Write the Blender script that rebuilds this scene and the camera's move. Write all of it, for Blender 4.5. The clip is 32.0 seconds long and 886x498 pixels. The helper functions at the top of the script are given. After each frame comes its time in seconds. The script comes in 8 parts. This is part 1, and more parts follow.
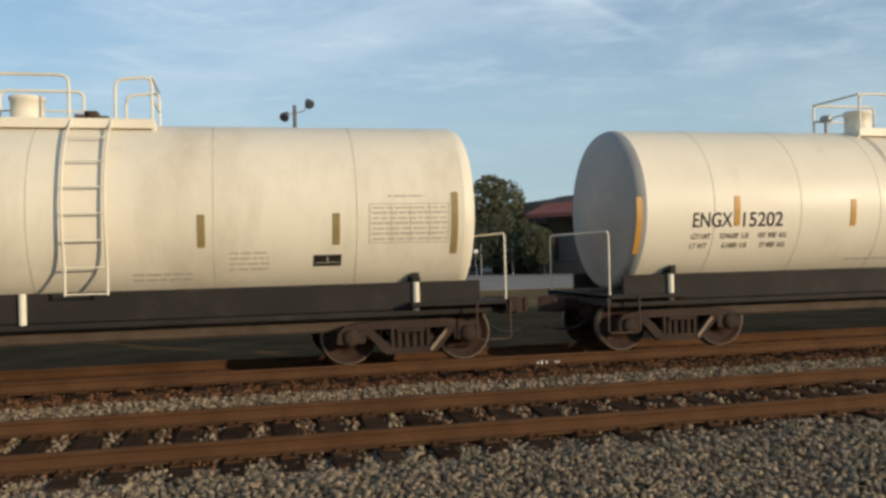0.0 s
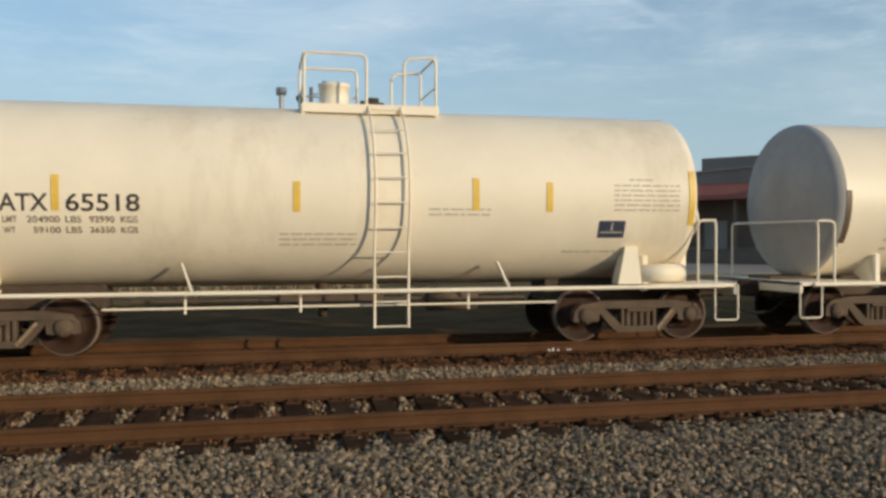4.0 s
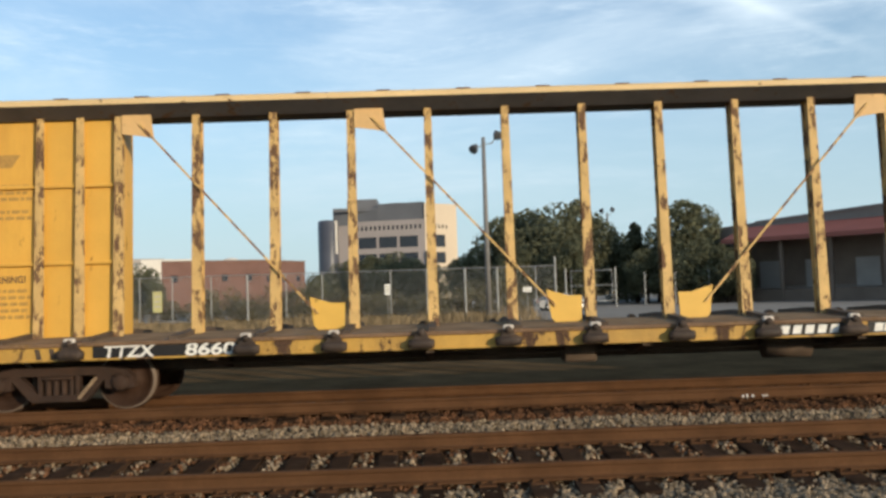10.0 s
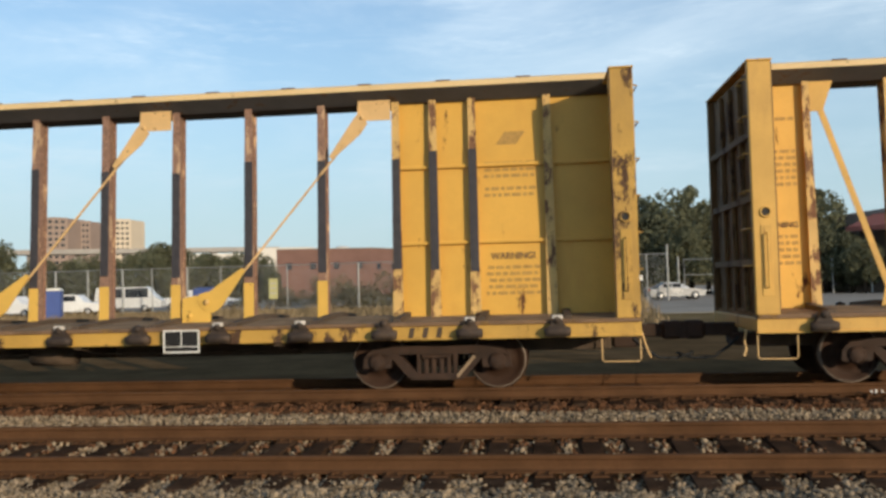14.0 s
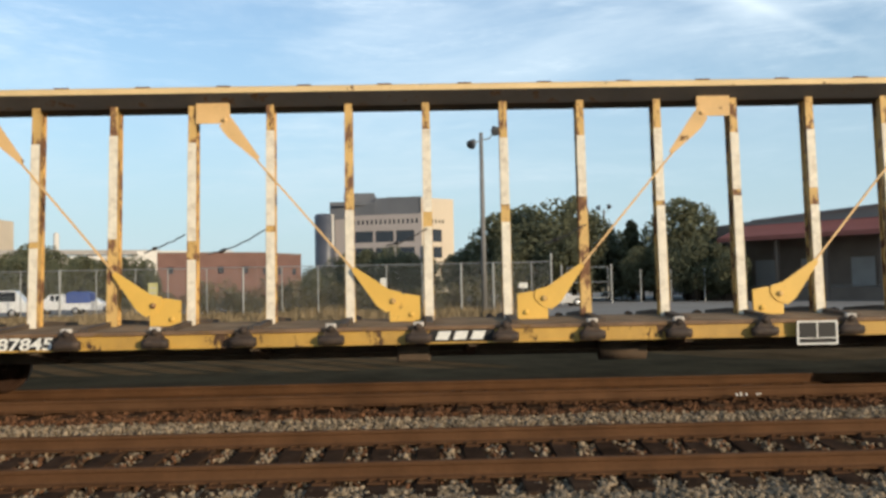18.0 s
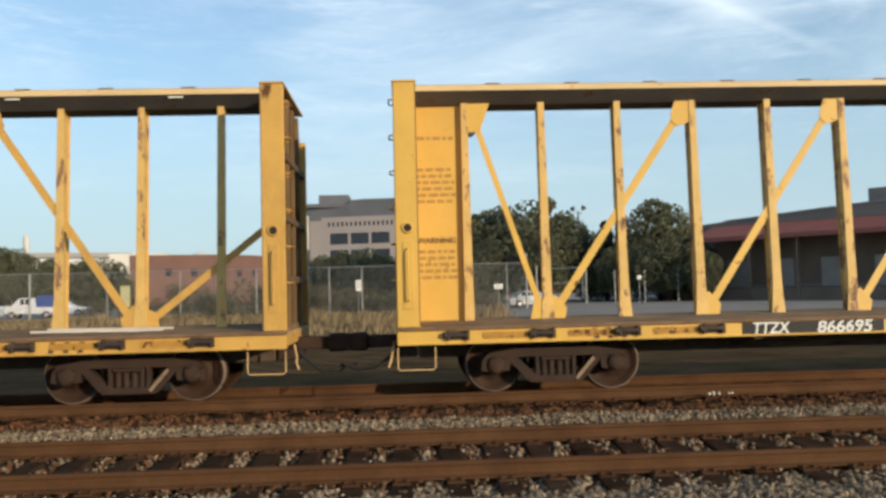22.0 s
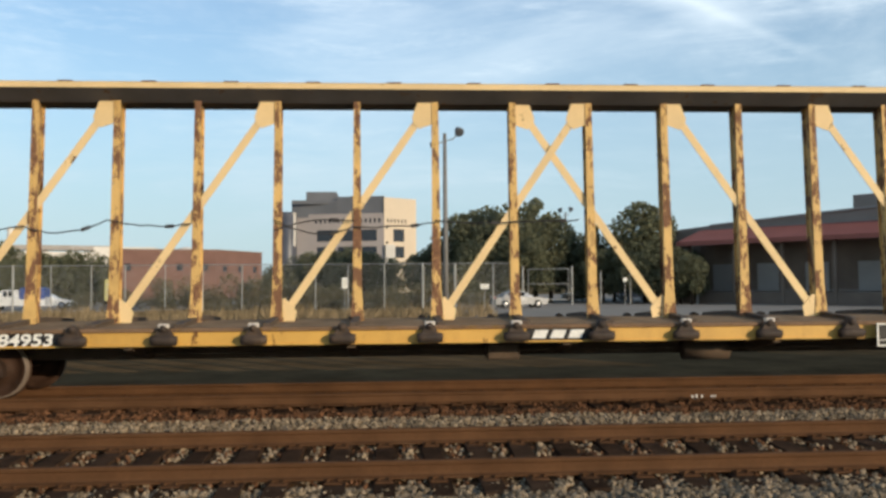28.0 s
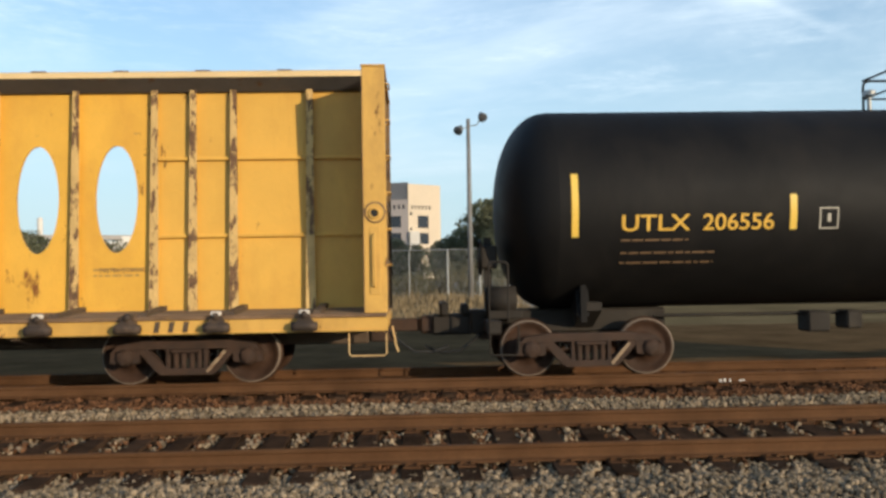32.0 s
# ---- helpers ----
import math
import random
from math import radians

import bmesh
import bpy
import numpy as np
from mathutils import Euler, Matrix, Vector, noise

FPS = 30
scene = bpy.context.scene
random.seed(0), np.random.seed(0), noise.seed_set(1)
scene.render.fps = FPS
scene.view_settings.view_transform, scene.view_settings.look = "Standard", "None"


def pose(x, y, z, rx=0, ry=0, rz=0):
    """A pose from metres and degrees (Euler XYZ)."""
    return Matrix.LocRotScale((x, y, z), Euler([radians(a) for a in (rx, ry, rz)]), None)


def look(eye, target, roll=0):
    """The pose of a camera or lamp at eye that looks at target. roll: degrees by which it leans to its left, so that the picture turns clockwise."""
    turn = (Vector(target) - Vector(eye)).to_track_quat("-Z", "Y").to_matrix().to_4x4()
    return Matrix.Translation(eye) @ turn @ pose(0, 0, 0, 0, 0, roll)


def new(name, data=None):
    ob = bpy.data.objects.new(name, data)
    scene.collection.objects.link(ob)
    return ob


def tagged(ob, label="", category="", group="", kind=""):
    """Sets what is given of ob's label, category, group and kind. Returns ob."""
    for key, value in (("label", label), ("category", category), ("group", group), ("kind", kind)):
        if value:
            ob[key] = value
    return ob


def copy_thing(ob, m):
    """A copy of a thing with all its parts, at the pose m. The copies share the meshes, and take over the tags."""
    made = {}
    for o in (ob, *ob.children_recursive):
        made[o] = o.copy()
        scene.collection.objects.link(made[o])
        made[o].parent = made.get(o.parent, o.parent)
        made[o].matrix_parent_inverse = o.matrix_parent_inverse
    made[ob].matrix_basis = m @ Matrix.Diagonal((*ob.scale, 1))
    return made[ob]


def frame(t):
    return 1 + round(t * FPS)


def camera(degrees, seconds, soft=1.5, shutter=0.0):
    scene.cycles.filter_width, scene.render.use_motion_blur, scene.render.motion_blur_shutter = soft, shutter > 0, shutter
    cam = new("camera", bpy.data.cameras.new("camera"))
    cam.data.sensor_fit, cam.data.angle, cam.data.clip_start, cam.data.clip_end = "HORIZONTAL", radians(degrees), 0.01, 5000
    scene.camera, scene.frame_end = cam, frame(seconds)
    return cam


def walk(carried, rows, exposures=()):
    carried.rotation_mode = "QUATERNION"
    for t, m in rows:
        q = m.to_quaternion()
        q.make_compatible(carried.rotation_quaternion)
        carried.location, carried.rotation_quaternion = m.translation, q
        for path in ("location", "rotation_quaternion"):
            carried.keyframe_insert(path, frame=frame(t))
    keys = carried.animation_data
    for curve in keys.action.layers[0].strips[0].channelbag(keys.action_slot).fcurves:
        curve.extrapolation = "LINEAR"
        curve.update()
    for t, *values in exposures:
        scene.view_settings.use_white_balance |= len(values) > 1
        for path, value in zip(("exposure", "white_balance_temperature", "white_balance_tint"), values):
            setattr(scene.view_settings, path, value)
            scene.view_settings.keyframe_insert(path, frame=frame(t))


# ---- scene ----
# camera: hand-held beside the line, turning slightly; the eye moves a few centimetres with the turn
PATH = [
    (0.0, 0.061, -0.007, 1.600, 90.461, 1.397, -13.421),
    (0.5, 0.059, -0.007, 1.600, 90.425, 1.582, -13.135),
    (1.0, 0.060, -0.007, 1.600, 90.013, 0.840, -13.387),
    (1.5, 0.059, -0.007, 1.600, 89.530, 0.477, -13.004),
    (2.0, 0.058, -0.006, 1.600, 89.374, 0.701, -12.725),
    (2.5, 0.056, -0.006, 1.600, 89.469, 0.480, -12.371),
    (3.0, 0.056, -0.006, 1.600, 89.461, 0.386, -12.370),
    (3.5, 0.056, -0.006, 1.600, 89.642, 0.206, -12.466),
    (4.0, 0.057, -0.006, 1.600, 89.471, 0.118, -12.529),
    (4.5, 0.057, -0.006, 1.600, 89.269, 0.056, -12.622),
    (6.5, 0.057, -0.006, 1.600, 89.780, 0.567, -12.569),
    (7.0, 0.056, -0.006, 1.600, 90.972, 0.734, -12.465),
    (7.5, 0.054, -0.006, 1.600, 91.069, 0.287, -12.033),
    (8.0, 0.049, -0.005, 1.600, 91.754, 0.565, -10.769),
    (8.5, 0.041, -0.003, 1.600, 91.219, 1.160, -8.927),
    (9.0, 0.034, -0.002, 1.600, 91.747, 1.344, -7.422),
    (9.5, 0.014, -0.000, 1.600, 92.623, 1.769, -3.140),
    (10.0, 0.004, -0.000, 1.600, 92.757, 1.829, -0.828),
    (10.5, -0.013, -0.000, 1.600, 92.800, 2.191, 2.879),
    (11.0, -0.023, -0.001, 1.600, 92.570, 2.769, 5.093),
    (11.5, -0.030, -0.002, 1.600, 92.115, 2.851, 6.653),
    (12.0, -0.037, -0.003, 1.600, 91.602, 2.611, 8.223),
    (12.5, -0.039, -0.003, 1.600, 91.856, 2.270, 8.581),
    (13.0, -0.039, -0.003, 1.600, 92.025, 2.171, 8.514),
    (13.5, -0.035, -0.002, 1.600, 92.096, 1.866, 7.801),
    (15.5, -0.005, -0.000, 1.600, 92.321, 0.722, 1.119),
    (16.0, -0.000, -0.000, 1.600, 92.065, 0.523, 0.081),
    (16.5, 0.003, -0.000, 1.600, 92.005, 0.586, -0.574),
    (17.0, 0.004, -0.000, 1.600, 92.161, 0.797, -0.934),
    (17.5, 0.004, -0.000, 1.600, 92.061, 0.736, -0.858),
    (18.0, 0.005, -0.000, 1.600, 92.408, 1.114, -1.102),
    (18.5, 0.005, -0.000, 1.600, 92.174, 1.142, -1.118),
    (19.0, 0.007, -0.000, 1.600, 92.134, 1.389, -1.562),
    (19.5, 0.009, -0.000, 1.600, 92.434, 1.221, -1.899),
    (20.0, 0.009, -0.000, 1.600, 92.276, 1.080, -2.059),
    (20.5, 0.010, -0.000, 1.600, 92.497, 1.100, -2.190),
    (21.0, 0.010, -0.000, 1.600, 92.527, 1.183, -2.287),
    (21.5, 0.011, -0.000, 1.600, 92.555, 1.239, -2.517),
    (22.0, 0.013, -0.000, 1.600, 92.473, 1.400, -2.744),
    (22.5, 0.016, -0.000, 1.600, 92.693, 1.468, -3.452),
    (23.0, 0.016, -0.000, 1.600, 92.562, 1.472, -3.513),
    (23.5, 0.016, -0.001, 1.600, 92.403, 1.355, -3.575),
    (24.0, 0.015, -0.000, 1.600, 92.448, 0.965, -3.294),
    (24.5, 0.015, -0.000, 1.600, 92.317, 1.078, -3.335),
    (25.0, 0.013, -0.000, 1.600, 92.504, 1.074, -2.949),
    (25.5, 0.015, -0.000, 1.600, 92.659, 1.091, -3.371),
    (27.5, 0.017, -0.001, 1.600, 92.111, 0.502, -3.720),
    (28.0, 0.017, -0.001, 1.600, 92.390, 0.440, -3.656),
    (28.5, 0.017, -0.001, 1.600, 92.205, 0.403, -3.639),
    (29.0, 0.017, -0.001, 1.600, 92.134, 0.345, -3.661),
    (29.5, 0.017, -0.001, 1.600, 91.864, 0.663, -3.831),
    (30.0, 0.016, -0.000, 1.600, 91.528, 0.939, -3.541),
    (30.5, 0.017, -0.001, 1.600, 91.307, 0.506, -3.784),
    (31.0, 0.013, -0.000, 1.600, 91.325, 0.398, -2.951),
    (31.5, 0.013, -0.000, 1.600, 91.356, 0.750, -2.842),
    (32.0, 0.009, -0.000, 1.600, 91.474, 0.947, -2.002),
]
cam = camera(54.75, 32.0, soft=3.0)
walk(cam, [(t, pose(x, y, z, a, b, c)) for t, x, y, z, a, b, c in PATH],
     exposures=[(0.0, -0.10), (2.0, -0.12), (3.0, 0.04), (4.0, -0.10), (6.5, -0.16), (7.0, 0.21), (10.0, 0.23), (12.0, 0.16), (13.0, 0.15), (16.0, 0.23), (18.0, 0.24), (19.0, 0.15), (20.0, 0.23), (28.0, 0.20), (30.0, 0.25), (31.0, 0.19), (32.0, 0.37)])

# ---- light: low evening sun behind the camera's right shoulder, thin cirrus ----
SUN_AZ, SUN_EL = 138.0, 11.5          # degrees clockwise from +Y, degrees above the horizon


def make_sky():
    world = bpy.data.worlds.new("sky")
    scene.world = world
    world.use_nodes = True
    nt = world.node_tree
    nt.nodes.clear()
    out = nt.nodes.new("ShaderNodeOutputWorld")
    bg = nt.nodes.new("ShaderNodeBackground")
    sky = nt.nodes.new("ShaderNodeTexSky")
    sky.sky_type = "NISHITA"
    sky.sun_disc = False
    sky.sun_elevation, sky.sun_rotation = radians(SUN_EL), radians(SUN_AZ)
    sky.air_density, sky.dust_density, sky.ozone_density = 1.0, 0.6, 2.0
    co = nt.nodes.new("ShaderNodeTexCoord")

    def math_node(op, a, b=None, c=None):
        n = nt.nodes.new("ShaderNodeMath")
        n.operation = op
        for i, v in enumerate((a, b, c)):
            if v is None:
                continue
            if isinstance(v, (int, float)):
                n.inputs[i].default_value = v
            else:
                nt.links.new(v, n.inputs[i])
        return n.outputs[0]

    def cirrus(turn, stretch, scale, lo, hi, rough=0.62):
        m = nt.nodes.new("ShaderNodeMapping")
        m.inputs["Rotation"].default_value = [radians(v) for v in turn]
        m.inputs["Scale"].default_value = stretch
        nt.links.new(co.outputs["Generated"], m.inputs["Vector"])
        n = nt.nodes.new("ShaderNodeTexNoise")
        n.inputs["Scale"].default_value = scale
        n.inputs["Detail"].default_value = 7
        n.inputs["Roughness"].default_value = rough
        n.inputs["Distortion"].default_value = 0.35
        nt.links.new(m.outputs[0], n.inputs["Vector"])
        r = nt.nodes.new("ShaderNodeMapRange")
        r.interpolation_type = "SMOOTHSTEP"
        r.inputs["From Min"].default_value, r.inputs["From Max"].default_value = lo, hi
        nt.links.new(n.outputs["Fac"], r.inputs["Value"])
        return r.outputs[0]

    def trail(a, b, width):
        """A vapour trail: a thin band of the sky from direction a to direction b (azimuth, elevation)."""
        va, vb = (Vector((math.sin(radians(p)) * math.cos(radians(q)), math.cos(radians(p)) * math.cos(radians(q)), math.sin(radians(q)))) for p, q in (a, b))
        nrm, mid = va.cross(vb).normalized(), (va + vb).normalized()
        half = va.angle(vb) / 2

        def dot(v):
            n = nt.nodes.new("ShaderNodeVectorMath")
            n.operation = "DOT_PRODUCT"
            nt.links.new(co.outputs["Generated"], n.inputs[0])
            n.inputs[1].default_value = v
            return n.outputs["Value"]
        across = nt.nodes.new("ShaderNodeMapRange")
        across.interpolation_type = "SMOOTHSTEP"
        across.inputs["From Min"].default_value, across.inputs["From Max"].default_value = radians(width), 0.0
        nt.links.new(math_node("ABSOLUTE", dot(nrm)), across.inputs["Value"])
        along = nt.nodes.new("ShaderNodeMapRange")
        along.interpolation_type = "SMOOTHSTEP"
        along.inputs["From Min"].default_value, along.inputs["From Max"].default_value = math.cos(half * 1.25), math.cos(half * 0.6)
        nt.links.new(dot(mid), along.inputs["Value"])
        return math_node("MULTIPLY", across.outputs[0], along.outputs[0])

    veil = cirrus((0, 18, 25), (1.0, 1.0, 3.4), 2.1, 0.40, 0.78)
    wisps = cirrus((10, 32, -20), (1.0, 1.6, 7.0), 4.2, 0.47, 0.80, 0.7)
    cover = math_node("ADD", math_node("MULTIPLY", veil, 0.42), math_node("MULTIPLY", wisps, 0.35))
    for a, b, w, k in TRAILS:
        cover = math_node("ADD", cover, math_node("MULTIPLY", trail(a, b, w), k))
    cover = math_node("ADD", cover, HAZE)
    # the veil is seen edge-on low down and thins out overhead
    sep = nt.nodes.new("ShaderNodeSeparateXYZ")
    nt.links.new(co.outputs["Generated"], sep.inputs[0])
    thin = nt.nodes.new("ShaderNodeMapRange")
    thin.interpolation_type = "SMOOTHSTEP"
    thin.inputs["From Min"].default_value, thin.inputs["From Max"].default_value = 0.32, 0.72
    thin.inputs["To Min"].default_value, thin.inputs["To Max"].default_value = 1.0, 0.15
    nt.links.new(sep.outputs["Z"], thin.inputs["Value"])
    cover = math_node("MINIMUM", math_node("MULTIPLY", cover, thin.outputs[0]), 0.92)
    mix = nt.nodes.new("ShaderNodeMixRGB")
    nt.links.new(cover, mix.inputs["Fac"])
    tint = nt.nodes.new("ShaderNodeMixRGB")
    tint.blend_type = "MULTIPLY"
    tint.inputs["Fac"].default_value = 1.0
    tint.inputs["Color2"].default_value = SKY_TINT
    nt.links.new(sky.outputs[0], tint.inputs["Color1"])
    nt.links.new(tint.outputs[0], mix.inputs["Color1"])
    mix.inputs["Color2"].default_value = CLOUD
    # grey-blue haze low over the horizon all round
    low = nt.nodes.new("ShaderNodeMapRange")
    low.interpolation_type = "SMOOTHSTEP"
    low.inputs["From Min"].default_value, low.inputs["From Max"].default_value = 0.34, 0.02
    low.inputs["To Max"].default_value = 0.8
    nt.links.new(sep.outputs["Z"], low.inputs["Value"])
    haze = nt.nodes.new("ShaderNodeMixRGB")
    nt.links.new(low.outputs[0], haze.inputs["Fac"])
    nt.links.new(mix.outputs[0], haze.inputs["Color1"])
    haze.inputs["Color2"].default_value = HORIZON
    nt.links.new(haze.outputs[0], bg.inputs["Color"])
    bg.inputs["Strength"].default_value = SKY_STRENGTH
    nt.links.new(bg.outputs[0], out.inputs["Surface"])


SKY_STRENGTH = 0.143
SKY_TINT = (0.85, 1.03, 1.12, 1)
CLOUD = (6.3, 7.1, 7.6, 1)
HAZE = 0.15
HORIZON = (3.05, 4.0, 4.6, 1)
TRAILS = [((5, 25.5), (24, 15.5), 2.0, 0.24), ((16, 19.8), (28, 13.4), 0.5, 0.13), ((-4, 24), (8, 19.5), 2.4, 0.26)]
make_sky()
sun_data = bpy.data.lights.new("sun", "SUN")
sun_data.energy, sun_data.angle, sun_data.color = 3.3, radians(0.6), (1.0, 0.82, 0.585)
sun = new("sun", sun_data)
to_sun = Vector((math.sin(radians(SUN_AZ)) * math.cos(radians(SUN_EL)), math.cos(radians(SUN_AZ)) * math.cos(radians(SUN_EL)), math.sin(radians(SUN_EL))))
sun.matrix_world = look(tuple(to_sun * 60), (0, 0, 0))


# ---- materials ----
def material(name, base, rough=0.6, metal=0.0, vary=0.25, scale=3.0, fine=40.0, bump=0.15, rust=None, rust_amount=0.0,
             rust_scale=5.0, streak=1.0, dirt=None, dirt_amount=0.0, coord="Object", spec=0.4, per_object=0.0, per_island=0.0):
    """A weathered surface: base colour varied at two scales, an optional rust or wear layer, an optional dirt film, fine relief."""
    m = bpy.data.materials.new(name)
    m.use_nodes = True
    nt = m.node_tree
    p = nt.nodes["Principled BSDF"]
    p.inputs["Roughness"].default_value, p.inputs["Metallic"].default_value = rough, metal
    p.inputs["Specular IOR Level"].default_value = spec
    co = nt.nodes.new("ShaderNodeTexCoord")
    info = nt.nodes.new("ShaderNodeObjectInfo")
    shift = nt.nodes.new("ShaderNodeVectorMath")
    shift.operation = "MULTIPLY_ADD"
    comb = nt.nodes.new("ShaderNodeCombineXYZ")
    for i in range(3):
        nt.links.new(info.outputs["Random"], comb.inputs[i])
    nt.links.new(comb.outputs[0], shift.inputs[0])
    shift.inputs[1].default_value = (37, 19, 53)
    nt.links.new(co.outputs[coord], shift.inputs[2])
    where = shift.outputs[0]

    def tex(s, detail=5, rough_=0.6, squash=None):
        n = nt.nodes.new("ShaderNodeTexNoise")
        n.inputs["Scale"].default_value, n.inputs["Detail"].default_value, n.inputs["Roughness"].default_value = s, detail, rough_
        v = where
        if squash:
            q = nt.nodes.new("ShaderNodeMapping")
            q.inputs["Scale"].default_value = squash
            nt.links.new(v, q.inputs["Vector"])
            v = q.outputs[0]
        nt.links.new(v, n.inputs["Vector"])
        return n.outputs["Fac"]

    def remap(v, a, b, c, d):
        r = nt.nodes.new("ShaderNodeMapRange")
        for i, k in zip(range(1, 5), (a, b, c, d)):
            r.inputs[i].default_value = k
        nt.links.new(v, r.inputs[0])
        return r.outputs[0]

    def mixed(fac, a, b, blend="MIX"):
        x = nt.nodes.new("ShaderNodeMixRGB")
        x.blend_type = blend
        for i, v in enumerate((fac, a, b)):
            if isinstance(v, (int, float)):
                x.inputs[i].default_value = v
            elif isinstance(v, tuple):
                x.inputs[i].default_value = (*v[:3], 1)
            else:
                nt.links.new(v, x.inputs[i])
        return x.outputs[0]

    dark = tuple(c * (1 - vary) for c in base)
    light = tuple(min(1, c * (1 + vary * 0.6)) for c in base)
    col = mixed(remap(tex(scale, 4), 0.3, 0.7, 0, 1), dark, light)
    col = mixed(remap(tex(fine, 3), 0.35, 0.65, 0, 0.35 * min(1, vary * 3)), col, tuple(c * 0.55 for c in base))
    if per_object or per_island:
        geo = nt.nodes.new("ShaderNodeNewGeometry")
        rnd = info.outputs["Random"] if per_object else geo.outputs["Random Per Island"]
        k = per_object or per_island
        grey = nt.nodes.new("ShaderNodeCombineColor")
        v = remap(rnd, 0, 1, 1 - k, 1 + k)
        for i in range(3):
            nt.links.new(v, grey.inputs[i])
        col = mixed(1.0, col, grey.outputs[0], "MULTIPLY")
    if dirt:
        col = mixed(remap(tex(scale * 0.7, 6, 0.7, (1, 1, streak)), 0.62 - dirt_amount * 0.4, 0.85, 0, 0.8), col, dirt)
    rough_out = None
    if rust:
        mask = remap(tex(rust_scale, 8, 0.72, (1, 1, streak)), 0.66 - rust_amount * 0.35, 0.70 - rust_amount * 0.33, 0, 1)
        rcol = mixed(remap(tex(fine * 0.6, 4), 0.3, 0.7, 0, 1), rust, tuple(c * 0.4 for c in rust))
        col = mixed(mask, col, rcol)
        rough_out = remap(mask, 0, 1, rough, 0.9)
    nt.links.new(col, p.inputs["Base Color"])
    if rough_out is None:
        rough_out = remap(tex(scale * 2, 3), 0.2, 0.8, max(0.03, rough - 0.1), min(1, rough + 0.1))
    nt.links.new(rough_out, p.inputs["Roughness"])
    if bump:
        b = nt.nodes.new("ShaderNodeBump")
        b.inputs["Strength"].default_value, b.inputs["Distance"].default_value = bump, 0.02
        nt.links.new(tex(fine, 6), b.inputs["Height"])
        nt.links.new(b.outputs[0], p.inputs["Normal"])
    return m


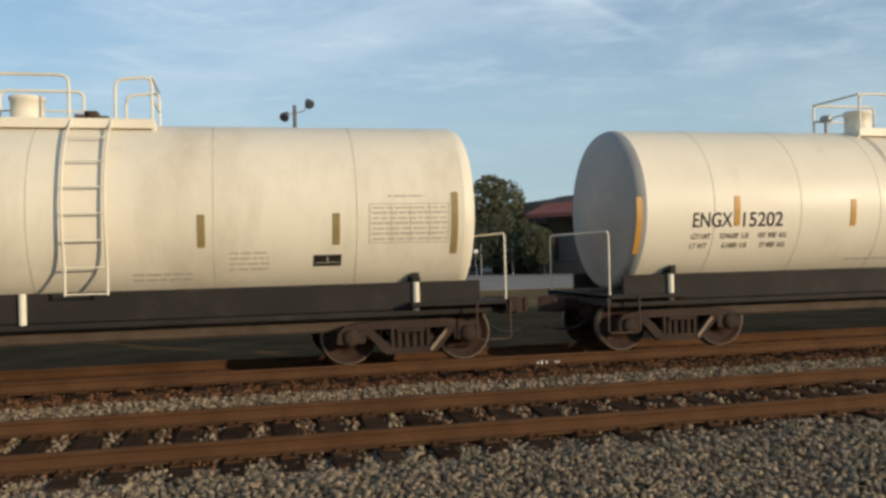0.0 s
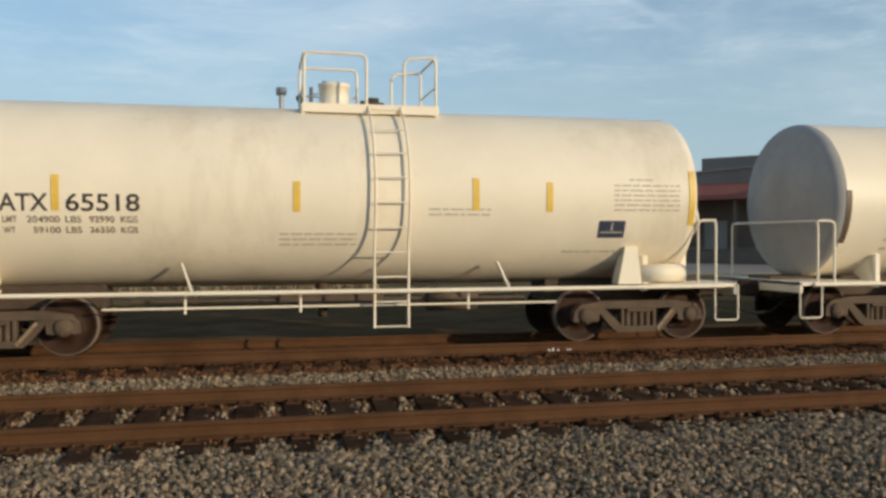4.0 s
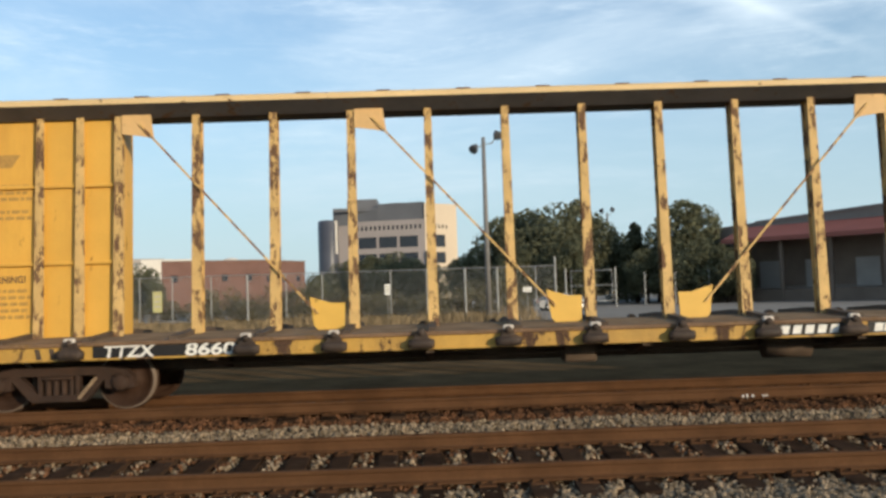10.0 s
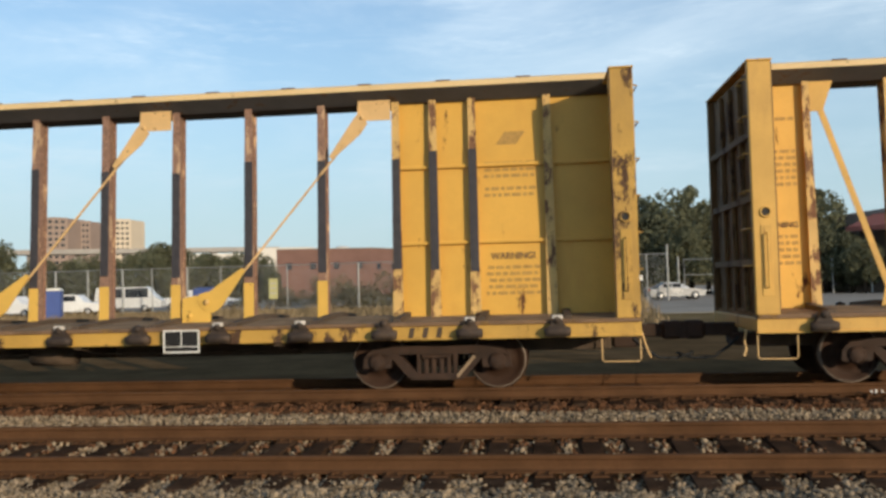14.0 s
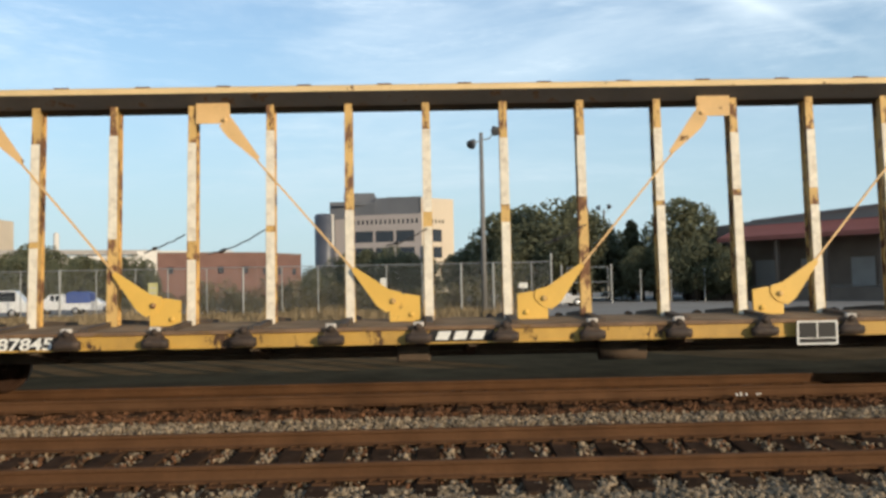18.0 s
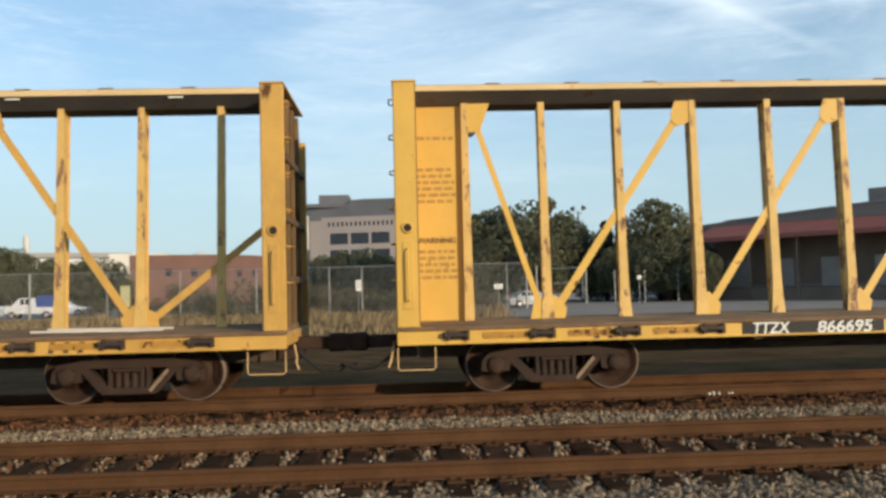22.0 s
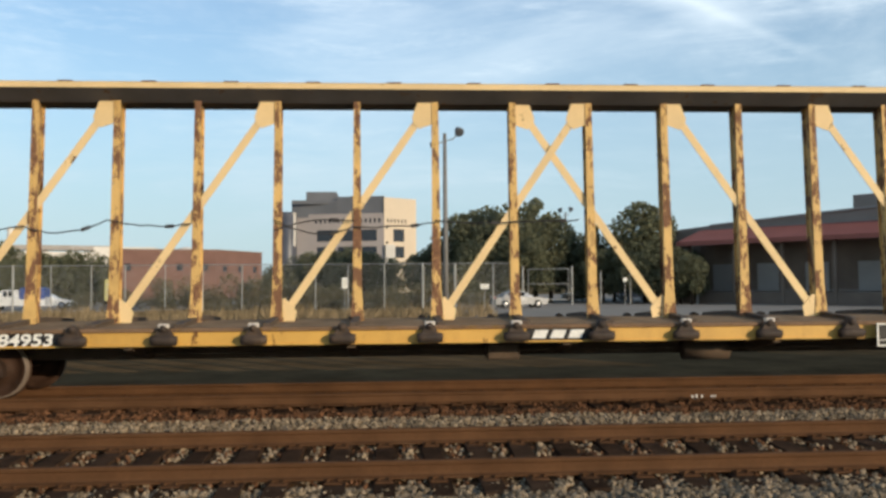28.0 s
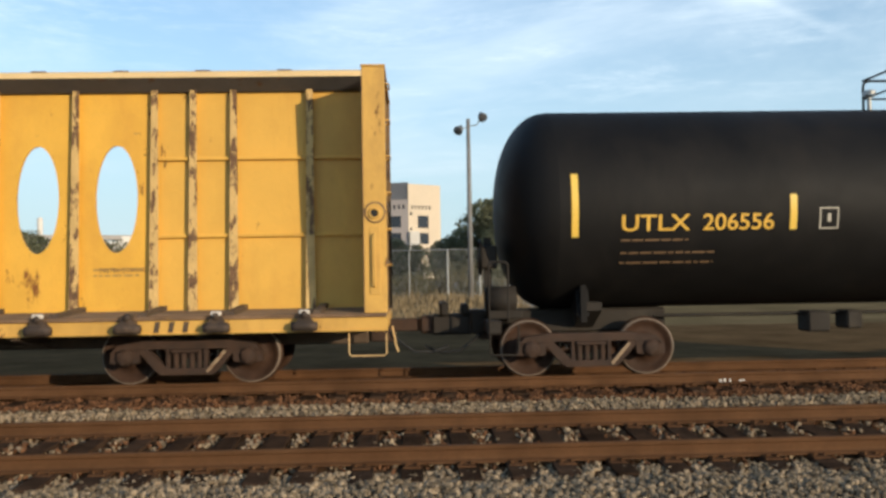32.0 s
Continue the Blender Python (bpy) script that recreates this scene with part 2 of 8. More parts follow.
RUST = (0.16, 0.065, 0.028)
M = {
    "yellow": material("yellow_paint", (0.64, 0.37, 0.085), 0.55, vary=0.14, scale=1.2, rust=RUST, rust_amount=0.16, rust_scale=3.2, dirt=(0.24, 0.13, 0.045), dirt_amount=0.28, streak=0.35, bump=0.1),
    "yellow_panel": material("yellow_panel_paint", (0.71, 0.40, 0.07), 0.5, vary=0.12, scale=0.8, rust=RUST, rust_amount=0.06, rust_scale=4.0, dirt=(0.45, 0.22, 0.04), dirt_amount=0.22, streak=0.25, bump=0.06),
    "yellow_stake": material("worn_yellow_stake_paint", (0.66, 0.42, 0.145), 0.6, vary=0.2, scale=2.5, rust=(0.26, 0.13, 0.07), rust_amount=0.47, rust_scale=6.0, streak=0.4, bump=0.2),
    "yellow_bright": material("fresh_yellow_paint", (0.71, 0.43, 0.085), 0.5, vary=0.10, scale=1.5, rust=RUST, rust_amount=0.10, rust_scale=4.0, bump=0.08),
    "cream_top": material("faded_yellow_paint", (0.76, 0.55, 0.28), 0.6, vary=0.12, scale=1.0, rust=RUST, rust_amount=0.12, rust_scale=2.5, bump=0.08),
    "yellow_dull": material("dull_yellow_paint", (0.56, 0.33, 0.07), 0.6, vary=0.2, scale=1.2, rust=(0.11, 0.06, 0.035), rust_amount=0.34, rust_scale=2.2, dirt=(0.20, 0.12, 0.05), dirt_amount=0.4, streak=0.5, bump=0.1),
    "yellow_stake_fresh": material("fresh_yellow_stake_paint", (0.70, 0.45, 0.14), 0.55, vary=0.15, scale=2.5, rust=(0.38, 0.21, 0.12), rust_amount=0.34, rust_scale=6.0, streak=0.4, bump=0.15),
    "rusty_stake": material("rusty_stake_paint", (0.60, 0.40, 0.24), 0.65, vary=0.2, scale=2.5, rust=(0.36, 0.21, 0.15), rust_amount=0.75, rust_scale=5.0, streak=0.35, bump=0.2),
    "worn_stake": material("worn_brown_stake_paint", (0.64, 0.42, 0.16), 0.65, vary=0.2, scale=3.0, rust=(0.20, 0.11, 0.06), rust_amount=0.43, rust_scale=7.0, streak=0.4, bump=0.2),
    "oval_panel": material("stained_yellow_panel_paint", (0.74, 0.405, 0.055), 0.5, vary=0.14, scale=0.8, rust=(0.30, 0.12, 0.03), rust_amount=0.16, rust_scale=2.2, dirt=(0.47, 0.20, 0.032), dirt_amount=0.42, streak=0.4, bump=0.06),
    # grime, with the shade of the car ends mixed into the base colour
    "end_sheet": material("grimy_shaded_end_sheet", (0.20, 0.118, 0.046), 0.7, vary=0.3, scale=1.2, rust=(0.085, 0.046, 0.026), rust_amount=0.36, rust_scale=2.5, dirt=(0.085, 0.056, 0.03), dirt_amount=0.45, streak=0.4),
    "slot_rust": material("rust_stained_slot", (0.52, 0.26, 0.045), 0.7, vary=0.3, scale=4.0, rust=RUST, rust_amount=0.35, rust_scale=6.0),
    "deck_edge": material("rusty_deck_edge", (0.21, 0.125, 0.07), 0.8, vary=0.35, scale=2.5, rust=(0.30, 0.17, 0.06), rust_amount=0.25, rust_scale=3.0, bump=0.3),
    "winch": material("grimy_winch_steel", (0.05, 0.034, 0.025), 0.7, vary=0.4, scale=6, fine=60, bump=0.3, dirt=(0.16, 0.10, 0.06), dirt_amount=0.3),
    # underside of the chord, its shadow put into the dark grey
    "soffit": material("shadow_grey_soffit", (0.105, 0.098, 0.098), 0.8, vary=0.25, scale=1.5, rust=(0.16, 0.09, 0.05), rust_amount=0.2, rust_scale=3.0),
    "letter_worn": material("worn_stencil_on_yellow", (0.47, 0.275, 0.075), 0.7, vary=0.3, scale=20),
    "old_board": material("weathered_pale_board", (0.66, 0.60, 0.52), 0.85, vary=0.25, scale=3.0, fine=50, bump=0.3),
    "letter_brown": material("brown_stencil_lettering", (0.20, 0.12, 0.06), 0.7, vary=0.25, scale=30),
    "deck": material("weathered_deck", (0.33, 0.235, 0.15), 0.85, vary=0.35, scale=2.0, dirt=(0.30, 0.22, 0.14), dirt_amount=0.3, bump=0.4, spec=0.0),
    "dark_board": material("black_stencil_board", (0.018, 0.016, 0.015), 0.6, vary=0.3),
    "rust": material("rusty_cast_steel", (0.044, 0.023, 0.014), 0.8, vary=0.4, scale=4, fine=60, bump=0.35, dirt=(0.085, 0.042, 0.023), dirt_amount=0.3),
    "rust_grey": material("grey_brown_cast_steel", (0.125, 0.085, 0.054), 0.8, vary=0.35, scale=4, fine=60, bump=0.3),
    "underframe": material("grimy_underframe", (0.10, 0.068, 0.045), 0.85, vary=0.4, scale=3, bump=0.3),
    "wheel": material("wheel_steel", (0.052, 0.028, 0.018), 0.6, spec=0.1, vary=0.4, scale=5, bump=0.2),
    # worn rim steel, made paler to carry the sun's glint
    "wheel_rim": material("worn_glint_wheel_rim", (0.17, 0.13, 0.10), 0.5, spec=0.3, vary=0.2, scale=6, bump=0.05),
    "black": material("black_tank_paint", (0.010, 0.0092, 0.009), 0.6, vary=0.35, scale=1.0, dirt=(0.026, 0.021, 0.017), dirt_amount=0.3, streak=0.3, bump=0.05, spec=0.16),
    "tank": material("cream_tank_paint", (0.90, 0.80, 0.62), 0.45, vary=0.06, scale=0.7, dirt=(0.52, 0.42, 0.28), dirt_amount=0.20, streak=0.22, bump=0.04),
    # dirty cream, greyed further for the side turned from the sun
    "head_shade_grime": material("shaded_grimy_tank_head", (0.40, 0.385, 0.36), 0.7, vary=0.15, scale=1.0, dirt=(0.22, 0.20, 0.18), dirt_amount=0.35, bump=0.05),
    "bay_grime": material("grimy_hopper_bay", (0.33, 0.29, 0.18), 0.75, vary=0.2, scale=1.5, dirt=(0.14, 0.115, 0.07), dirt_amount=0.35, streak=0.4, bump=0.08),
    "tank_grime": material("black_grimy_skirt", (0.026, 0.020, 0.015), 0.8, vary=0.4, scale=2.0, dirt=(0.075, 0.055, 0.036), dirt_amount=0.2, bump=0.2),
    "tank_seam": material("tank_weld_seam", (0.68, 0.60, 0.46), 0.55, vary=0.15, scale=2.0),
    "hopper": material("pale_grey_hopper_paint", (0.74, 0.67, 0.52), 0.5, vary=0.06, scale=0.7, dirt=(0.45, 0.38, 0.28), dirt_amount=0.18, streak=0.25, bump=0.04),
    "white": material("white_paint", (0.78, 0.76, 0.70), 0.5, vary=0.08, scale=2.0, rust=RUST, rust_amount=0.05, bump=0.05),
    "letter_white": material("white_lettering", (0.80, 0.78, 0.72), 0.6, vary=0.12, scale=14, dirt=(0.3, 0.2, 0.1), dirt_amount=0.2),
    "letter_dark": material("dark_lettering", (0.06, 0.045, 0.04), 0.6, vary=0.2, scale=14),
    "letter_faint": material("faint_stencil_lettering", (0.34, 0.24, 0.14), 0.7, vary=0.25, scale=30),
    "letter_grey": material("pale_grey_lettering", (0.50, 0.46, 0.38), 0.7, vary=0.2, scale=30),
    "letter_yellow": material("yellow_lettering", (0.72, 0.42, 0.06), 0.6, vary=0.12, scale=14),
    "reflector_yellow": material("yellow_reflector", (0.84, 0.55, 0.10), 0.35, vary=0.1, scale=10),
    "reflector_orange": material("faded_orange_reflector", (0.62, 0.32, 0.06), 0.45, vary=0.15, scale=10),
    "reflector_olive": material("dull_reflector", (0.34, 0.24, 0.09), 0.5, vary=0.15, scale=10),
    "reflector_dark": material("dark_brown_reflector", (0.13, 0.085, 0.055), 0.5, vary=0.15, scale=10),
    "letter_stencil": material("faded_brown_stencil", (0.26, 0.20, 0.14), 0.7, vary=0.25, scale=30),
    # hopper ends: dark grey holding the shade of the end, with dirt
    "end_shade_grime": material("shaded_grey_end_sheet", (0.15, 0.13, 0.10), 0.8, vary=0.3, scale=1.2, dirt=(0.08, 0.062, 0.045), dirt_amount=0.4, streak=0.4, bump=0.1),
    "letter_tank": material("faint_tank_stencil", (0.60, 0.53, 0.41), 0.7, vary=0.2, scale=30),
    "reflector_rust": material("faded_red_brown_reflector", (0.52, 0.22, 0.07), 0.45, vary=0.15, scale=10),
    "plate": material("faded_orange_cream_plate", (0.72, 0.46, 0.20), 0.6, vary=0.15, scale=2.0, rust=RUST, rust_amount=0.14, rust_scale=5.0, bump=0.08),
    "white_tape": material("white_wear_strip", (0.80, 0.72, 0.58), 0.6, vary=0.15, scale=9, dirt=(0.3, 0.2, 0.12), dirt_amount=0.3),
    "black_tape": material("dark_wear_strip", (0.05, 0.045, 0.05), 0.6, vary=0.3, scale=9),
    "rail": material("rusty_rail", (0.113, 0.055, 0.026), 0.75, metal=0.1, vary=0.3, scale=2.0, fine=30, bump=0.15, dirt=(0.13, 0.066, 0.032), dirt_amount=0.3, spec=0.08),
    "tie": material("weathered_tie", (0.060, 0.037, 0.024), 0.9, vary=0.4, scale=4, fine=50, bump=0.6, per_object=0.3, dirt=(0.11, 0.06, 0.035), dirt_amount=0.3, spec=0.0),
    "ballast": material("ballast_bed", (0.135, 0.077, 0.041), 0.95, vary=0.45, scale=6, fine=26, bump=1.0, spec=0.0),
    "stone": material("ballast_stone", (0.275, 0.208, 0.135), 0.9, vary=0.3, scale=9, fine=70, bump=0.3, per_island=0.6, spec=0.1),
    "stone_rust": material("rusty_ballast_stone", (0.150, 0.072, 0.036), 0.92, vary=0.3, scale=9, fine=70, bump=0.3, per_island=0.45, spec=0.08),
    "ground": material("dry_grassy_ground", (0.23, 0.165, 0.085), 0.95, vary=0.4, scale=0.35, fine=5, bump=0.5, dirt=(0.15, 0.12, 0.055), dirt_amount=0.4, spec=0.0),
    "cinder": material("dark_brown_cinders", (0.158, 0.098, 0.048), 0.95, vary=0.4, scale=0.8, fine=9, bump=0.6, spec=0.0),
    "lot": material("concrete_lot", (0.37, 0.325, 0.27), 0.9, vary=0.15, scale=0.3, fine=4, bump=0.1, spec=0.0),
    "grass": material("dry_grass", (0.26, 0.195, 0.115), 0.9, vary=0.35, scale=0.6, bump=0, per_island=0.4, spec=0.0),
    "cable": material("dark_steel_cable", (0.035, 0.032, 0.032), 0.6, vary=0.3, scale=8, bump=0.05),
    "lever": material("scuffed_brake_lever", (0.30, 0.21, 0.13), 0.7, vary=0.25, scale=6, rust=RUST, rust_amount=0.25, rust_scale=8.0),
    "leaf": material("tree_leaves", (0.185, 0.188, 0.115), 0.8, vary=0.25, scale=0.5, bump=0, per_island=0.3, spec=0.05),
    "shrub_leaf": material("olive_shrub_leaves", (0.20, 0.175, 0.10), 0.85, vary=0.3, scale=0.5, bump=0, per_island=0.3, spec=0.03),
    "bark": material("tree_bark", (0.07, 0.05, 0.035), 0.9, vary=0.3, scale=2, spec=0.08),
    "wood_pole": material("grey_pole", (0.20, 0.19, 0.18), 0.7, vary=0.2, scale=2, bump=0.2),
    "galv": material("galvanised_steel", (0.36, 0.36, 0.35), 0.5, metal=0.5, vary=0.15, scale=4, bump=0.05),
    "office": material("pale_concrete_wall", (0.36, 0.32, 0.305), 0.85, vary=0.08, scale=0.12, fine=2, bump=0.05, spec=0.08),
    "office_dark": material("dark_slate_wall", (0.135, 0.14, 0.155), 0.7, vary=0.15, scale=0.15, fine=2, bump=0.05),
    "tower_slate": material("dark_blue_slate_cladding", (0.075, 0.08, 0.10), 0.35, vary=0.2, scale=0.2, fine=2, bump=0.03),
    "glass_dark": material("dark_window_glass", (0.03, 0.035, 0.045), 0.12, vary=0.2, scale=0.3, bump=0),
    "brick": material("red_brick_wall", (0.20, 0.115, 0.095), 0.9, vary=0.15, scale=0.4, fine=5, bump=0.1, spec=0.08),
    "ware_wall": material("grey_brown_warehouse_wall", (0.29, 0.24, 0.205), 0.9, vary=0.12, scale=0.2, fine=3, bump=0.05, spec=0.08),
    "canopy": material("faded_red_canopy", (0.36, 0.13, 0.10), 0.7, vary=0.12, scale=0.5, fine=3, bump=0.05, spec=0.08),
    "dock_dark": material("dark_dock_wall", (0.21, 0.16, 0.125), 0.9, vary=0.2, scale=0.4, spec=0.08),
    "dock_door": material("pale_dock_door", (0.36, 0.33, 0.30), 0.7, vary=0.1, scale=1),
    "far_white": material("white_far_wall", (0.66, 0.62, 0.56), 0.8, vary=0.06, scale=0.1, fine=1, bump=0, spec=0.08),
    "far_brown": material("brown_far_wall", (0.30, 0.22, 0.18), 0.85, vary=0.1, scale=0.1, fine=1, bump=0),
    "far_cream": material("cream_far_wall", (0.60, 0.50, 0.38), 0.85, vary=0.06, scale=0.1, fine=1, bump=0),
    "concrete": material("weathered_concrete", (0.36, 0.33, 0.30), 0.9, vary=0.12, scale=0.3, fine=3, bump=0.1),
    "car_white": material("white_car_paint", (0.78, 0.77, 0.75), 0.25, vary=0.03, scale=1, bump=0),
    "car_silver": material("silver_car_paint", (0.50, 0.49, 0.48), 0.25, metal=0.4, vary=0.04, scale=1, bump=0),
    "car_glass": material("car_window_glass", (0.02, 0.023, 0.028), 0.08, vary=0.1, scale=1, bump=0),
    "tyre": material("black_tyre", (0.02, 0.02, 0.02), 0.85, vary=0.2, scale=8),
    "blue": material("blue_plastic", (0.06, 0.10, 0.30), 0.5, vary=0.12, scale=1.5, bump=0.03),
    "lamp_head": material("grey_lamp_housing", (0.10, 0.105, 0.115), 0.5, metal=0.3, vary=0.15, scale=5, bump=0.02),
    "sign_white": material("white_sign_face", (0.75, 0.74, 0.68), 0.5, vary=0.06, scale=3, bump=0),
    "sign_lime": material("lime_sign_face", (0.52, 0.48, 0.22), 0.5, vary=0.1, scale=3, bump=0),
    "sticker_blue": material("dark_blue_placard", (0.05, 0.06, 0.10), 0.5, vary=0.2, scale=8, bump=0),
}


def let_light_through(m, share):
    """Thin leaves: part of the light that falls on one side leaves by the other."""
    nt = m.node_tree
    p = nt.nodes["Principled BSDF"]
    t = nt.nodes.new("ShaderNodeBsdfTranslucent")
    mix = nt.nodes.new("ShaderNodeMixShader")
    mix.inputs[0].default_value = share
    nt.links.new(p.inputs["Base Color"].links[0].from_socket, t.inputs["Color"])
    nt.links.new(p.outputs[0], mix.inputs[1])
    nt.links.new(t.outputs[0], mix.inputs[2])
    nt.links.new(mix.outputs[0], nt.nodes["Material Output"].inputs["Surface"])


let_light_through(M["leaf"], 0.45)
let_light_through(M["shrub_leaf"], 0.4)


# ---- geometry helpers ----
class Geo:
    """Collects vertices and faces of one mesh."""

    def __init__(self):
        self.v, self.f, self.smooth = [], [], []

    def add(self, verts, faces, smooth=False):
        n = len(self.v)
        self.v.extend(verts)
        self.f.extend([tuple(i + n for i in f) for f in faces])
        self.smooth.extend([smooth] * len(faces))
        return self

    def box(self, x0, x1, y0, y1, z0, z1, b=0.008):
        """A box with chamfered edges."""
        b = min(b, abs(x1 - x0) / 3, abs(y1 - y0) / 3, abs(z1 - z0) / 3)
        c, h = Vector(((x0 + x1) / 2, (y0 + y1) / 2, (z0 + z1) / 2)), ((x1 - x0) / 2, (y1 - y0) / 2, (z1 - z0) / 2)
        vs, idx = [], {}
        for sx in (-1, 1):
            for sy in (-1, 1):
                for sz in (-1, 1):
                    for ax in range(3):
                        p = [sx * h[0], sy * h[1], sz * h[2]]
                        for o in range(3):
                            if o != ax:
                                p[o] -= (sx, sy, sz)[o] * b
                        idx[(sx, sy, sz, ax)] = len(vs)
                        vs.append((c.x + p[0], c.y + p[1], c.z + p[2]))
        fs = []
        for ax in range(3):
            o1, o2 = (ax + 1) % 3, (ax + 2) % 3
            for s in (-1, 1):
                q = []
                for a, e in ((-1, -1), (1, -1), (1, 1), (-1, 1)):
                    k = [0, 0, 0]
                    k[ax], k[o1], k[o2] = s, a, e
                    q.append(idx[(*k, ax)])
                fs.append(tuple(q if s > 0 else q[::-1]))
            for a in (-1, 1):
                for e in (-1, 1):
                    q = []
                    for s, w in ((-1, o1), (1, o1), (1, o2), (-1, o2)):
                        k = [0, 0, 0]
                        k[ax], k[o1], k[o2] = s, a, e
                        q.append(idx[(*k, w)])
                    fs.append(tuple(q if a * e > 0 else q[::-1]))
        for sx in (-1, 1):
            for sy in (-1, 1):
                for sz in (-1, 1):
                    q = [idx[(sx, sy, sz, a)] for a in range(3)]
                    fs.append(tuple(q if sx * sy * sz > 0 else q[::-1]))
        return self.add(vs, fs)

    def prism(self, poly, y0, y1, axis="y"):
        """A flat polygon of (x, z) points, drawn out from y0 to y1 (or along another axis)."""
        n = len(poly)
        if axis == "y":
            vs = [(a, y0, b) for a, b in poly] + [(a, y1, b) for a, b in poly]
        elif axis == "x":
            vs = [(y0, a, b) for a, b in poly] + [(y1, a, b) for a, b in poly]
        else:
            vs = [(a, b, y0) for a, b in poly] + [(a, b, y1) for a, b in poly]
        fs = [tuple(range(n)), tuple(range(2 * n - 1, n - 1, -1))] + [(i, i + n, (i + 1) % n + n, (i + 1) % n) for i in range(n)]
        return self.add(vs, fs)

    def beam(self, p, q, w, d, side=(0, 1, 0)):
        """A rectangular bar from p to q; w across in the plane normal to side, d along side."""
        p, q, s = Vector(p), Vector(q), Vector(side).normalized()
        u = (q - p).normalized().cross(s).normalized() * (w / 2)
        s = s * (d / 2)
        vs = [tuple(e + a * u + k * s) for e in (p, q) for a, k in ((-1, -1), (1, -1), (1, 1), (-1, 1))]
        return self.add(vs, [(0, 1, 2, 3), (7, 6, 5, 4), (0, 4, 5, 1), (1, 5, 6, 2), (2, 6, 7, 3), (3, 7, 4, 0)])

    def tube(self, pts, r, n=8):
        """A round bar along a line of points."""
        pts = [Vector(p) for p in pts]
        vs, fs = [], []
        for i, p in enumerate(pts):
            d = (pts[min(i + 1, len(pts) - 1)] - pts[max(i - 1, 0)]).normalized()
            a = d.orthogonal().normalized() if i == 0 else (a - d * a.dot(d)).normalized()
            b = d.cross(a)
            vs += [tuple(p + (a * math.cos(2 * math.pi * k / n) + b * math.sin(2 * math.pi * k / n)) * r) for k in range(n)]
            if i:
                o = (i - 1) * n
                fs += [(o + k, o + (k + 1) % n, o + n + (k + 1) % n, o + n + k) for k in range(n)]
        o = (len(pts) - 1) * n
        self.add(vs, fs, True)
        return self.add(vs[:n] + vs[o:], [tuple(range(n - 1, -1, -1)), tuple(range(n, 2 * n))])

    def lathe(self, profile, axis, centre, n=32):
        """Turns a profile of (along, radius) points about an axis through centre."""
        c = Vector(centre)
        a = Vector({"x": (1, 0, 0), "y": (0, 1, 0), "z": (0, 0, 1)}[axis])
        u = Vector({"x": (0, 1, 0), "y": (0, 0, 1), "z": (1, 0, 0)}[axis])
        w = a.cross(u)
        vs, fs = [], []
        for s, r in profile:
            vs += [tuple(c + a * s + (u * math.cos(2 * math.pi * k / n) + w * math.sin(2 * math.pi * k / n)) * r) for k in range(n)]
        for i in range(len(profile) - 1):
            o = i * n
            fs += [(o + k, o + n + k, o + n + (k + 1) % n, o + (k + 1) % n)[::-1] for k in range(n)]
        return self.add(vs, fs, True)

    def lean(self):
        """Tilts the near face of a centre beam: its foot stands out, its head stands back."""
        self.v = [(x, y + lean_at(z), z) for x, y, z in self.v]
        return self

    def mesh(self, name, mat):
        me = bpy.data.meshes.new(name)
        me.from_pydata([tuple(v) for v in self.v], [], self.f)
        me.polygons.foreach_set("use_smooth", self.smooth)
        me.materials.append(mat)
        me.update()
        return me


def lean_at(z):
    return 0.09 - 0.15 * (4.57 - z) / 3.55


def part(name, geo, mat, parent, label="", at=None):
    """Links geometry as one mesh object under a thing or a part."""
    ob = new(name, geo.mesh(name, M[mat]) if isinstance(geo, Geo) else geo)
    ob.parent = parent
    if at is not None:
        ob.matrix_basis = at
    return tagged(ob, label)


def thing(name, label, category, group="", kind="", at=None):
    ob = new(name)
    ob.empty_display_size = 0.3
    if at is not None:
        ob.matrix_basis = at
    return tagged(ob, label, category, group, kind)


def solid(name, geo, mat, label, category="", group="", kind="", at=None):
    ob = new(name, geo.mesh(name, M[mat]))
    if at is not None:
        ob.matrix_basis = at
    return tagged(ob, label, category, group, kind)


def lettering(text, size, mat, parent, x, y, z, name="lettering", width=None, turn=0.0, bold=0.0, slant=0.0):
    """Words in the built-in font, upright on a face that looks towards -y; (x, z) is the left end of the base line."""
    cu = bpy.data.curves.new(name, "FONT")
    cu.body, cu.size, cu.offset = text, size, bold
    tmp = bpy.data.objects.new(name, cu)
    me = bpy.data.meshes.new_from_object(tmp)
    bpy.data.objects.remove(tmp)
    bpy.data.curves.remove(cu)
    if width:
        xs = [v.co.x for v in me.vertices]
        k = width / (max(xs) - min(xs))
        for v in me.vertices:
            v.co.x = (v.co.x - min(xs)) * k
    for v in me.vertices:
        v.co.x += slant * v.co.y
    me.materials.clear()
    me.materials.append(M[mat])
    ob = new(name, me)
    ob.parent = parent
    ob.matrix_basis = pose(x, y, z, 90 + turn)
    return ob


def tank_lettering(text, size, mat, parent, x, z, r, cz, width, name="lettering", bold=0.0):
    """Words wrapped on a tank of radius r about (y 0, z cz)."""
    ob = lettering(text, size, mat, parent, 0, 0, 0, name, width, bold=bold)
    for v in ob.data.vertices:
        ang = math.asin(max(-1, min(1, (z - cz) / r))) + v.co.y / r
        v.co = Vector((x + v.co.x, -math.cos(ang) * (r + 0.006), cz + math.sin(ang) * (r + 0.006)))
    ob.matrix_basis = Matrix()
    return ob


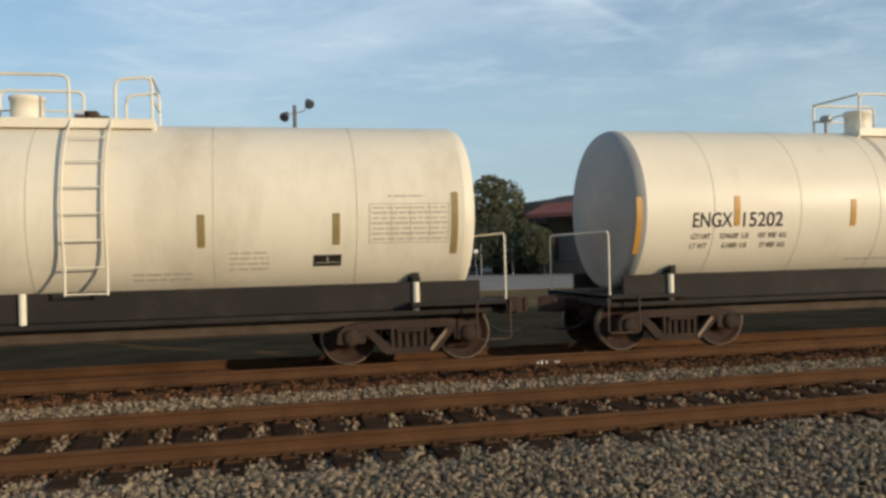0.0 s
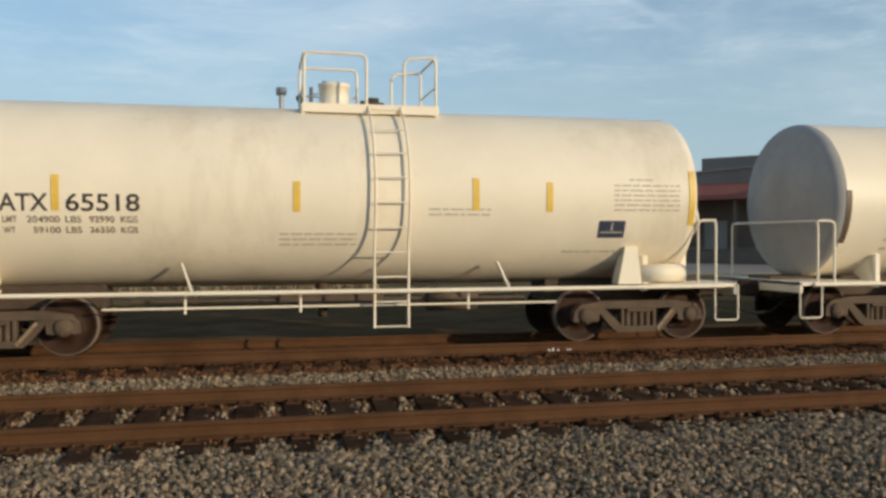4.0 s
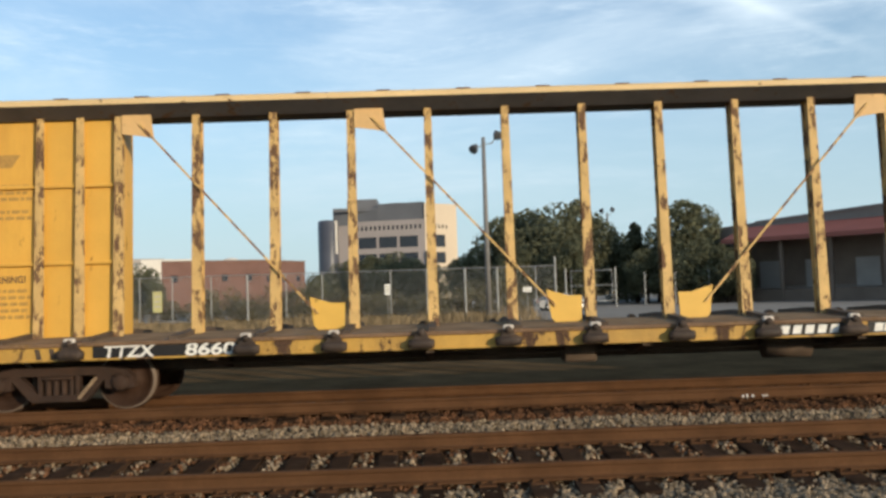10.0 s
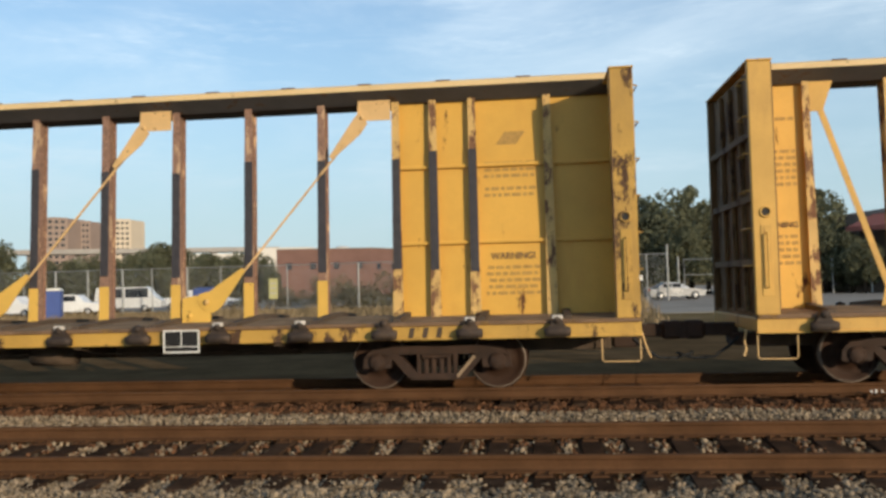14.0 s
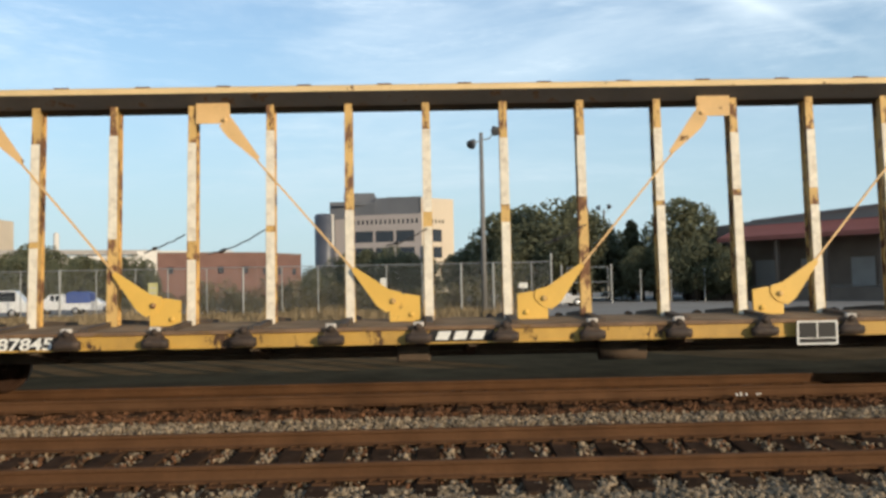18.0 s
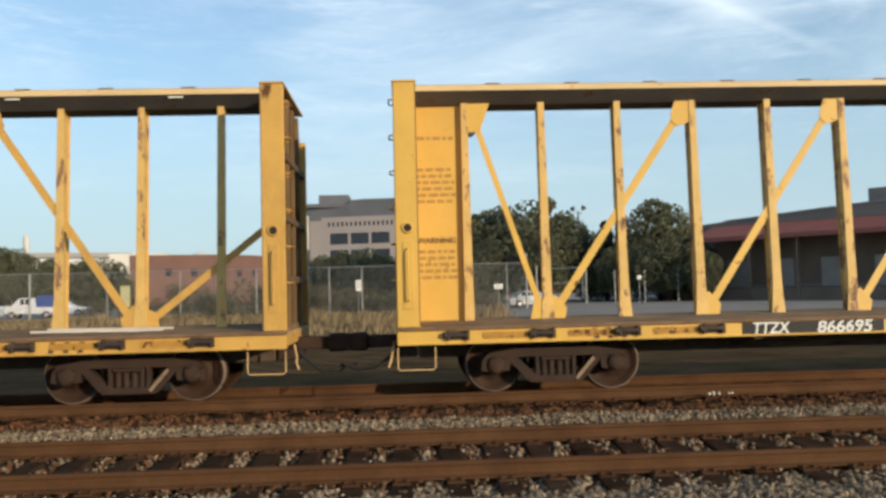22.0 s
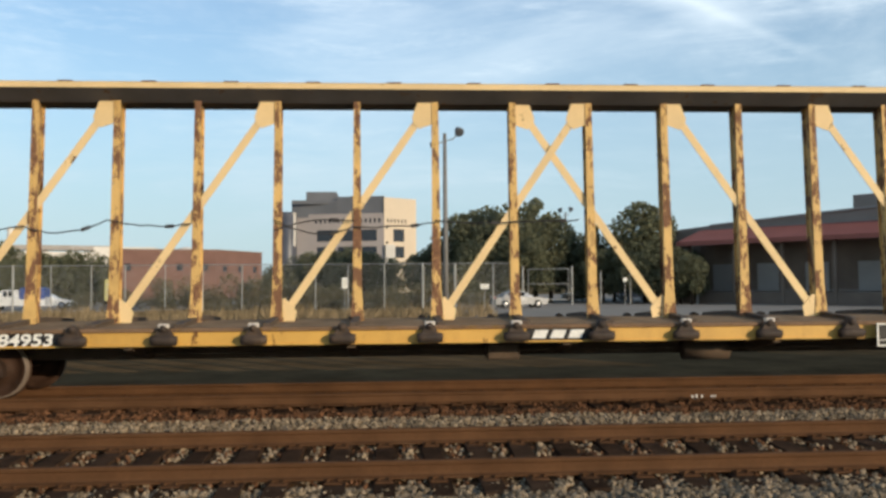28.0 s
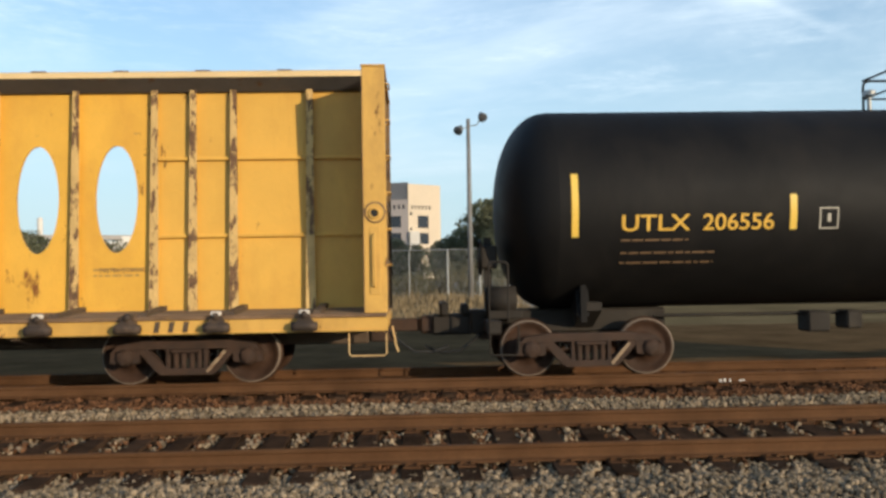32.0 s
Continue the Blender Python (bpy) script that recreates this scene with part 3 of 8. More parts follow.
def tank_patch(geo, x0, x1, z0, z1, r, cz, out=0.006, n=6):
    """A curved rectangle lying on the near side of a tank."""
    a0, a1 = (math.asin(max(-1, min(1, (z - cz) / r))) for z in (z0, z1))
    vs = []
    for k in range(n + 1):
        a = a0 + (a1 - a0) * k / n
        for x in (x0, x1):
            vs.append((x, -math.cos(a) * (r + out), cz + math.sin(a) * (r + out)))
    return geo.add(vs, [(2 * k, 2 * k + 1, 2 * k + 3, 2 * k + 2) for k in range(n)], True)


# ---- the two tracks: rail tops at z 0 ----
TRAIN_Y, NEAR_Y = 13.60, 9.45
NEAR_Z, NEAR_BANK = -0.126, 2.6       # the near track lies lower and is banked
GAUGE = 1.507
TIE_PITCH = 0.517


def rail_profile():
    return [(-0.070, -0.172), (0.070, -0.172), (0.070, -0.160), (0.018, -0.142), (0.010, -0.125), (0.010, -0.050), (0.034, -0.038),
            (0.036, -0.010), (0.028, 0.0), (-0.028, 0.0), (-0.036, -0.010), (-0.034, -0.038), (-0.010, -0.050), (-0.010, -0.125), (-0.018, -0.142), (-0.070, -0.160)]


def railway_track(name, yc, label, zc=0.0, bank=0.0):
    track = thing(name, label, "railway track", kind="structure", at=pose(0, yc, zc, bank))
    for s in (-1, 1):
        g = Geo().prism([(a + s * GAUGE / 2, b) for a, b in rail_profile()], -160, 160, "x")
        part("rail", g, "rail", track)
    rnd = random.Random(int(yc * 10))
    shapes = []
    for k in range(5):
        g = Geo().box(-0.115, 0.115, -1.30, 1.30, -0.18, 0, 0.012)
        g.v = [(x + rnd.uniform(-.012, .012), y + rnd.uniform(-.02, .02), z + rnd.uniform(-.008, .006)) for x, y, z in g.v]
        shapes.append(g.mesh("tie", M["tie"]))
    plates, spikes, far = Geo(), Geo(), Geo()
    n = int(150 / TIE_PITCH)
    near = 75
    for i in range(-n, n + 1):
        x = i * TIE_PITCH - 0.02 + rnd.uniform(-0.03, 0.03)
        turn = rnd.uniform(-1.6, 1.6)
        y = rnd.uniform(-0.05, 0.05)
        if abs(i) <= near:
            part("tie", shapes[rnd.randrange(5)], "tie", track, at=pose(x, y, -0.180 + rnd.uniform(-.012, .006), 0, 0, turn))
            for s in (-1, 1):
                plates.box(x - 0.09, x + 0.09, s * GAUGE / 2 - 0.18, s * GAUGE / 2 + 0.18, -0.186, -0.170, 0.004)
                for sx in (-1, 1):
                    for sy in (-1, 1):
                        spikes.box(x + sx * 0.055 - 0.012, x + sx * 0.055 + 0.012, s * GAUGE / 2 + sy * 0.10 - 0.018, s * GAUGE / 2 + sy * 0.10 + 0.018, -0.175, -0.145, 0.004)
        else:
            far.box(x - 0.115, x + 0.115, -1.3 + y, 1.3 + y, -0.36, -0.180, 0.01)
    tagged(part("tie_plates", plates, "rail", track), kind="stuff")
    tagged(part("spikes", spikes, "rail", track), kind="stuff")
    tagged(part("far_ties", far, "tie", track), kind="stuff")
    return track


def bed_height(x, y):
    """Height of the ballast: level between the ties, banked under the near track, falling away at the far shoulder."""
    z = -0.225
    if y < TRAIN_Y - 1.5:
        bank = NEAR_Z - 0.225 + (max(NEAR_Y - 1.5, y) - NEAR_Y) * math.tan(radians(NEAR_BANK))
        k = min(1.0, max(0.0, (y - NEAR_Y - 1.3) / (TRAIN_Y - 1.5 - NEAR_Y - 1.3)))
        z = bank * (1 - k) - 0.225 * k + 0.012 * math.sin(math.pi * k)
    if y > TRAIN_Y + 1.7:
        z -= min(0.30, (y - TRAIN_Y - 1.7) * 0.35)
    if y < NEAR_Y - 1.25:
        z += 0.07 * math.sin(min(1, (NEAR_Y - 1.25 - y) / 0.8) * math.pi / 2)
    return z + 0.022 * noise.noise(Vector((x * 2.3, y * 2.3, 3.1))) + 0.02 * noise.noise(Vector((x * 0.6, y * 0.6, 7)))


def ballast_bed():
    xs = [-160 + 4 * i for i in range(36)] + [-16 + 0.2 * i for i in range(161)] + [20 + 4 * i for i in range(36)]
    ys = [-6 + 0.2 * i for i in range(int(22.6 / 0.2) + 1)]
    g = Geo()
    vs = [(x, y, bed_height(x, y)) for x in xs for y in ys]
    n = len(ys)
    g.add(vs, [(i * n + j, (i + 1) * n + j, (i + 1) * n + j + 1, i * n + j + 1) for i in range(len(xs) - 1) for j in range(n - 1)], True)
    return solid("ballast_bed", g, "ballast", "bed of grey crushed ballast under both tracks", "ballast", kind="structure")


def stones(name, mat, spots, lo, hi, label):
    """Crushed stones, each a rough lump of 20 faces, lying at the spots given; one object."""
    t = (1 + 5 ** 0.5) / 2
    base = np.array([(-1, t, 0), (1, t, 0), (-1, -t, 0), (1, -t, 0), (0, -1, t), (0, 1, t), (0, -1, -t), (0, 1, -t), (t, 0, -1), (t, 0, 1), (-t, 0, -1), (-t, 0, 1)]) / 1.9
    tri = np.array([(0, 11, 5), (0, 5, 1), (0, 1, 7), (0, 7, 10), (0, 10, 11), (1, 5, 9), (5, 11, 4), (11, 10, 2), (10, 7, 6), (7, 1, 8), (3, 9, 4), (3, 4, 2), (3, 2, 6), (3, 6, 8), (3, 8, 9), (4, 9, 5), (2, 4, 11), (6, 2, 10), (8, 6, 7), (9, 8, 1)])
    rng = np.random.default_rng(len(spots))
    k = len(spots)
    size = rng.uniform(lo, hi, (k, 1, 1)) * rng.uniform(0.65, 1.25, (k, 1, 3))
    v = base[None] * (1 + rng.uniform(-0.38, 0.34, (k, 12, 1))) * size
    a, b = rng.uniform(0, 6.283, (2, k))
    rz = np.stack([np.stack([np.cos(a), -np.sin(a), 0 * a], 1), np.stack([np.sin(a), np.cos(a), 0 * a], 1), np.stack([0 * a, 0 * a, 1 + 0 * a], 1)], 1)
    rx = np.stack([np.stack([1 + 0 * b, 0 * b, 0 * b], 1), np.stack([0 * b, np.cos(b), -np.sin(b)], 1), np.stack([0 * b, np.sin(b), np.cos(b)], 1)], 1)
    v = np.einsum("kij,kjl,knl->kni", rz, rx, v) + np.array(spots)[:, None, :]
    f = tri[None] + (np.arange(k) * 12)[:, None, None]
    me = bpy.data.meshes.new(name)
    me.from_pydata(v.reshape(-1, 3), [], f.reshape(-1, 3))
    me.materials.append(M[mat])
    return tagged(new(name, me), label, "ballast", kind="stuff")


def scatter_ballast():
    rnd = random.Random(5)
    grey, rusty = [], []

    def fill(x0, x1, y0, y1, per_m2, out, lift=0.0):
        for _ in range(int((x1 - x0) * (y1 - y0) * per_m2)):
            x, y = rnd.uniform(x0, x1), rnd.uniform(y0, y1)
            out.append((x, y, bed_height(x, y) + rnd.uniform(-0.012, 0.022) + lift))
    fill(-7.5, 10.5, 5.6, NEAR_Y - 0.95, 760, grey)                 # shoulder beside the camera
    fill(-10, 15, NEAR_Y + 0.95, NEAR_Y + 1.6, 260, rusty)
    fill(-10, 18, NEAR_Y + 1.45, NEAR_Y + 2.30, 620, grey, 0.006)   # pale strip between the tracks
    fill(-12, 20, TRAIN_Y - 1.95, TRAIN_Y - 0.85, 240, rusty)      # brake dust beside the train
    fill(-12, 20, TRAIN_Y - 0.65, TRAIN_Y + 0.65, 90, rusty)
    # cribs between the ties of the near track
    for i in range(-24, 34):
        x = (i + 0.5) * TIE_PITCH - 0.02
        for _ in range(110):
            px, py = x + rnd.gauss(0, 0.06), NEAR_Y + rnd.uniform(-1.0, 1.0)
            high = rnd.uniform(-0.01, 0.03)
            (grey if rnd.random() < 0.62 else rusty).append((px, py, bed_height(px, py) + high + (0.02 if abs(py - NEAR_Y) < 0.6 else 0)))
        for _ in range(34):
            px, py = x + rnd.gauss(0, 0.07), TRAIN_Y - rnd.uniform(0.85, 1.4)
            rusty.append((px, py, bed_height(px, py) + rnd.uniform(-.01, .03)))
    stones("ballast_stones", "stone", grey, 0.013, 0.033, "loose grey crushed stones between and beside the tracks")
    stones("rusty_ballast_stones", "stone_rust", rusty, 0.016, 0.034, "crushed stones stained brown by brake dust")
    stones("pale_stones", "white", [(4.55 + d, TRAIN_Y - 0.98 + e, -0.10) for d, e in ((0, 0), (.07, .02), (.14, -.01), (.30, 0), (.36, .02))], 0.016, 0.03, "few white stones lying beside the rail")


# ---- the freight train ----
def train_way(t):
    """How far the train has run to the left at t seconds."""
    return 9.2961 * t + 0.0063 * t * t


WHEEL_R = 0.42
trains = []      # (car or load, place in the train, where it lies there)
axles = []       # (wheelset, its place in the truck, place in the train)


def wheelset_mesh():
    if "wheelset" not in bpy.data.meshes:
        g = Geo()
        for s in (-1, 1):
            o = s * 0.715
            prof = [(-0.065, 0.10), (-0.065, 0.17), (-0.03, 0.18), (-0.025, 0.33), (-0.065, 0.36), (-0.065, 0.398), (-0.066, 0.418), (0.055, WHEEL_R), (0.065, 0.445), (0.075, 0.445), (0.075, 0.36), (0.02, 0.33), (0.015, 0.18), (0.065, 0.16), (0.065, 0.08)]
            g.lathe([(o - s * a, r) for a, r in prof], "y", (0, 0, 0), 36)
        g.lathe([(-1.02, 0.0), (-1.02, 0.075), (1.02, 0.075), (1.02, 0.0)], "y", (0, 0, 0), 12)
        me = g.mesh("wheelset", M["wheel"])
        me.materials.append(M["wheel_rim"])
        # thin outer ring gets the pale colour as a painted sun highlight
        for q in me.polygons:
            rad = [math.hypot(me.vertices[i].co.x, me.vertices[i].co.z) for i in q.vertices]
            if min(rad) > 0.39 and max(rad) < 0.425:
                q.material_index = 1
    return bpy.data.meshes["wheelset"]


def side_frame(g, y0, y1):
    """A cast truck side frame: arched top member, two sloping lower members, pedestals over the axles, windows left open."""
    g.prism([(-1.08, 0.50), (-0.98, 0.60), (-0.62, 0.655), (0.62, 0.655), (0.98, 0.60), (1.08, 0.50), (0.98, 0.475), (0.62, 0.535), (-0.62, 0.535), (-0.98, 0.475)], y0, y1)
    for s in (-1, 1):
        a = [(s * 1.08, 0.50), (s * 1.10, 0.34), (s * 1.00, 0.33), (s * 0.99, 0.45), (s * 0.79, 0.45), (s * 0.78, 0.33), (s * 0.68, 0.34), (s * 0.66, 0.53), (s * 0.98, 0.53)]
        g.prism(a if s > 0 else a[::-1], y0, y1)
        b = [(s * 0.72, 0.53), (s * 0.56, 0.53), (s * 0.24, 0.215), (s * 0.36, 0.165), (s * 0.42, 0.19)]
        g.prism(b if s > 0 else b[::-1], y0 + 0.01, y1 - 0.01)
        g.box(min(s * 0.24, s * 0.30), max(s * 0.24, s * 0.30), y0 + 0.01, y1 - 0.01, 0.22, 0.54, 0.01)
    g.prism([(-0.38, 0.16), (0.38, 0.16), (0.40, 0.20), (0.30, 0.255), (-0.30, 0.255), (-0.40, 0.20)], y0, y1)


def truck(car, place, x, mat="rust"):
    """A two-axle freight truck under a car."""
    key = "truck_" + mat
    if key not in bpy.data.meshes:
        g = Geo()
        for s in (-1, 1):
            side_frame(g, min(s * 0.90, s * 1.06), max(s * 0.90, s * 1.06))
        g.box(-0.20, 0.20, -0.98, 0.98, 0.40, 0.60, 0.02)
        g.lathe([(0.60, 0.0), (0.60, 0.19), (0.70, 0.19), (0.70, 0)], "z", (0, 0, 0), 20)
        me = g.mesh(key, M[mat])
        Geo().lathe([(0.25 + 0.028 * j, 0.052 if j % 2 else 0.040) for j in range(9)], "z", (0, 0, 0), 10).mesh("spring_" + mat, M[mat])
        Geo().box(-0.22, 0.22, -0.095, 0.095, 0.475, 0.53, 0.01).mesh("bolster_end_" + mat, M[mat])
        cp = Geo()
        cp.lathe([(0.0, 0.13), (-0.04, 0.13), (-0.07, 0.10), (-0.09, 0.06), (-0.09, 0.0)], "y", (0, 0, 0), 16)
        for k in range(3):
            a = k * 2.094 + 0.4
            cp.box(0.085 * math.cos(a) - .018, 0.085 * math.cos(a) + .018, -0.085, -0.03, 0.085 * math.sin(a) - .018, 0.085 * math.sin(a) + .018, 0.004)
        cp.mesh("cap_" + mat, M[mat])
    t = part("truck", bpy.data.meshes[key], mat, car, at=pose(x, 0, 0))
    for s in (-1, 1):
        part("bolster_end", bpy.data.meshes["bolster_end_" + mat], mat, t, at=pose(0, s * 0.995, 0))
        for k in (-0.17, -0.06, 0.06, 0.17):
            part("spring", bpy.data.meshes["spring_" + mat], mat, t, at=pose(k, s * 0.98, 0))
    lever = bpy.data.meshes.get("brake_lever") or Geo().beam((0.30, -1.075, 0.20), (0.56, -1.075, 0.50), 0.045, 0.02).mesh("brake_lever", M["lever"])
    part("brake_lever", lever, "lever", t, "pale scuffed brake lever")
    for s in (-1, 1):
        w = part("wheelset", wheelset_mesh(), "wheel", t, at=pose(s * 0.89, 0, WHEEL_R))
        axles.append((w, s * 0.89, place + x))
        for side in (-1, 1):
            part("bearing_cap", bpy.data.meshes["cap_" + mat], mat, t, at=pose(s * 0.89, side * 1.03, WHEEL_R, 0, 0, 0 if side < 0 else 180))
    return t


def coupler(car, x, s, mat="rust"):
    """Drawbar, knuckle coupler and air hose at one end of a car; s: +1 for the end towards +x."""
    g = Geo()
    g.box(min(x, x + s * 0.62), max(x, x + s * 0.62), -0.09, 0.09, 0.66, 0.86, 0.02)
    g.box(min(x + s * 0.50, x + s * 0.82), max(x + s * 0.50, x + s * 0.82), -0.17, 0.17, 0.62, 0.90, 0.05)
    g.prism([(x + s * 0.78, -0.17), (x + s * 1.00, -0.12), (x + s * 0.98, -0.02), (x + s * 0.84, 0.02), (x + s * 0.78, 0.05)][::s], 0.63, 0.89, "z")
    g.box(min(x - s * 0.25, x + s * 0.12), max(x - s * 0.25, x + s * 0.12), -0.30, 0.30, 0.52, 0.70, 0.02)
    part("coupler", g, mat, car)
    h = Geo().tube([(x + s * 0.05, -0.30, 0.66), (x + s * 0.20, -0.32, 0.52), (x + s * 0.42, -0.30, 0.36), (x + s * 0.70, -0.24, 0.34), (x + s * 0.95, -0.15, 0.42)], 0.026, 8)
    part("air_hose", h, "tyre", car)


def stirrup(g, x0, x1, y, z0, z1, r=0.014):
    g.tube([(x0, y, z1), (x0, y, z0 + 0.03), (x0 + 0.03, y, z0), (x1 - 0.03, y, z0), (x1, y, z0 + 0.03), (x1, y, z1)], r, 6)


def new_car(name, place, label, category, group):
    car = thing(name, label, category, group, at=pose(place, TRAIN_Y, 0))
    trains.append((car, place, pose(0, 0, 0)))
    return car


HALF_W = 1.45
DECK = 1.02


def warning_bars(g, x0, x1, z, rows, y, h=0.05, gap=0.10, seed=1):
    """Rows of stencilled writing too small to read, as short bars."""
    rnd = random.Random(seed)
    for k in range(rows):
        x = x0 + rnd.uniform(0, 0.06)
        while x < x1 - 0.05:
            w = rnd.uniform(0.05, 0.16)
            g.box(x, min(x + w, x1), y, y + 0.003, z - k * gap - h, z - k * gap, 0.001)
            x += w + 0.03
    return g


def winch_mesh(drum):
    """A strap winch on the side sill: pawl bracket with a short drum, or a stubby capped lump."""
    name = "drum_winch" if drum else "lump_winch"
    if name not in bpy.data.meshes:
        g = Geo()
        if drum:
            g.box(-0.16, 0.16, -0.012, 0.004, -0.070, 0.058, 0.004)
            g.box(-0.16, -0.11, -0.075, 0.0, -0.075, 0.062, 0.006).box(0.11, 0.16, -0.075, 0.0, -0.075, 0.062, 0.006)
            g.lathe([(-0.12, 0.036), (0.12, 0.036)], "x", (0, -0.045, 0.0), 10)
            g.lathe([(-0.22, 0.0), (-0.22, 0.04), (-0.16, 0.045), (-0.16, 0.0)], "x", (0, -0.045, 0.0), 10)
        else:
            g.prism([(-0.165, -0.11), (0.165, -0.11), (0.155, -0.02), (0.09, 0.07), (0.05, 0.16), (-0.05, 0.16), (-0.09, 0.07), (-0.155, -0.02)], -0.12, 0.01)
            g.lathe([(-0.05, 0.0), (-0.045, 0.05), (0.0, 0.06), (0.06, 0.06)], "y", (0, -0.10, 0.12), 10)
            g.lathe([(-0.19, 0.0), (-0.18, 0.06), (-0.10, 0.075), (0.10, 0.075), (0.18, 0.06), (0.19, 0.0)], "x", (0, -0.09, -0.04), 12)
        g.mesh(name, M["winch"])
    return bpy.data.meshes[name]


def flatcar_body(car, place, rail_mat="yellow", truck_x=9.12, clear=(), slots=True, lit_ends=False, lift=None):
    """What all the centre-beam cars share: deck, side sills with winches, centre sill, end bulkheads, top chord, trucks, couplers."""
    g = Geo()
    g.prism([(-HALF_W + 0.02, DECK - 0.10), (HALF_W - 0.02, DECK - 0.10), (HALF_W - 0.02, DECK), (0.2, DECK + 0.05), (-0.2, DECK + 0.05), (-HALF_W + 0.02, DECK)], -11.38, 11.38, "x")
    part("deck", g, "deck", car)
    for s in (-1, 1):
        prof = [(0.02, 0.772), (0.02, 0.792), (0.0, 0.797), (0.0, 0.965), (-0.12, 0.965), (-0.12, 0.945), (-0.055, 0.945), (-0.055, 0.792), (-0.12, 0.792), (-0.12, 0.772)]
        part("side_sill", Geo().prism([(s * (HALF_W + a), b) for a, b in prof][::-s], -11.43, 11.43, "x"), rail_mat, car)
        part("deck_edge", Geo().box(-11.42, 11.42, min(s * (HALF_W - 0.14), s * (HALF_W + 0.03)), max(s * (HALF_W - 0.14), s * (HALF_W + 0.03)), 0.967, DECK + 0.004, 0.01), "deck_edge", car)
    part("centre_sill", Geo().box(-11.1, 11.1, -0.30, 0.30, 0.50, 0.88, 0.02), "underframe", car)
    for x in (-6.2, -3.1, 0.0, 3.1, 6.2):
        g = Geo().prism([(-HALF_W + 0.08, 0.80), (HALF_W - 0.08, 0.80), (HALF_W - 0.08, 0.72), (0.3, 0.52), (-0.3, 0.52), (-HALF_W + 0.08, 0.72)], x - 0.06, x + 0.06, "x")
        part("crossbearer", g, "underframe", car)
    # brake gear below the deck
    part("brake_cylinder", Geo().lathe([(-0.35, 0.0), (-0.35, 0.16), (0.35, 0.16), (0.35, 0)], "x", (2.3, -0.62, 0.58), 16), "underframe", car)
    part("brake_valve", Geo().box(-1.1, -0.6, -0.75, -0.45, 0.46, 0.72, 0.03), "underframe", car)
    part("brake_pipe", Geo().tube([(-6.5, -0.70, 0.62), (6.5, -0.70, 0.60)], 0.018, 6), "underframe", car)
    if lift:
        x, low = lift
        disc = [(x + 0.17 * math.cos(math.pi * i / 10), low - 0.13 * math.sin(math.pi * i / 10)) for i in range(11)]
        lug = part("lift_bracket", Geo().prism(disc, -HALF_W + 0.05, -HALF_W + 0.09), "yellow_bright", car)
        part("bracket_stem", Geo().box(x - 0.035, x + 0.035, -HALF_W + 0.052, -HALF_W + 0.088, low + 0.0005, 0.775, 0.004), "yellow_bright", lug)
    winch = winch_mesh(slots)
    cap = bpy.data.meshes.get("strap_cap") or Geo().box(-0.075, 0.075, -0.13, -0.05, 0.125, 0.19, 0.015).mesh("strap_cap", M["old_board"])
    for n in range(-10, 10):
        x = 0.46 + 1.226 * n
        if abs(x) < 11.2 and not any(a - (0.32 if slots else 0.12) < x < b + 0.13 for a, b in clear):
            for s in (-1, 1):
                at = pose(x, s * HALF_W, 0.90, 0, 0, 0 if s < 0 else 180)
                w = part("winch", winch, "rust", car, at=at)
                if not slots and s < 0 and n % 3:
                    part("strap_cap", cap, "old_board", w)
        if not slots and abs(x) < 10.6:
            q = x + 0.16
            g = Geo().prism([(-1.40, DECK), (1.40, DECK), (1.37, DECK + 0.055), (0.30, DECK + 0.12), (-0.30, DECK + 0.12), (-1.37, DECK + 0.055)], q - 0.055, q + 0.055, "x")
            part("deck_riser", g, "underframe", car)
        if slots and abs(x + 0.66) < 10.6 and not any(a - 0.75 < x + 0.66 < b + 0.75 for a, b in clear):
            q = x + 0.70
            g = Geo().prism([(q - 0.36, 0.885), (q - 0.33, 0.932), (q + 0.33, 0.932), (q + 0.36, 0.885), (q + 0.33, 0.838), (q - 0.33, 0.838)], -HALF_W - 0.012, -HALF_W - 0.001)
            part("strap_slot", g, "slot_rust", car)
    for s in (-1, 1):
        e = s * 11.43
        # end bulkhead: two corner posts, ribbed end sheet, top cap
        bulk = thing_part("end_bulkhead", car)
        for side in (-1, 1):
            g = Geo()
            y0, y1 = sorted((side * (HALF_W - 0.02), side * (HALF_W - 0.11)))
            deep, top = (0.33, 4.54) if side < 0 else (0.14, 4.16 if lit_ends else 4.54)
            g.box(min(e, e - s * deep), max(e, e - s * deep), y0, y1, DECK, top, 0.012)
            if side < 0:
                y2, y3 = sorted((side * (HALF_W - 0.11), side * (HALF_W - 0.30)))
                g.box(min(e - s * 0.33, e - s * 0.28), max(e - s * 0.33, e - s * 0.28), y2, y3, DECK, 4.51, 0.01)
            # far posts take the darker end colour, which has shade painted in
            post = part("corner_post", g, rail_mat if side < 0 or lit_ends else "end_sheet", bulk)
            if side < 0:
                x0, x1 = sorted((e - s * 0.318, e - s * 0.330))
                part("post_seam", Geo().box(x0, x1, y0 - 0.004, y0 - 0.0005, DECK + 0.02, 4.52, 0.001), "deck_edge", post)
                # rimmed lifting hole and, below it, an upright grab iron on a backing plate
                xm = e - s * 0.17
                g = Geo().lathe([(0.0, 0.085), (-0.022, 0.08), (-0.022, 0.058), (0.0, 0.055)], "y", (xm, y0, 2.44), 20)
                part("hole_rim", g, rail_mat, post)
                part("hole", Geo().lathe([(-0.003, 0.0), (-0.003, 0.054)], "y", (xm, y0, 2.44), 20), "dark_board", post)
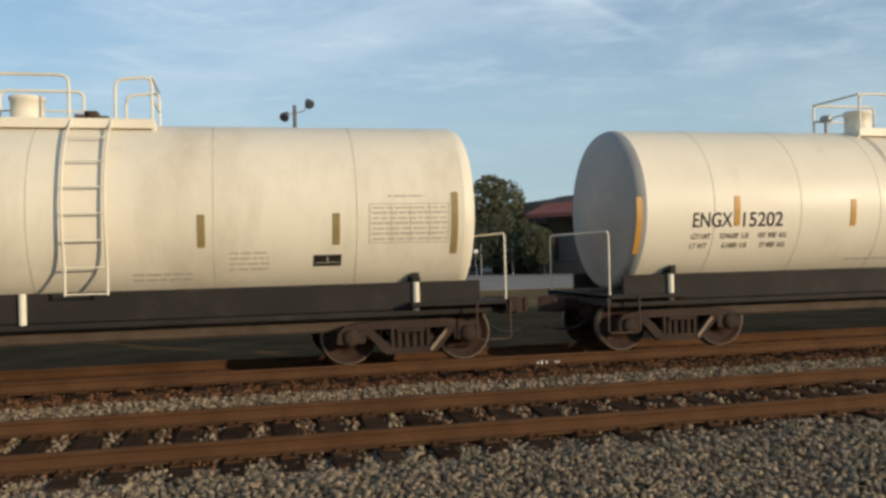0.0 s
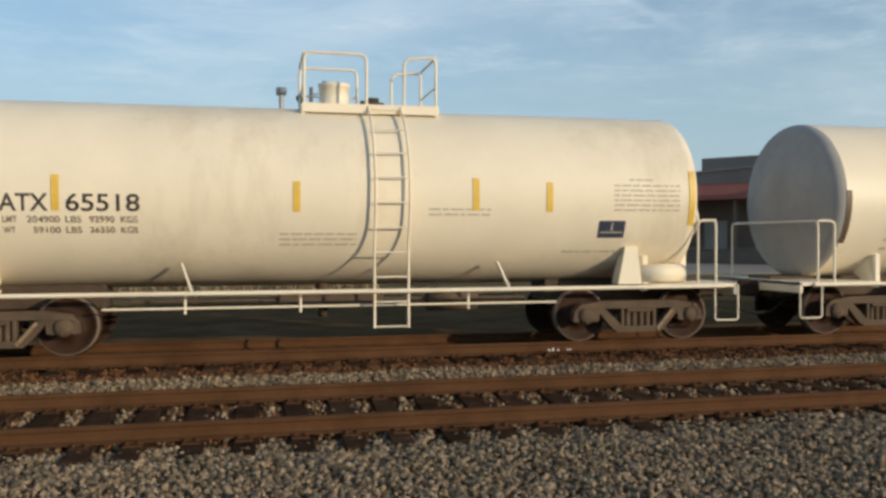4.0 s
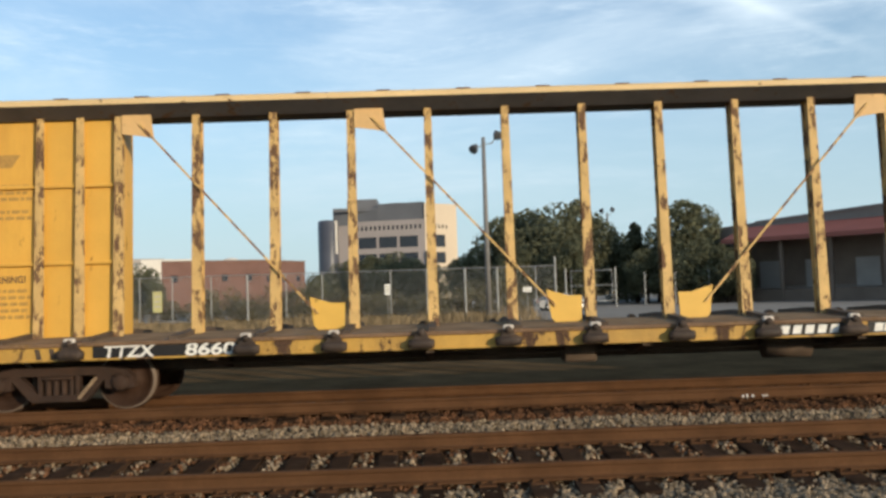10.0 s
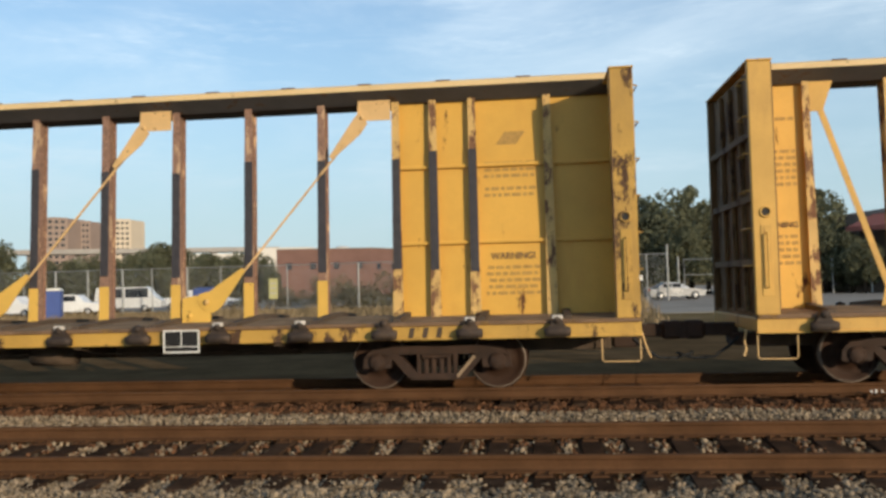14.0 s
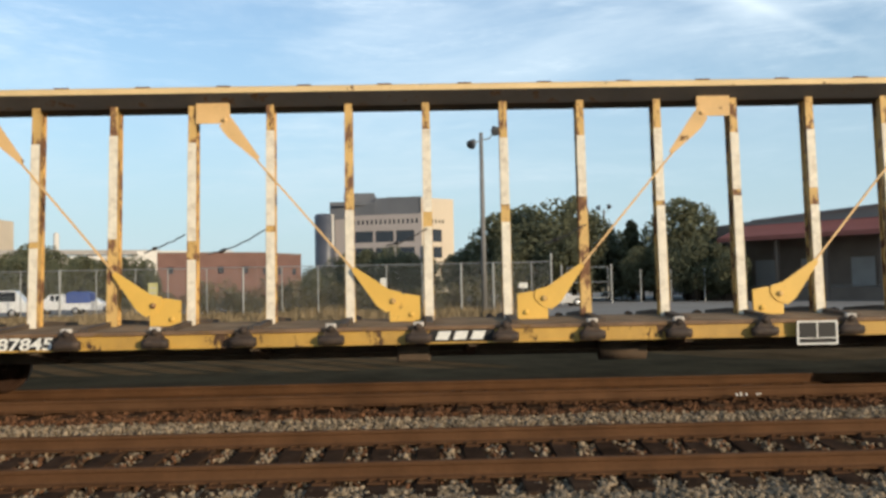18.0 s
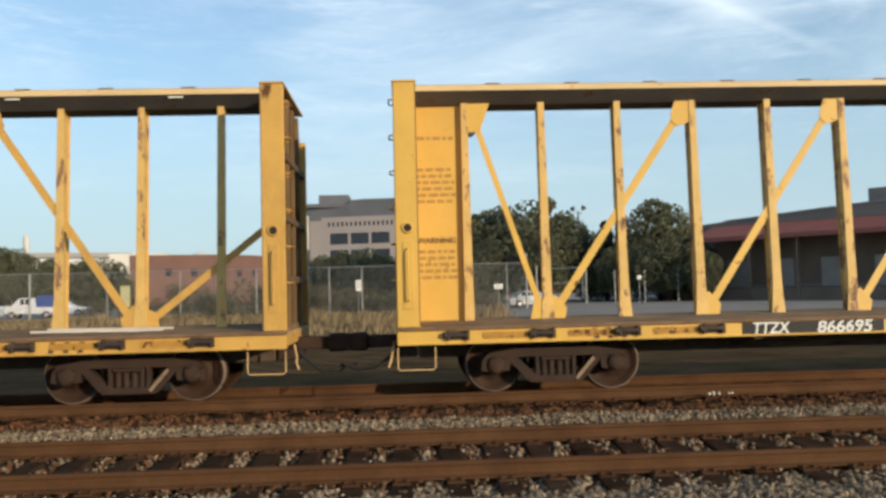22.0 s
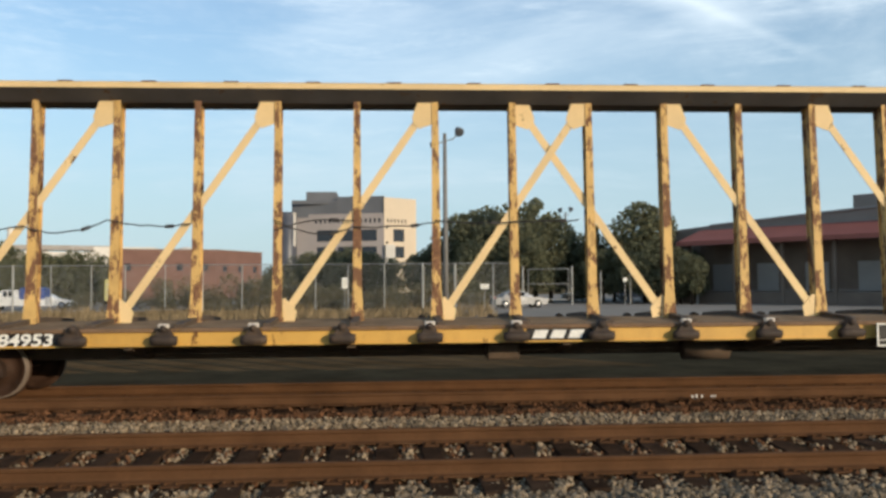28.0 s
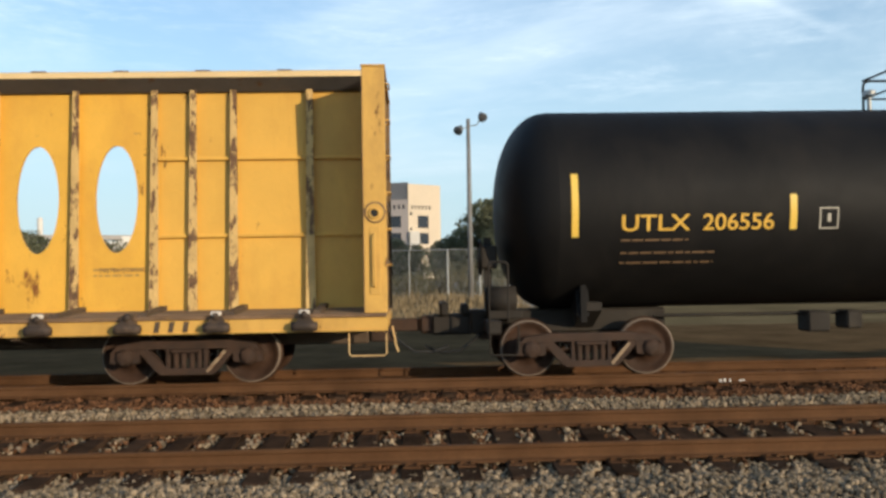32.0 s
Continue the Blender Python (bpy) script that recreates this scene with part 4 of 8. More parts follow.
                part("backing_plate", Geo().box(xm - 0.075, xm + 0.075, y0 - 0.012, y0 - 0.0005, 1.28, 2.26, 0.004), rail_mat, post)
                g = Geo().tube(bent([(xm, y0 - 0.012, 1.40), (xm, y0 - 0.07, 1.40), (xm, y0 - 0.07, 2.14), (xm, y0 - 0.012, 2.14)], 0.04), 0.013, 6)
                part("grab_iron", g, rail_mat, post)
        sheet = [(-HALF_W + 0.10, DECK), (HALF_W - 0.10, DECK), (HALF_W - 0.10, 4.49), (-HALF_W + 0.10, 4.49)]
        if lit_ends:
            sheet[2:3] = [(HALF_W - 0.10, 4.12), (HALF_W - 0.16, 4.32), (HALF_W - 0.30, 4.45), (HALF_W - 0.46, 4.49)]
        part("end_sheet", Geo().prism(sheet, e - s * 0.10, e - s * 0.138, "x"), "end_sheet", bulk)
        # the inner sheet that faces away from the sun is painted darker
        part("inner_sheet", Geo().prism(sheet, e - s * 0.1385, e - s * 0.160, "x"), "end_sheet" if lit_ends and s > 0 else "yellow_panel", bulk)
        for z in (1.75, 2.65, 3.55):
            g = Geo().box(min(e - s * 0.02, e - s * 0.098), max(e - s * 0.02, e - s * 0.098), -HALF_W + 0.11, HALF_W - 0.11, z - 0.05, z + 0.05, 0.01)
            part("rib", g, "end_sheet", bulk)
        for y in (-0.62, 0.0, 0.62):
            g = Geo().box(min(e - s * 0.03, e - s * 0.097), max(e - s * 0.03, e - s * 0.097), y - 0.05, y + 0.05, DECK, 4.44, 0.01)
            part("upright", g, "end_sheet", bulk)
        g = Geo().box(min(e + s * 0.01, e - s * 0.34), max(e + s * 0.01, e - s * 0.34), -HALF_W + 0.01, HALF_W - (0.46 if lit_ends else 0.01), 4.54, 4.57, 0.008)
        part("cap", g, rail_mat, bulk)
        rung = Geo().tube(bent([(e - s * 0.02, -1.36, 0), (e + s * 0.06, -1.36, 0), (e + s * 0.06, -0.96, 0), (e - s * 0.03, -0.96, 0)], 0.03), 0.011, 6).mesh("rung", M[rail_mat])
        for i in range(6):
            part("rung", rung, rail_mat, bulk, at=pose(0, 0, 1.70 + 0.52 * i))
        g = Geo().tube([(e + s * 0.05, -1.0, 0.80), (e + s * 0.09, -1.05, 0.62), (e + s * 0.10, -1.2, 0.55), (e + s * 0.14, -1.22, 0.45)], 0.016, 6)
        part("cut_lever", g, "plate", car)
        g = Geo()
        stirrup(g, min(e, e - s * 0.55), max(e, e - s * 0.55) - 0.02, -HALF_W + 0.02, 0.42, 0.74, 0.010)
        part("stirrup_step", g, "plate", car)
        g = Geo().box(min(e, e - s * 0.7), max(e, e - s * 0.7), -HALF_W + 0.02, HALF_W - 0.02, 0.79, 0.98, 0.02)
        part("end_sill", g, rail_mat, car)
        coupler(car, e - s * 0.05, s)
    # top chord: a shallow trough turned over, its underside rising a little to the rims
    g = Geo().prism([(-0.55, 4.605), (-0.55, 4.685), (-0.49, 4.715), (0.49, 4.715), (0.55, 4.685), (0.55, 4.605)], -11.2, 11.2, "x")
    part("top_chord", g, "cream_top", car)
    # dark soffit hangs lower to take in the shadow band below the chord
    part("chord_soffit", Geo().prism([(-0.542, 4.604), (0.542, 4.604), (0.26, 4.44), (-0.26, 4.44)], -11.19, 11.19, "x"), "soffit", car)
    cleat = bpy.data.meshes.get("chord_cleat") or Geo().box(-0.11, 0.11, -0.53, -0.475, 4.702, 4.722, 0.004).mesh("chord_cleat", M["deck_edge"])
    for k in range(-8, 9):
        part("chord_cleat", cleat, "cream_top", car, at=pose(k * 1.235, 0, 0))
    for s in (-1, 1):
        truck(car, place, s * truck_x)
    return car


def thing_part(name, parent):
    """An empty that gathers the pieces of one part."""
    ob = new(name)
    ob.empty_display_size = 0.2
    ob.parent = parent
    return ob


TRUSS = 0.37      # half depth of the centre beam


def stake(car, x, mat, z1=4.57, w=0.056, tape=None, flare=0.0, deep=0.11):
    """A stake of the centre beam: two flanges and a web between, optionally flared at the foot, with optional wear strips."""
    foot, head = w + 0.018, w - 0.006
    out = [(x - foot - flare, DECK), (x + foot + flare, DECK), (x + foot + flare * 0.5, 1.22), (x + foot - 0.004, 1.55), (x + head, z1), (x - head, z1), (x - foot + 0.004, 1.55), (x - foot - flare * 0.5, 1.22)]
    g = Geo().prism(out, -TRUSS - 0.015, -TRUSS)
    g.box(x - 0.014, x + 0.014, -TRUSS + 0.0005, -TRUSS + deep, DECK, z1, 0.003)
    g.box(x - w * 0.8, x + w * 0.8, -TRUSS + deep + 0.0005, -TRUSS + deep + 0.01, DECK, z1, 0.003)
    ob = part("stake", g.lean(), mat, car)
    for z0, z2 in (tape[1] if tape else ()):
        part("wear_strip", Geo().box(x - w * 1.04, x + w * 1.04, -TRUSS - 0.027, -TRUSS - 0.0155, z0, z2, 0.002).lean(), tape[0], ob)
    return ob


def sill_marks(car, texts, sign=None, placard=None, bars=None, drums=False):
    """Stencil boards on the near side sill: reporting mark and number, the owner's sign as plain slanted shapes, a framed placard."""
    y = -HALF_W - 0.004
    part("stencil_board", Geo().box(texts[0][1] - 0.14, texts[-1][2] + 0.16, y - 0.003, y + 0.002, 0.80, 0.962, 0.001), "dark_board", car)
    for word, x0, x1 in texts:
        lettering(word, 0.235, "letter_white", car, x0, y - 0.006, 0.80 if len(word) > 4 else 0.805, width=x1 - x0 - 0.03, bold=0.006, slant=0.16)
    if sign:
        x0, x1 = sign
        part("sign_board", Geo().box(x0 - 0.08, x1 + 0.10, y - 0.003, y + 0.002, 0.80, 0.962, 0.001), "dark_board", car)
        w = (x1 - x0) / 3
        for k in range(3):
            q = x0 + k * w
            part("owner_sign", Geo().prism([(q + 0.05, 0.945), (q + w * 0.92, 0.945), (q + w * 0.92 - 0.05, 0.825), (q, 0.825)], y - 0.008, y - 0.004), "letter_white", car)
    if placard:
        x0, x1 = placard
        board = part("placard_board", Geo().box(x0, x1, y - 0.135, y - 0.112, 0.66, 0.995, 0.004), "dark_board", car)
        q = Geo()
        for a, b, c, d in ((x0, x1, 0.972, 0.995), (x0, x1, 0.66, 0.683), (x0, x0 + 0.025, 0.683, 0.972), (x1 - 0.025, x1, 0.683, 0.972)):
            q.box(a, b, y - 0.141, y - 0.136, c, d, 0.001)
        part("placard_frame", q, "letter_white", board)
        m = (x0 + x1) / 2
        part("divider", Geo().box(x0 + 0.025, x1 - 0.025, y - 0.141, y - 0.136, 0.745, 0.757, 0.001), "letter_white", board)
        part("divider", Geo().box(m - 0.008, m + 0.008, y - 0.141, y - 0.136, 0.758, 0.972, 0.001), "letter_white", board)
        if drums:
            r = Geo()
            for a, c, e in ((x0 + 0.06, 0.925, 0.12), (x0 + 0.06, 0.875, 0.14), (x0 + 0.06, 0.82, 0.12), (m + 0.05, 0.925, 0.10), (m + 0.06, 0.85, 0.07), (x0 + 0.06, 0.715, 0.2)):
                r.box(a, a + e, y - 0.141, y - 0.136, c - 0.012, c + 0.012, 0.001)
            tagged(part("placard_lines", r, "letter_grey", board), kind="stuff")
        part("placard_bracket", Geo().box(x0 + 0.1, x1 - 0.1, y - 0.113, y - 0.0, 0.80, 0.86, 0.004), "rust", car)
    if bars:
        tagged(part("stencilling", warning_bars(Geo(), bars[0], bars[1], 0.94, 1, y - 0.003, 0.10, 0.1, 3), "letter_dark", car), kind="stuff")
    for s in (-1, 1):
        for k in range(3):
            q = s * (8.15 + k * 0.2)
            part("hazard_bar", Geo().prism([(q, 0.80), (q + s * 0.07, 0.80), (q + s * 0.10, 0.95), (q + s * 0.03, 0.95)][::s], y - 0.006, y), "underframe", car)


BACK = 0.09      # how far the sheets stand back behind the stakes


def centre_panel(car, x0, x1, mat="yellow_panel", ribs=(2.20, 3.40), text=None, seed=0, heading=False, warning=False):
    """A solid sheet over the centre beam, set back between the stakes, with two stiffeners across."""
    ob = part("panel", Geo().box(x0, x1, -TRUSS + BACK, TRUSS - BACK, DECK + 0.02, 4.56, 0.004).lean(), mat, car)
    y = -TRUSS + BACK
    for z in ribs:
        part("stiffener", Geo().box(x0 + 0.004, x1 - 0.004, y - 0.060, y - 0.0005, z - 0.026, z + 0.026, 0.006).lean(), mat, ob)
    if text:
        t = Geo()
        for z, rows in text:
            warning_bars(t, x0 + 0.16, x1 - 0.16, z, rows, y - 0.004, seed=seed + rows)
        tagged(part("stencilling", t.lean(), "letter_worn", ob), kind="stuff")
    if heading:
        lettering("WARNING!", 0.15, "letter_brown", ob, x0 + 0.24, y - 0.010 + lean_at(1.95), 1.92, width=x1 - x0 - 0.48, bold=0.003)
        m = (x0 + x1) / 2
        part("owner_sign", Geo().prism([(m - 0.22, 3.72), (m + 0.10, 3.72), (m + 0.24, 3.92), (m - 0.08, 3.92)], y - 0.004, y - 0.001).lean(), "letter_worn", ob)
    if warning:
        lettering("WARNING", 0.12, "letter_brown", ob, x0 + 0.18, y - 0.012 + lean_at(2.30), 2.27, width=x1 - x0 - 0.36, bold=0.002)
    return ob


PITCH = 1.219     # spacing of the stakes


def centrebeam_open(k, texts, label, rail_mat="yellow", pale=False, panels=True, sign=None, placard=None, bars=None, seed=0, drums=False, pitch=PITCH, lift=None):
    """A centre-beam flat car with an open truss of stakes and diagonal braces."""
    place = 47.94 + 24.4156 * k
    car = new_car("centerbeam_flatcar", place, label, "railcar", "yellow flat cars of the train")
    flatcar_body(car, place, rail_mat, clear=[(a, b) for _, a, b in texts] + [q for q in (sign, placard) if q], slots=drums, lit_ends=not panels, lift=lift)
    sm = "yellow_stake_fresh" if drums else "yellow_stake"
    pos = [pitch * (0.5 + i) for i in range(8)]
    for x in [-p for p in pos[::-1]] + pos:
        stake(car, x, sm, flare=0.035, deep=0.25)
    yb = -TRUSS + 0.006
    mat = rail_mat if not pale else "cream_top"
    for s in (-1, 1):
        stake(car, s * 10.32, sm)
        braces = [((s * -pos[0], 4.45), (s * pos[1], 1.10))] + [((s * pos[1 + 2 * i], 4.45), (s * pos[3 + 2 * i], 1.10)) for i in range(3)]
        for i, ((xa, za), (xb, zb)) in enumerate(braces):
            off = yb + (0.052 if s > 0 and i == 0 else 0.012)
            br = part("brace", Geo().beam((xa + s * 0.16, off, za - 0.12), (xb - s * 0.14, off, zb + 0.10), 0.118, 0.014).lean(), mat, car)
            g = Geo().prism([(xa, 4.56), (xa + s * 0.24, 4.56), (xa + s * 0.36, 4.22), (xa + s * 0.34, 4.12), (xa + s * 0.25, 4.04), (xa, 4.13)][::s], off - 0.020, off - 0.0075)
            part("gusset", g.lean(), mat, br)
            g = Geo().prism([(xb, 1.02), (xb, 1.34), (xb - s * 0.12, 1.42), (xb - s * 0.30, 1.22), (xb - s * 0.26, 1.02)][::s], off - 0.020, off - 0.0075)
            part("gusset", g.lean(), mat, br)
        if not panels:
            off = yb + 0.012
            br = part("brace", Geo().beam((s * 11.28, off, 2.78), (s * (pos[7] + 0.12), off, 1.15), 0.11, 0.014).lean(), mat, car)
            foot = Geo().prism([(s * pos[7], 1.02), (s * (pos[7] + 0.30), 1.02), (s * (pos[7] + 0.24), 1.30), (s * pos[7], 1.40)][::s], off - 0.020, off - 0.0075)
            part("gusset", foot.lean(), mat, br)
            # stencilling on the sunlit face of the end sheet
            q = Geo()
            rnd = random.Random(seed)
            for z in (4.2, 4.08, 3.96, 3.2, 2.95, 2.83, 2.71, 2.6, 2.2, 2.08, 1.96, 1.84, 1.72, 1.6):
                a, b = sorted((s * 11.43 - s * 0.164, s * 11.43 - s * 0.161))
                q.box(a, b, -1.05 + rnd.uniform(0, .12), -0.35 + rnd.uniform(-.25, .1), z - 0.03, z + 0.012, 0.001)
            tagged(part("stencilling", q, "letter_worn", car), kind="stuff")
            continue
        xb, xt = s * pos[7], s * 10.18
        br = part("brace", Geo().beam((xb + s * 0.10, yb + 0.012, 1.2), (xt, yb + 0.012, 4.25), 0.09, 0.014).lean(), rail_mat, car)
        part("gusset", Geo().prism([(xt - s * 0.30, 4.56), (xt + s * 0.1, 4.56), (xt + s * 0.1, 4.0), (xt - s * 0.1, 4.0)][::s], yb - 0.008, yb + 0.0045).lean(), rail_mat, br)
        part("gusset", Geo().prism([(xb - s * 0.05, 1.02), (xb + s * 0.28, 1.02), (xb + s * 0.20, 1.36), (xb - s * 0.05, 1.42)][::s], yb - 0.008, yb + 0.0045).lean(), rail_mat, br)
        if panels:
            a, b = sorted((s * 10.32, s * 11.28))
            centre_panel(car, a, b, rail_mat if rail_mat != "yellow" else "yellow_panel", ribs=(), text=((3.95, 1), (3.45, 6), (2.16, 5)), seed=seed, warning=True)
    sill_marks(car, texts, sign, placard, bars, drums)
    return car


def centrebeam_rod(k, texts, label, tape, seed=0, sign=None, placard=None, signs=(), wings=True, slack=0.0):
    """A centre-beam flat car with solid end panels, slim stakes and thin diagonal rods in winged gussets."""
    place = 47.94 + 24.4156 * k + slack
    car = new_car("centerbeam_flatcar", place, label, "railcar", "yellow flat cars of the train")
    flatcar_body(car, place, "yellow_dull", 8.5, clear=[(a, b) for _, a, b in texts] + [q for q in (sign, placard, *signs) if q], slots=False)
    rnd = random.Random(seed)
    pos = [0.605, 1.815, 3.03, 4.24, 5.45, 6.65, 7.85, 8.44, 9.06, 10.23]
    for x in pos:
        for s in (-1, 1):
            tp = None
            if tape == "white_tape":
                if x > 7.8:
                    segs = [(2.62 + rnd.uniform(-.08, .08), 4.08 + rnd.uniform(-.1, .06)), (1.05, 1.62 + rnd.uniform(-.1, .1))]
                else:
                    cut = rnd.uniform(2.2, 3.0)
                    segs = [(1.04, cut - rnd.uniform(0.02, 0.25)), (cut + 0.04, 3.98 + rnd.uniform(-.1, .1))]
                    if rnd.random() < 0.3:
                        segs.pop(rnd.randrange(2))
                tp = (tape, segs)
            elif tape:
                tp = (tape, [(1.75 + rnd.uniform(-.08, .08), 3.55 + rnd.uniform(-.12, .12))])
            stake(car, s * x, "rusty_stake" if tape == "black_tape" and x < 7.8 else "worn_stake" if not tape else "yellow_stake", tape=tp if x < 9.5 else None, w=0.064, deep=0.25 if x < 7.8 else 0.11)
            if tape == "black_tape" and x < 7:
                part("painted_foot", Geo().box(s * x - 0.082, s * x + 0.082, -TRUSS - 0.024, -TRUSS - 0.0155, 1.02, 1.66, 0.002).lean(), "yellow_bright", car)
    yb = -TRUSS - 0.03
    for s in (-1, 1):
        posts = [7.85, 8.44, 9.06, 10.23, 11.28]
        for i, (a, b) in enumerate(zip(posts, posts[1:])):
            a, b = sorted((s * a, s * b))
            centre_panel(car, a, b, text=((3.45, 3), (3.05, 2), (1.82, 5)) if i == 2 else None, seed=seed + i, heading=i == 2)
        for xt, xb in ((7.85, pos[3]), (pos[3], pos[0])):
            if not wings:
                # slim rod straight from the top plate to the foot block
                part("brace_rod", Geo().beam((s * (xt - 0.34), yb - 0.026, 4.33), (s * (xb + 0.55), yb - 0.035, 1.30), 0.030, 0.026).lean(), "yellow_stake", car)
                g = Geo().prism([(s * (xt - 0.06), 4.56), (s * (xt - 0.50), 4.56), (s * (xt - 0.56), 4.10), (s * (xt - 0.36), 4.14), (s * (xt - 0.06), 4.18)][::-s], yb - 0.010, yb + 0.004)
                part("top_gusset", g.lean(), "plate", car)
                g = Geo().prism([(s * (xb + 0.16), 1.025), (s * (xb + 0.14), 1.46), (s * (xb + 0.34), 1.46), (s * (xb + 0.68), 1.56), (s * (xb + 0.62), 1.12), (s * (xb + 0.52), 1.025)][::-s], yb - 0.016, yb + 0.004)
                part("bottom_gusset", g.lean(), "yellow_bright", car)
                continue
            part("brace_rod", Geo().beam((s * (xt - 0.85), yb, 3.77), (s * (xb + 0.95), yb, 1.62), 0.030, 0.026).lean(), "plate", car)
            # top plate and, pinned to it, an arm tapering down the rod
            g = Geo().prism([(s * (xt - 0.07), 4.56), (s * (xt - 0.58), 4.56), (s * (xt - 0.60), 4.30), (s * (xt - 0.50), 4.17), (s * (xt - 0.07), 4.17)][::-s], yb - 0.034, yb - 0.016)
            top = part("top_gusset", g.lean(), "plate", car)
            g = Geo().prism([(s * (xt - 0.58), 4.30), (s * (xt - 0.65), 4.22), (s * (xt - 1.06), 3.62), (s * (xt - 1.01), 3.57), (s * (xt - 0.55), 3.96), (s * (xt - 0.43), 4.13)][::-s], yb - 0.050, yb - 0.035)
            part("arm", g.lean(), "plate", top)
            part("pin", Geo().lathe([(0, 0.035), (-0.02, 0.035), (-0.02, 0.0)], "y", (s * (xt - 0.52), yb - 0.0505, 4.22), 10).lean(), "plate", top)
            # foot block with an arm tapering up the rod
            g = Geo().prism([(s * (xb + 0.14), 1.025), (s * (xb + 0.14), 1.44), (s * (xb + 0.36), 1.48), (s * (xb + 0.62), 1.44), (s * (xb + 0.60), 1.025)][::-s], yb - 0.06, yb - 0.016)
            foot = part("bottom_gusset", g.lean(), "yellow_bright", car)
            g = Geo().prism([(s * (xb + 0.42), 1.50), (s * (xb + 0.60), 1.545), (s * (xb + 1.13), 1.90), (s * (xb + 1.18), 1.85), (s * (xb + 0.80), 1.30), (s * (xb + 0.66), 1.20), (s * (xb + 0.50), 1.26), (s * (xb + 0.40), 1.38)][::-s], yb - 0.080, yb - 0.061)
            part("arm", g.lean(), "yellow_bright", foot)
            part("pin", Geo().lathe([(0, 0.045), (-0.03, 0.045), (-0.03, 0.0)], "y", (s * (xb + 0.55), yb - 0.081, 1.37), 12).lean(), "yellow_stake", foot)
            part("pin", Geo().lathe([(0, 0.04), (-0.025, 0.04), (-0.025, 0.0)], "y", (s * (xb + 0.27), yb - 0.061, 1.16), 12).lean(), "yellow_bright", foot)
    sill_marks(car, texts, sign, placard)
    y = -HALF_W - 0.004
    for x0, x1 in signs:
        part("stencil_board", Geo().box(x0 - 0.08, x1 + 0.10, y - 0.003, y + 0.002, 0.80, 0.962, 0.001), "dark_board", car)
        for i in range(5):
            q = x0 + (x1 - x0) * i / 5
            part("owner_sign", Geo().prism([(q, 0.82), (q + 0.12, 0.82), (q + 0.15, 0.94), (q + 0.03, 0.94)], y - 0.008, y - 0.004), "letter_white", car)
    return car


def oval_sheet(x0, x1, zc, rx, rz):
    """A panel with an elliptical opening, 4 cm thick."""
    n = 48
    xc, z0, z1 = (x0 + x1) / 2, DECK + 0.03, 4.52
    ring, outer = [], []
    for k in range(n):
        a = 2 * math.pi * k / n
        c, s = math.cos(a), math.sin(a)
        ring.append((xc + rx * c, zc + rz * s))
        sx = (x1 - xc) / abs(c) if abs(c) > 1e-6 else 1e9
        sz = (z1 - zc if s > 0 else zc - z0) / abs(s) if abs(s) > 1e-6 else 1e9
        m = min(sx, sz)
        outer.append((xc + m * c, zc + m * s))
    for cx, cz in ((x0, z0), (x1, z0), (x1, z1), (x0, z1)):
        j = min(range(n), key=lambda i: (outer[i][0] - cx) ** 2 + (outer[i][1] - cz) ** 2)
        outer[j] = (cx, cz)
    g = Geo()
    vs = [(a, y, b) for y in (-TRUSS + BACK, -TRUSS + BACK + 0.043) for loop in (ring, outer) for a, b in loop]
    fs = []
    for k in range(n):
        q = (k + 1) % n
        fs += [(k, n + k, n + q, q), (2 * n + q, 3 * n + q, 3 * n + k, 2 * n + k), (k, q, 2 * n + q, 2 * n + k)]
    return g.add(vs, fs)


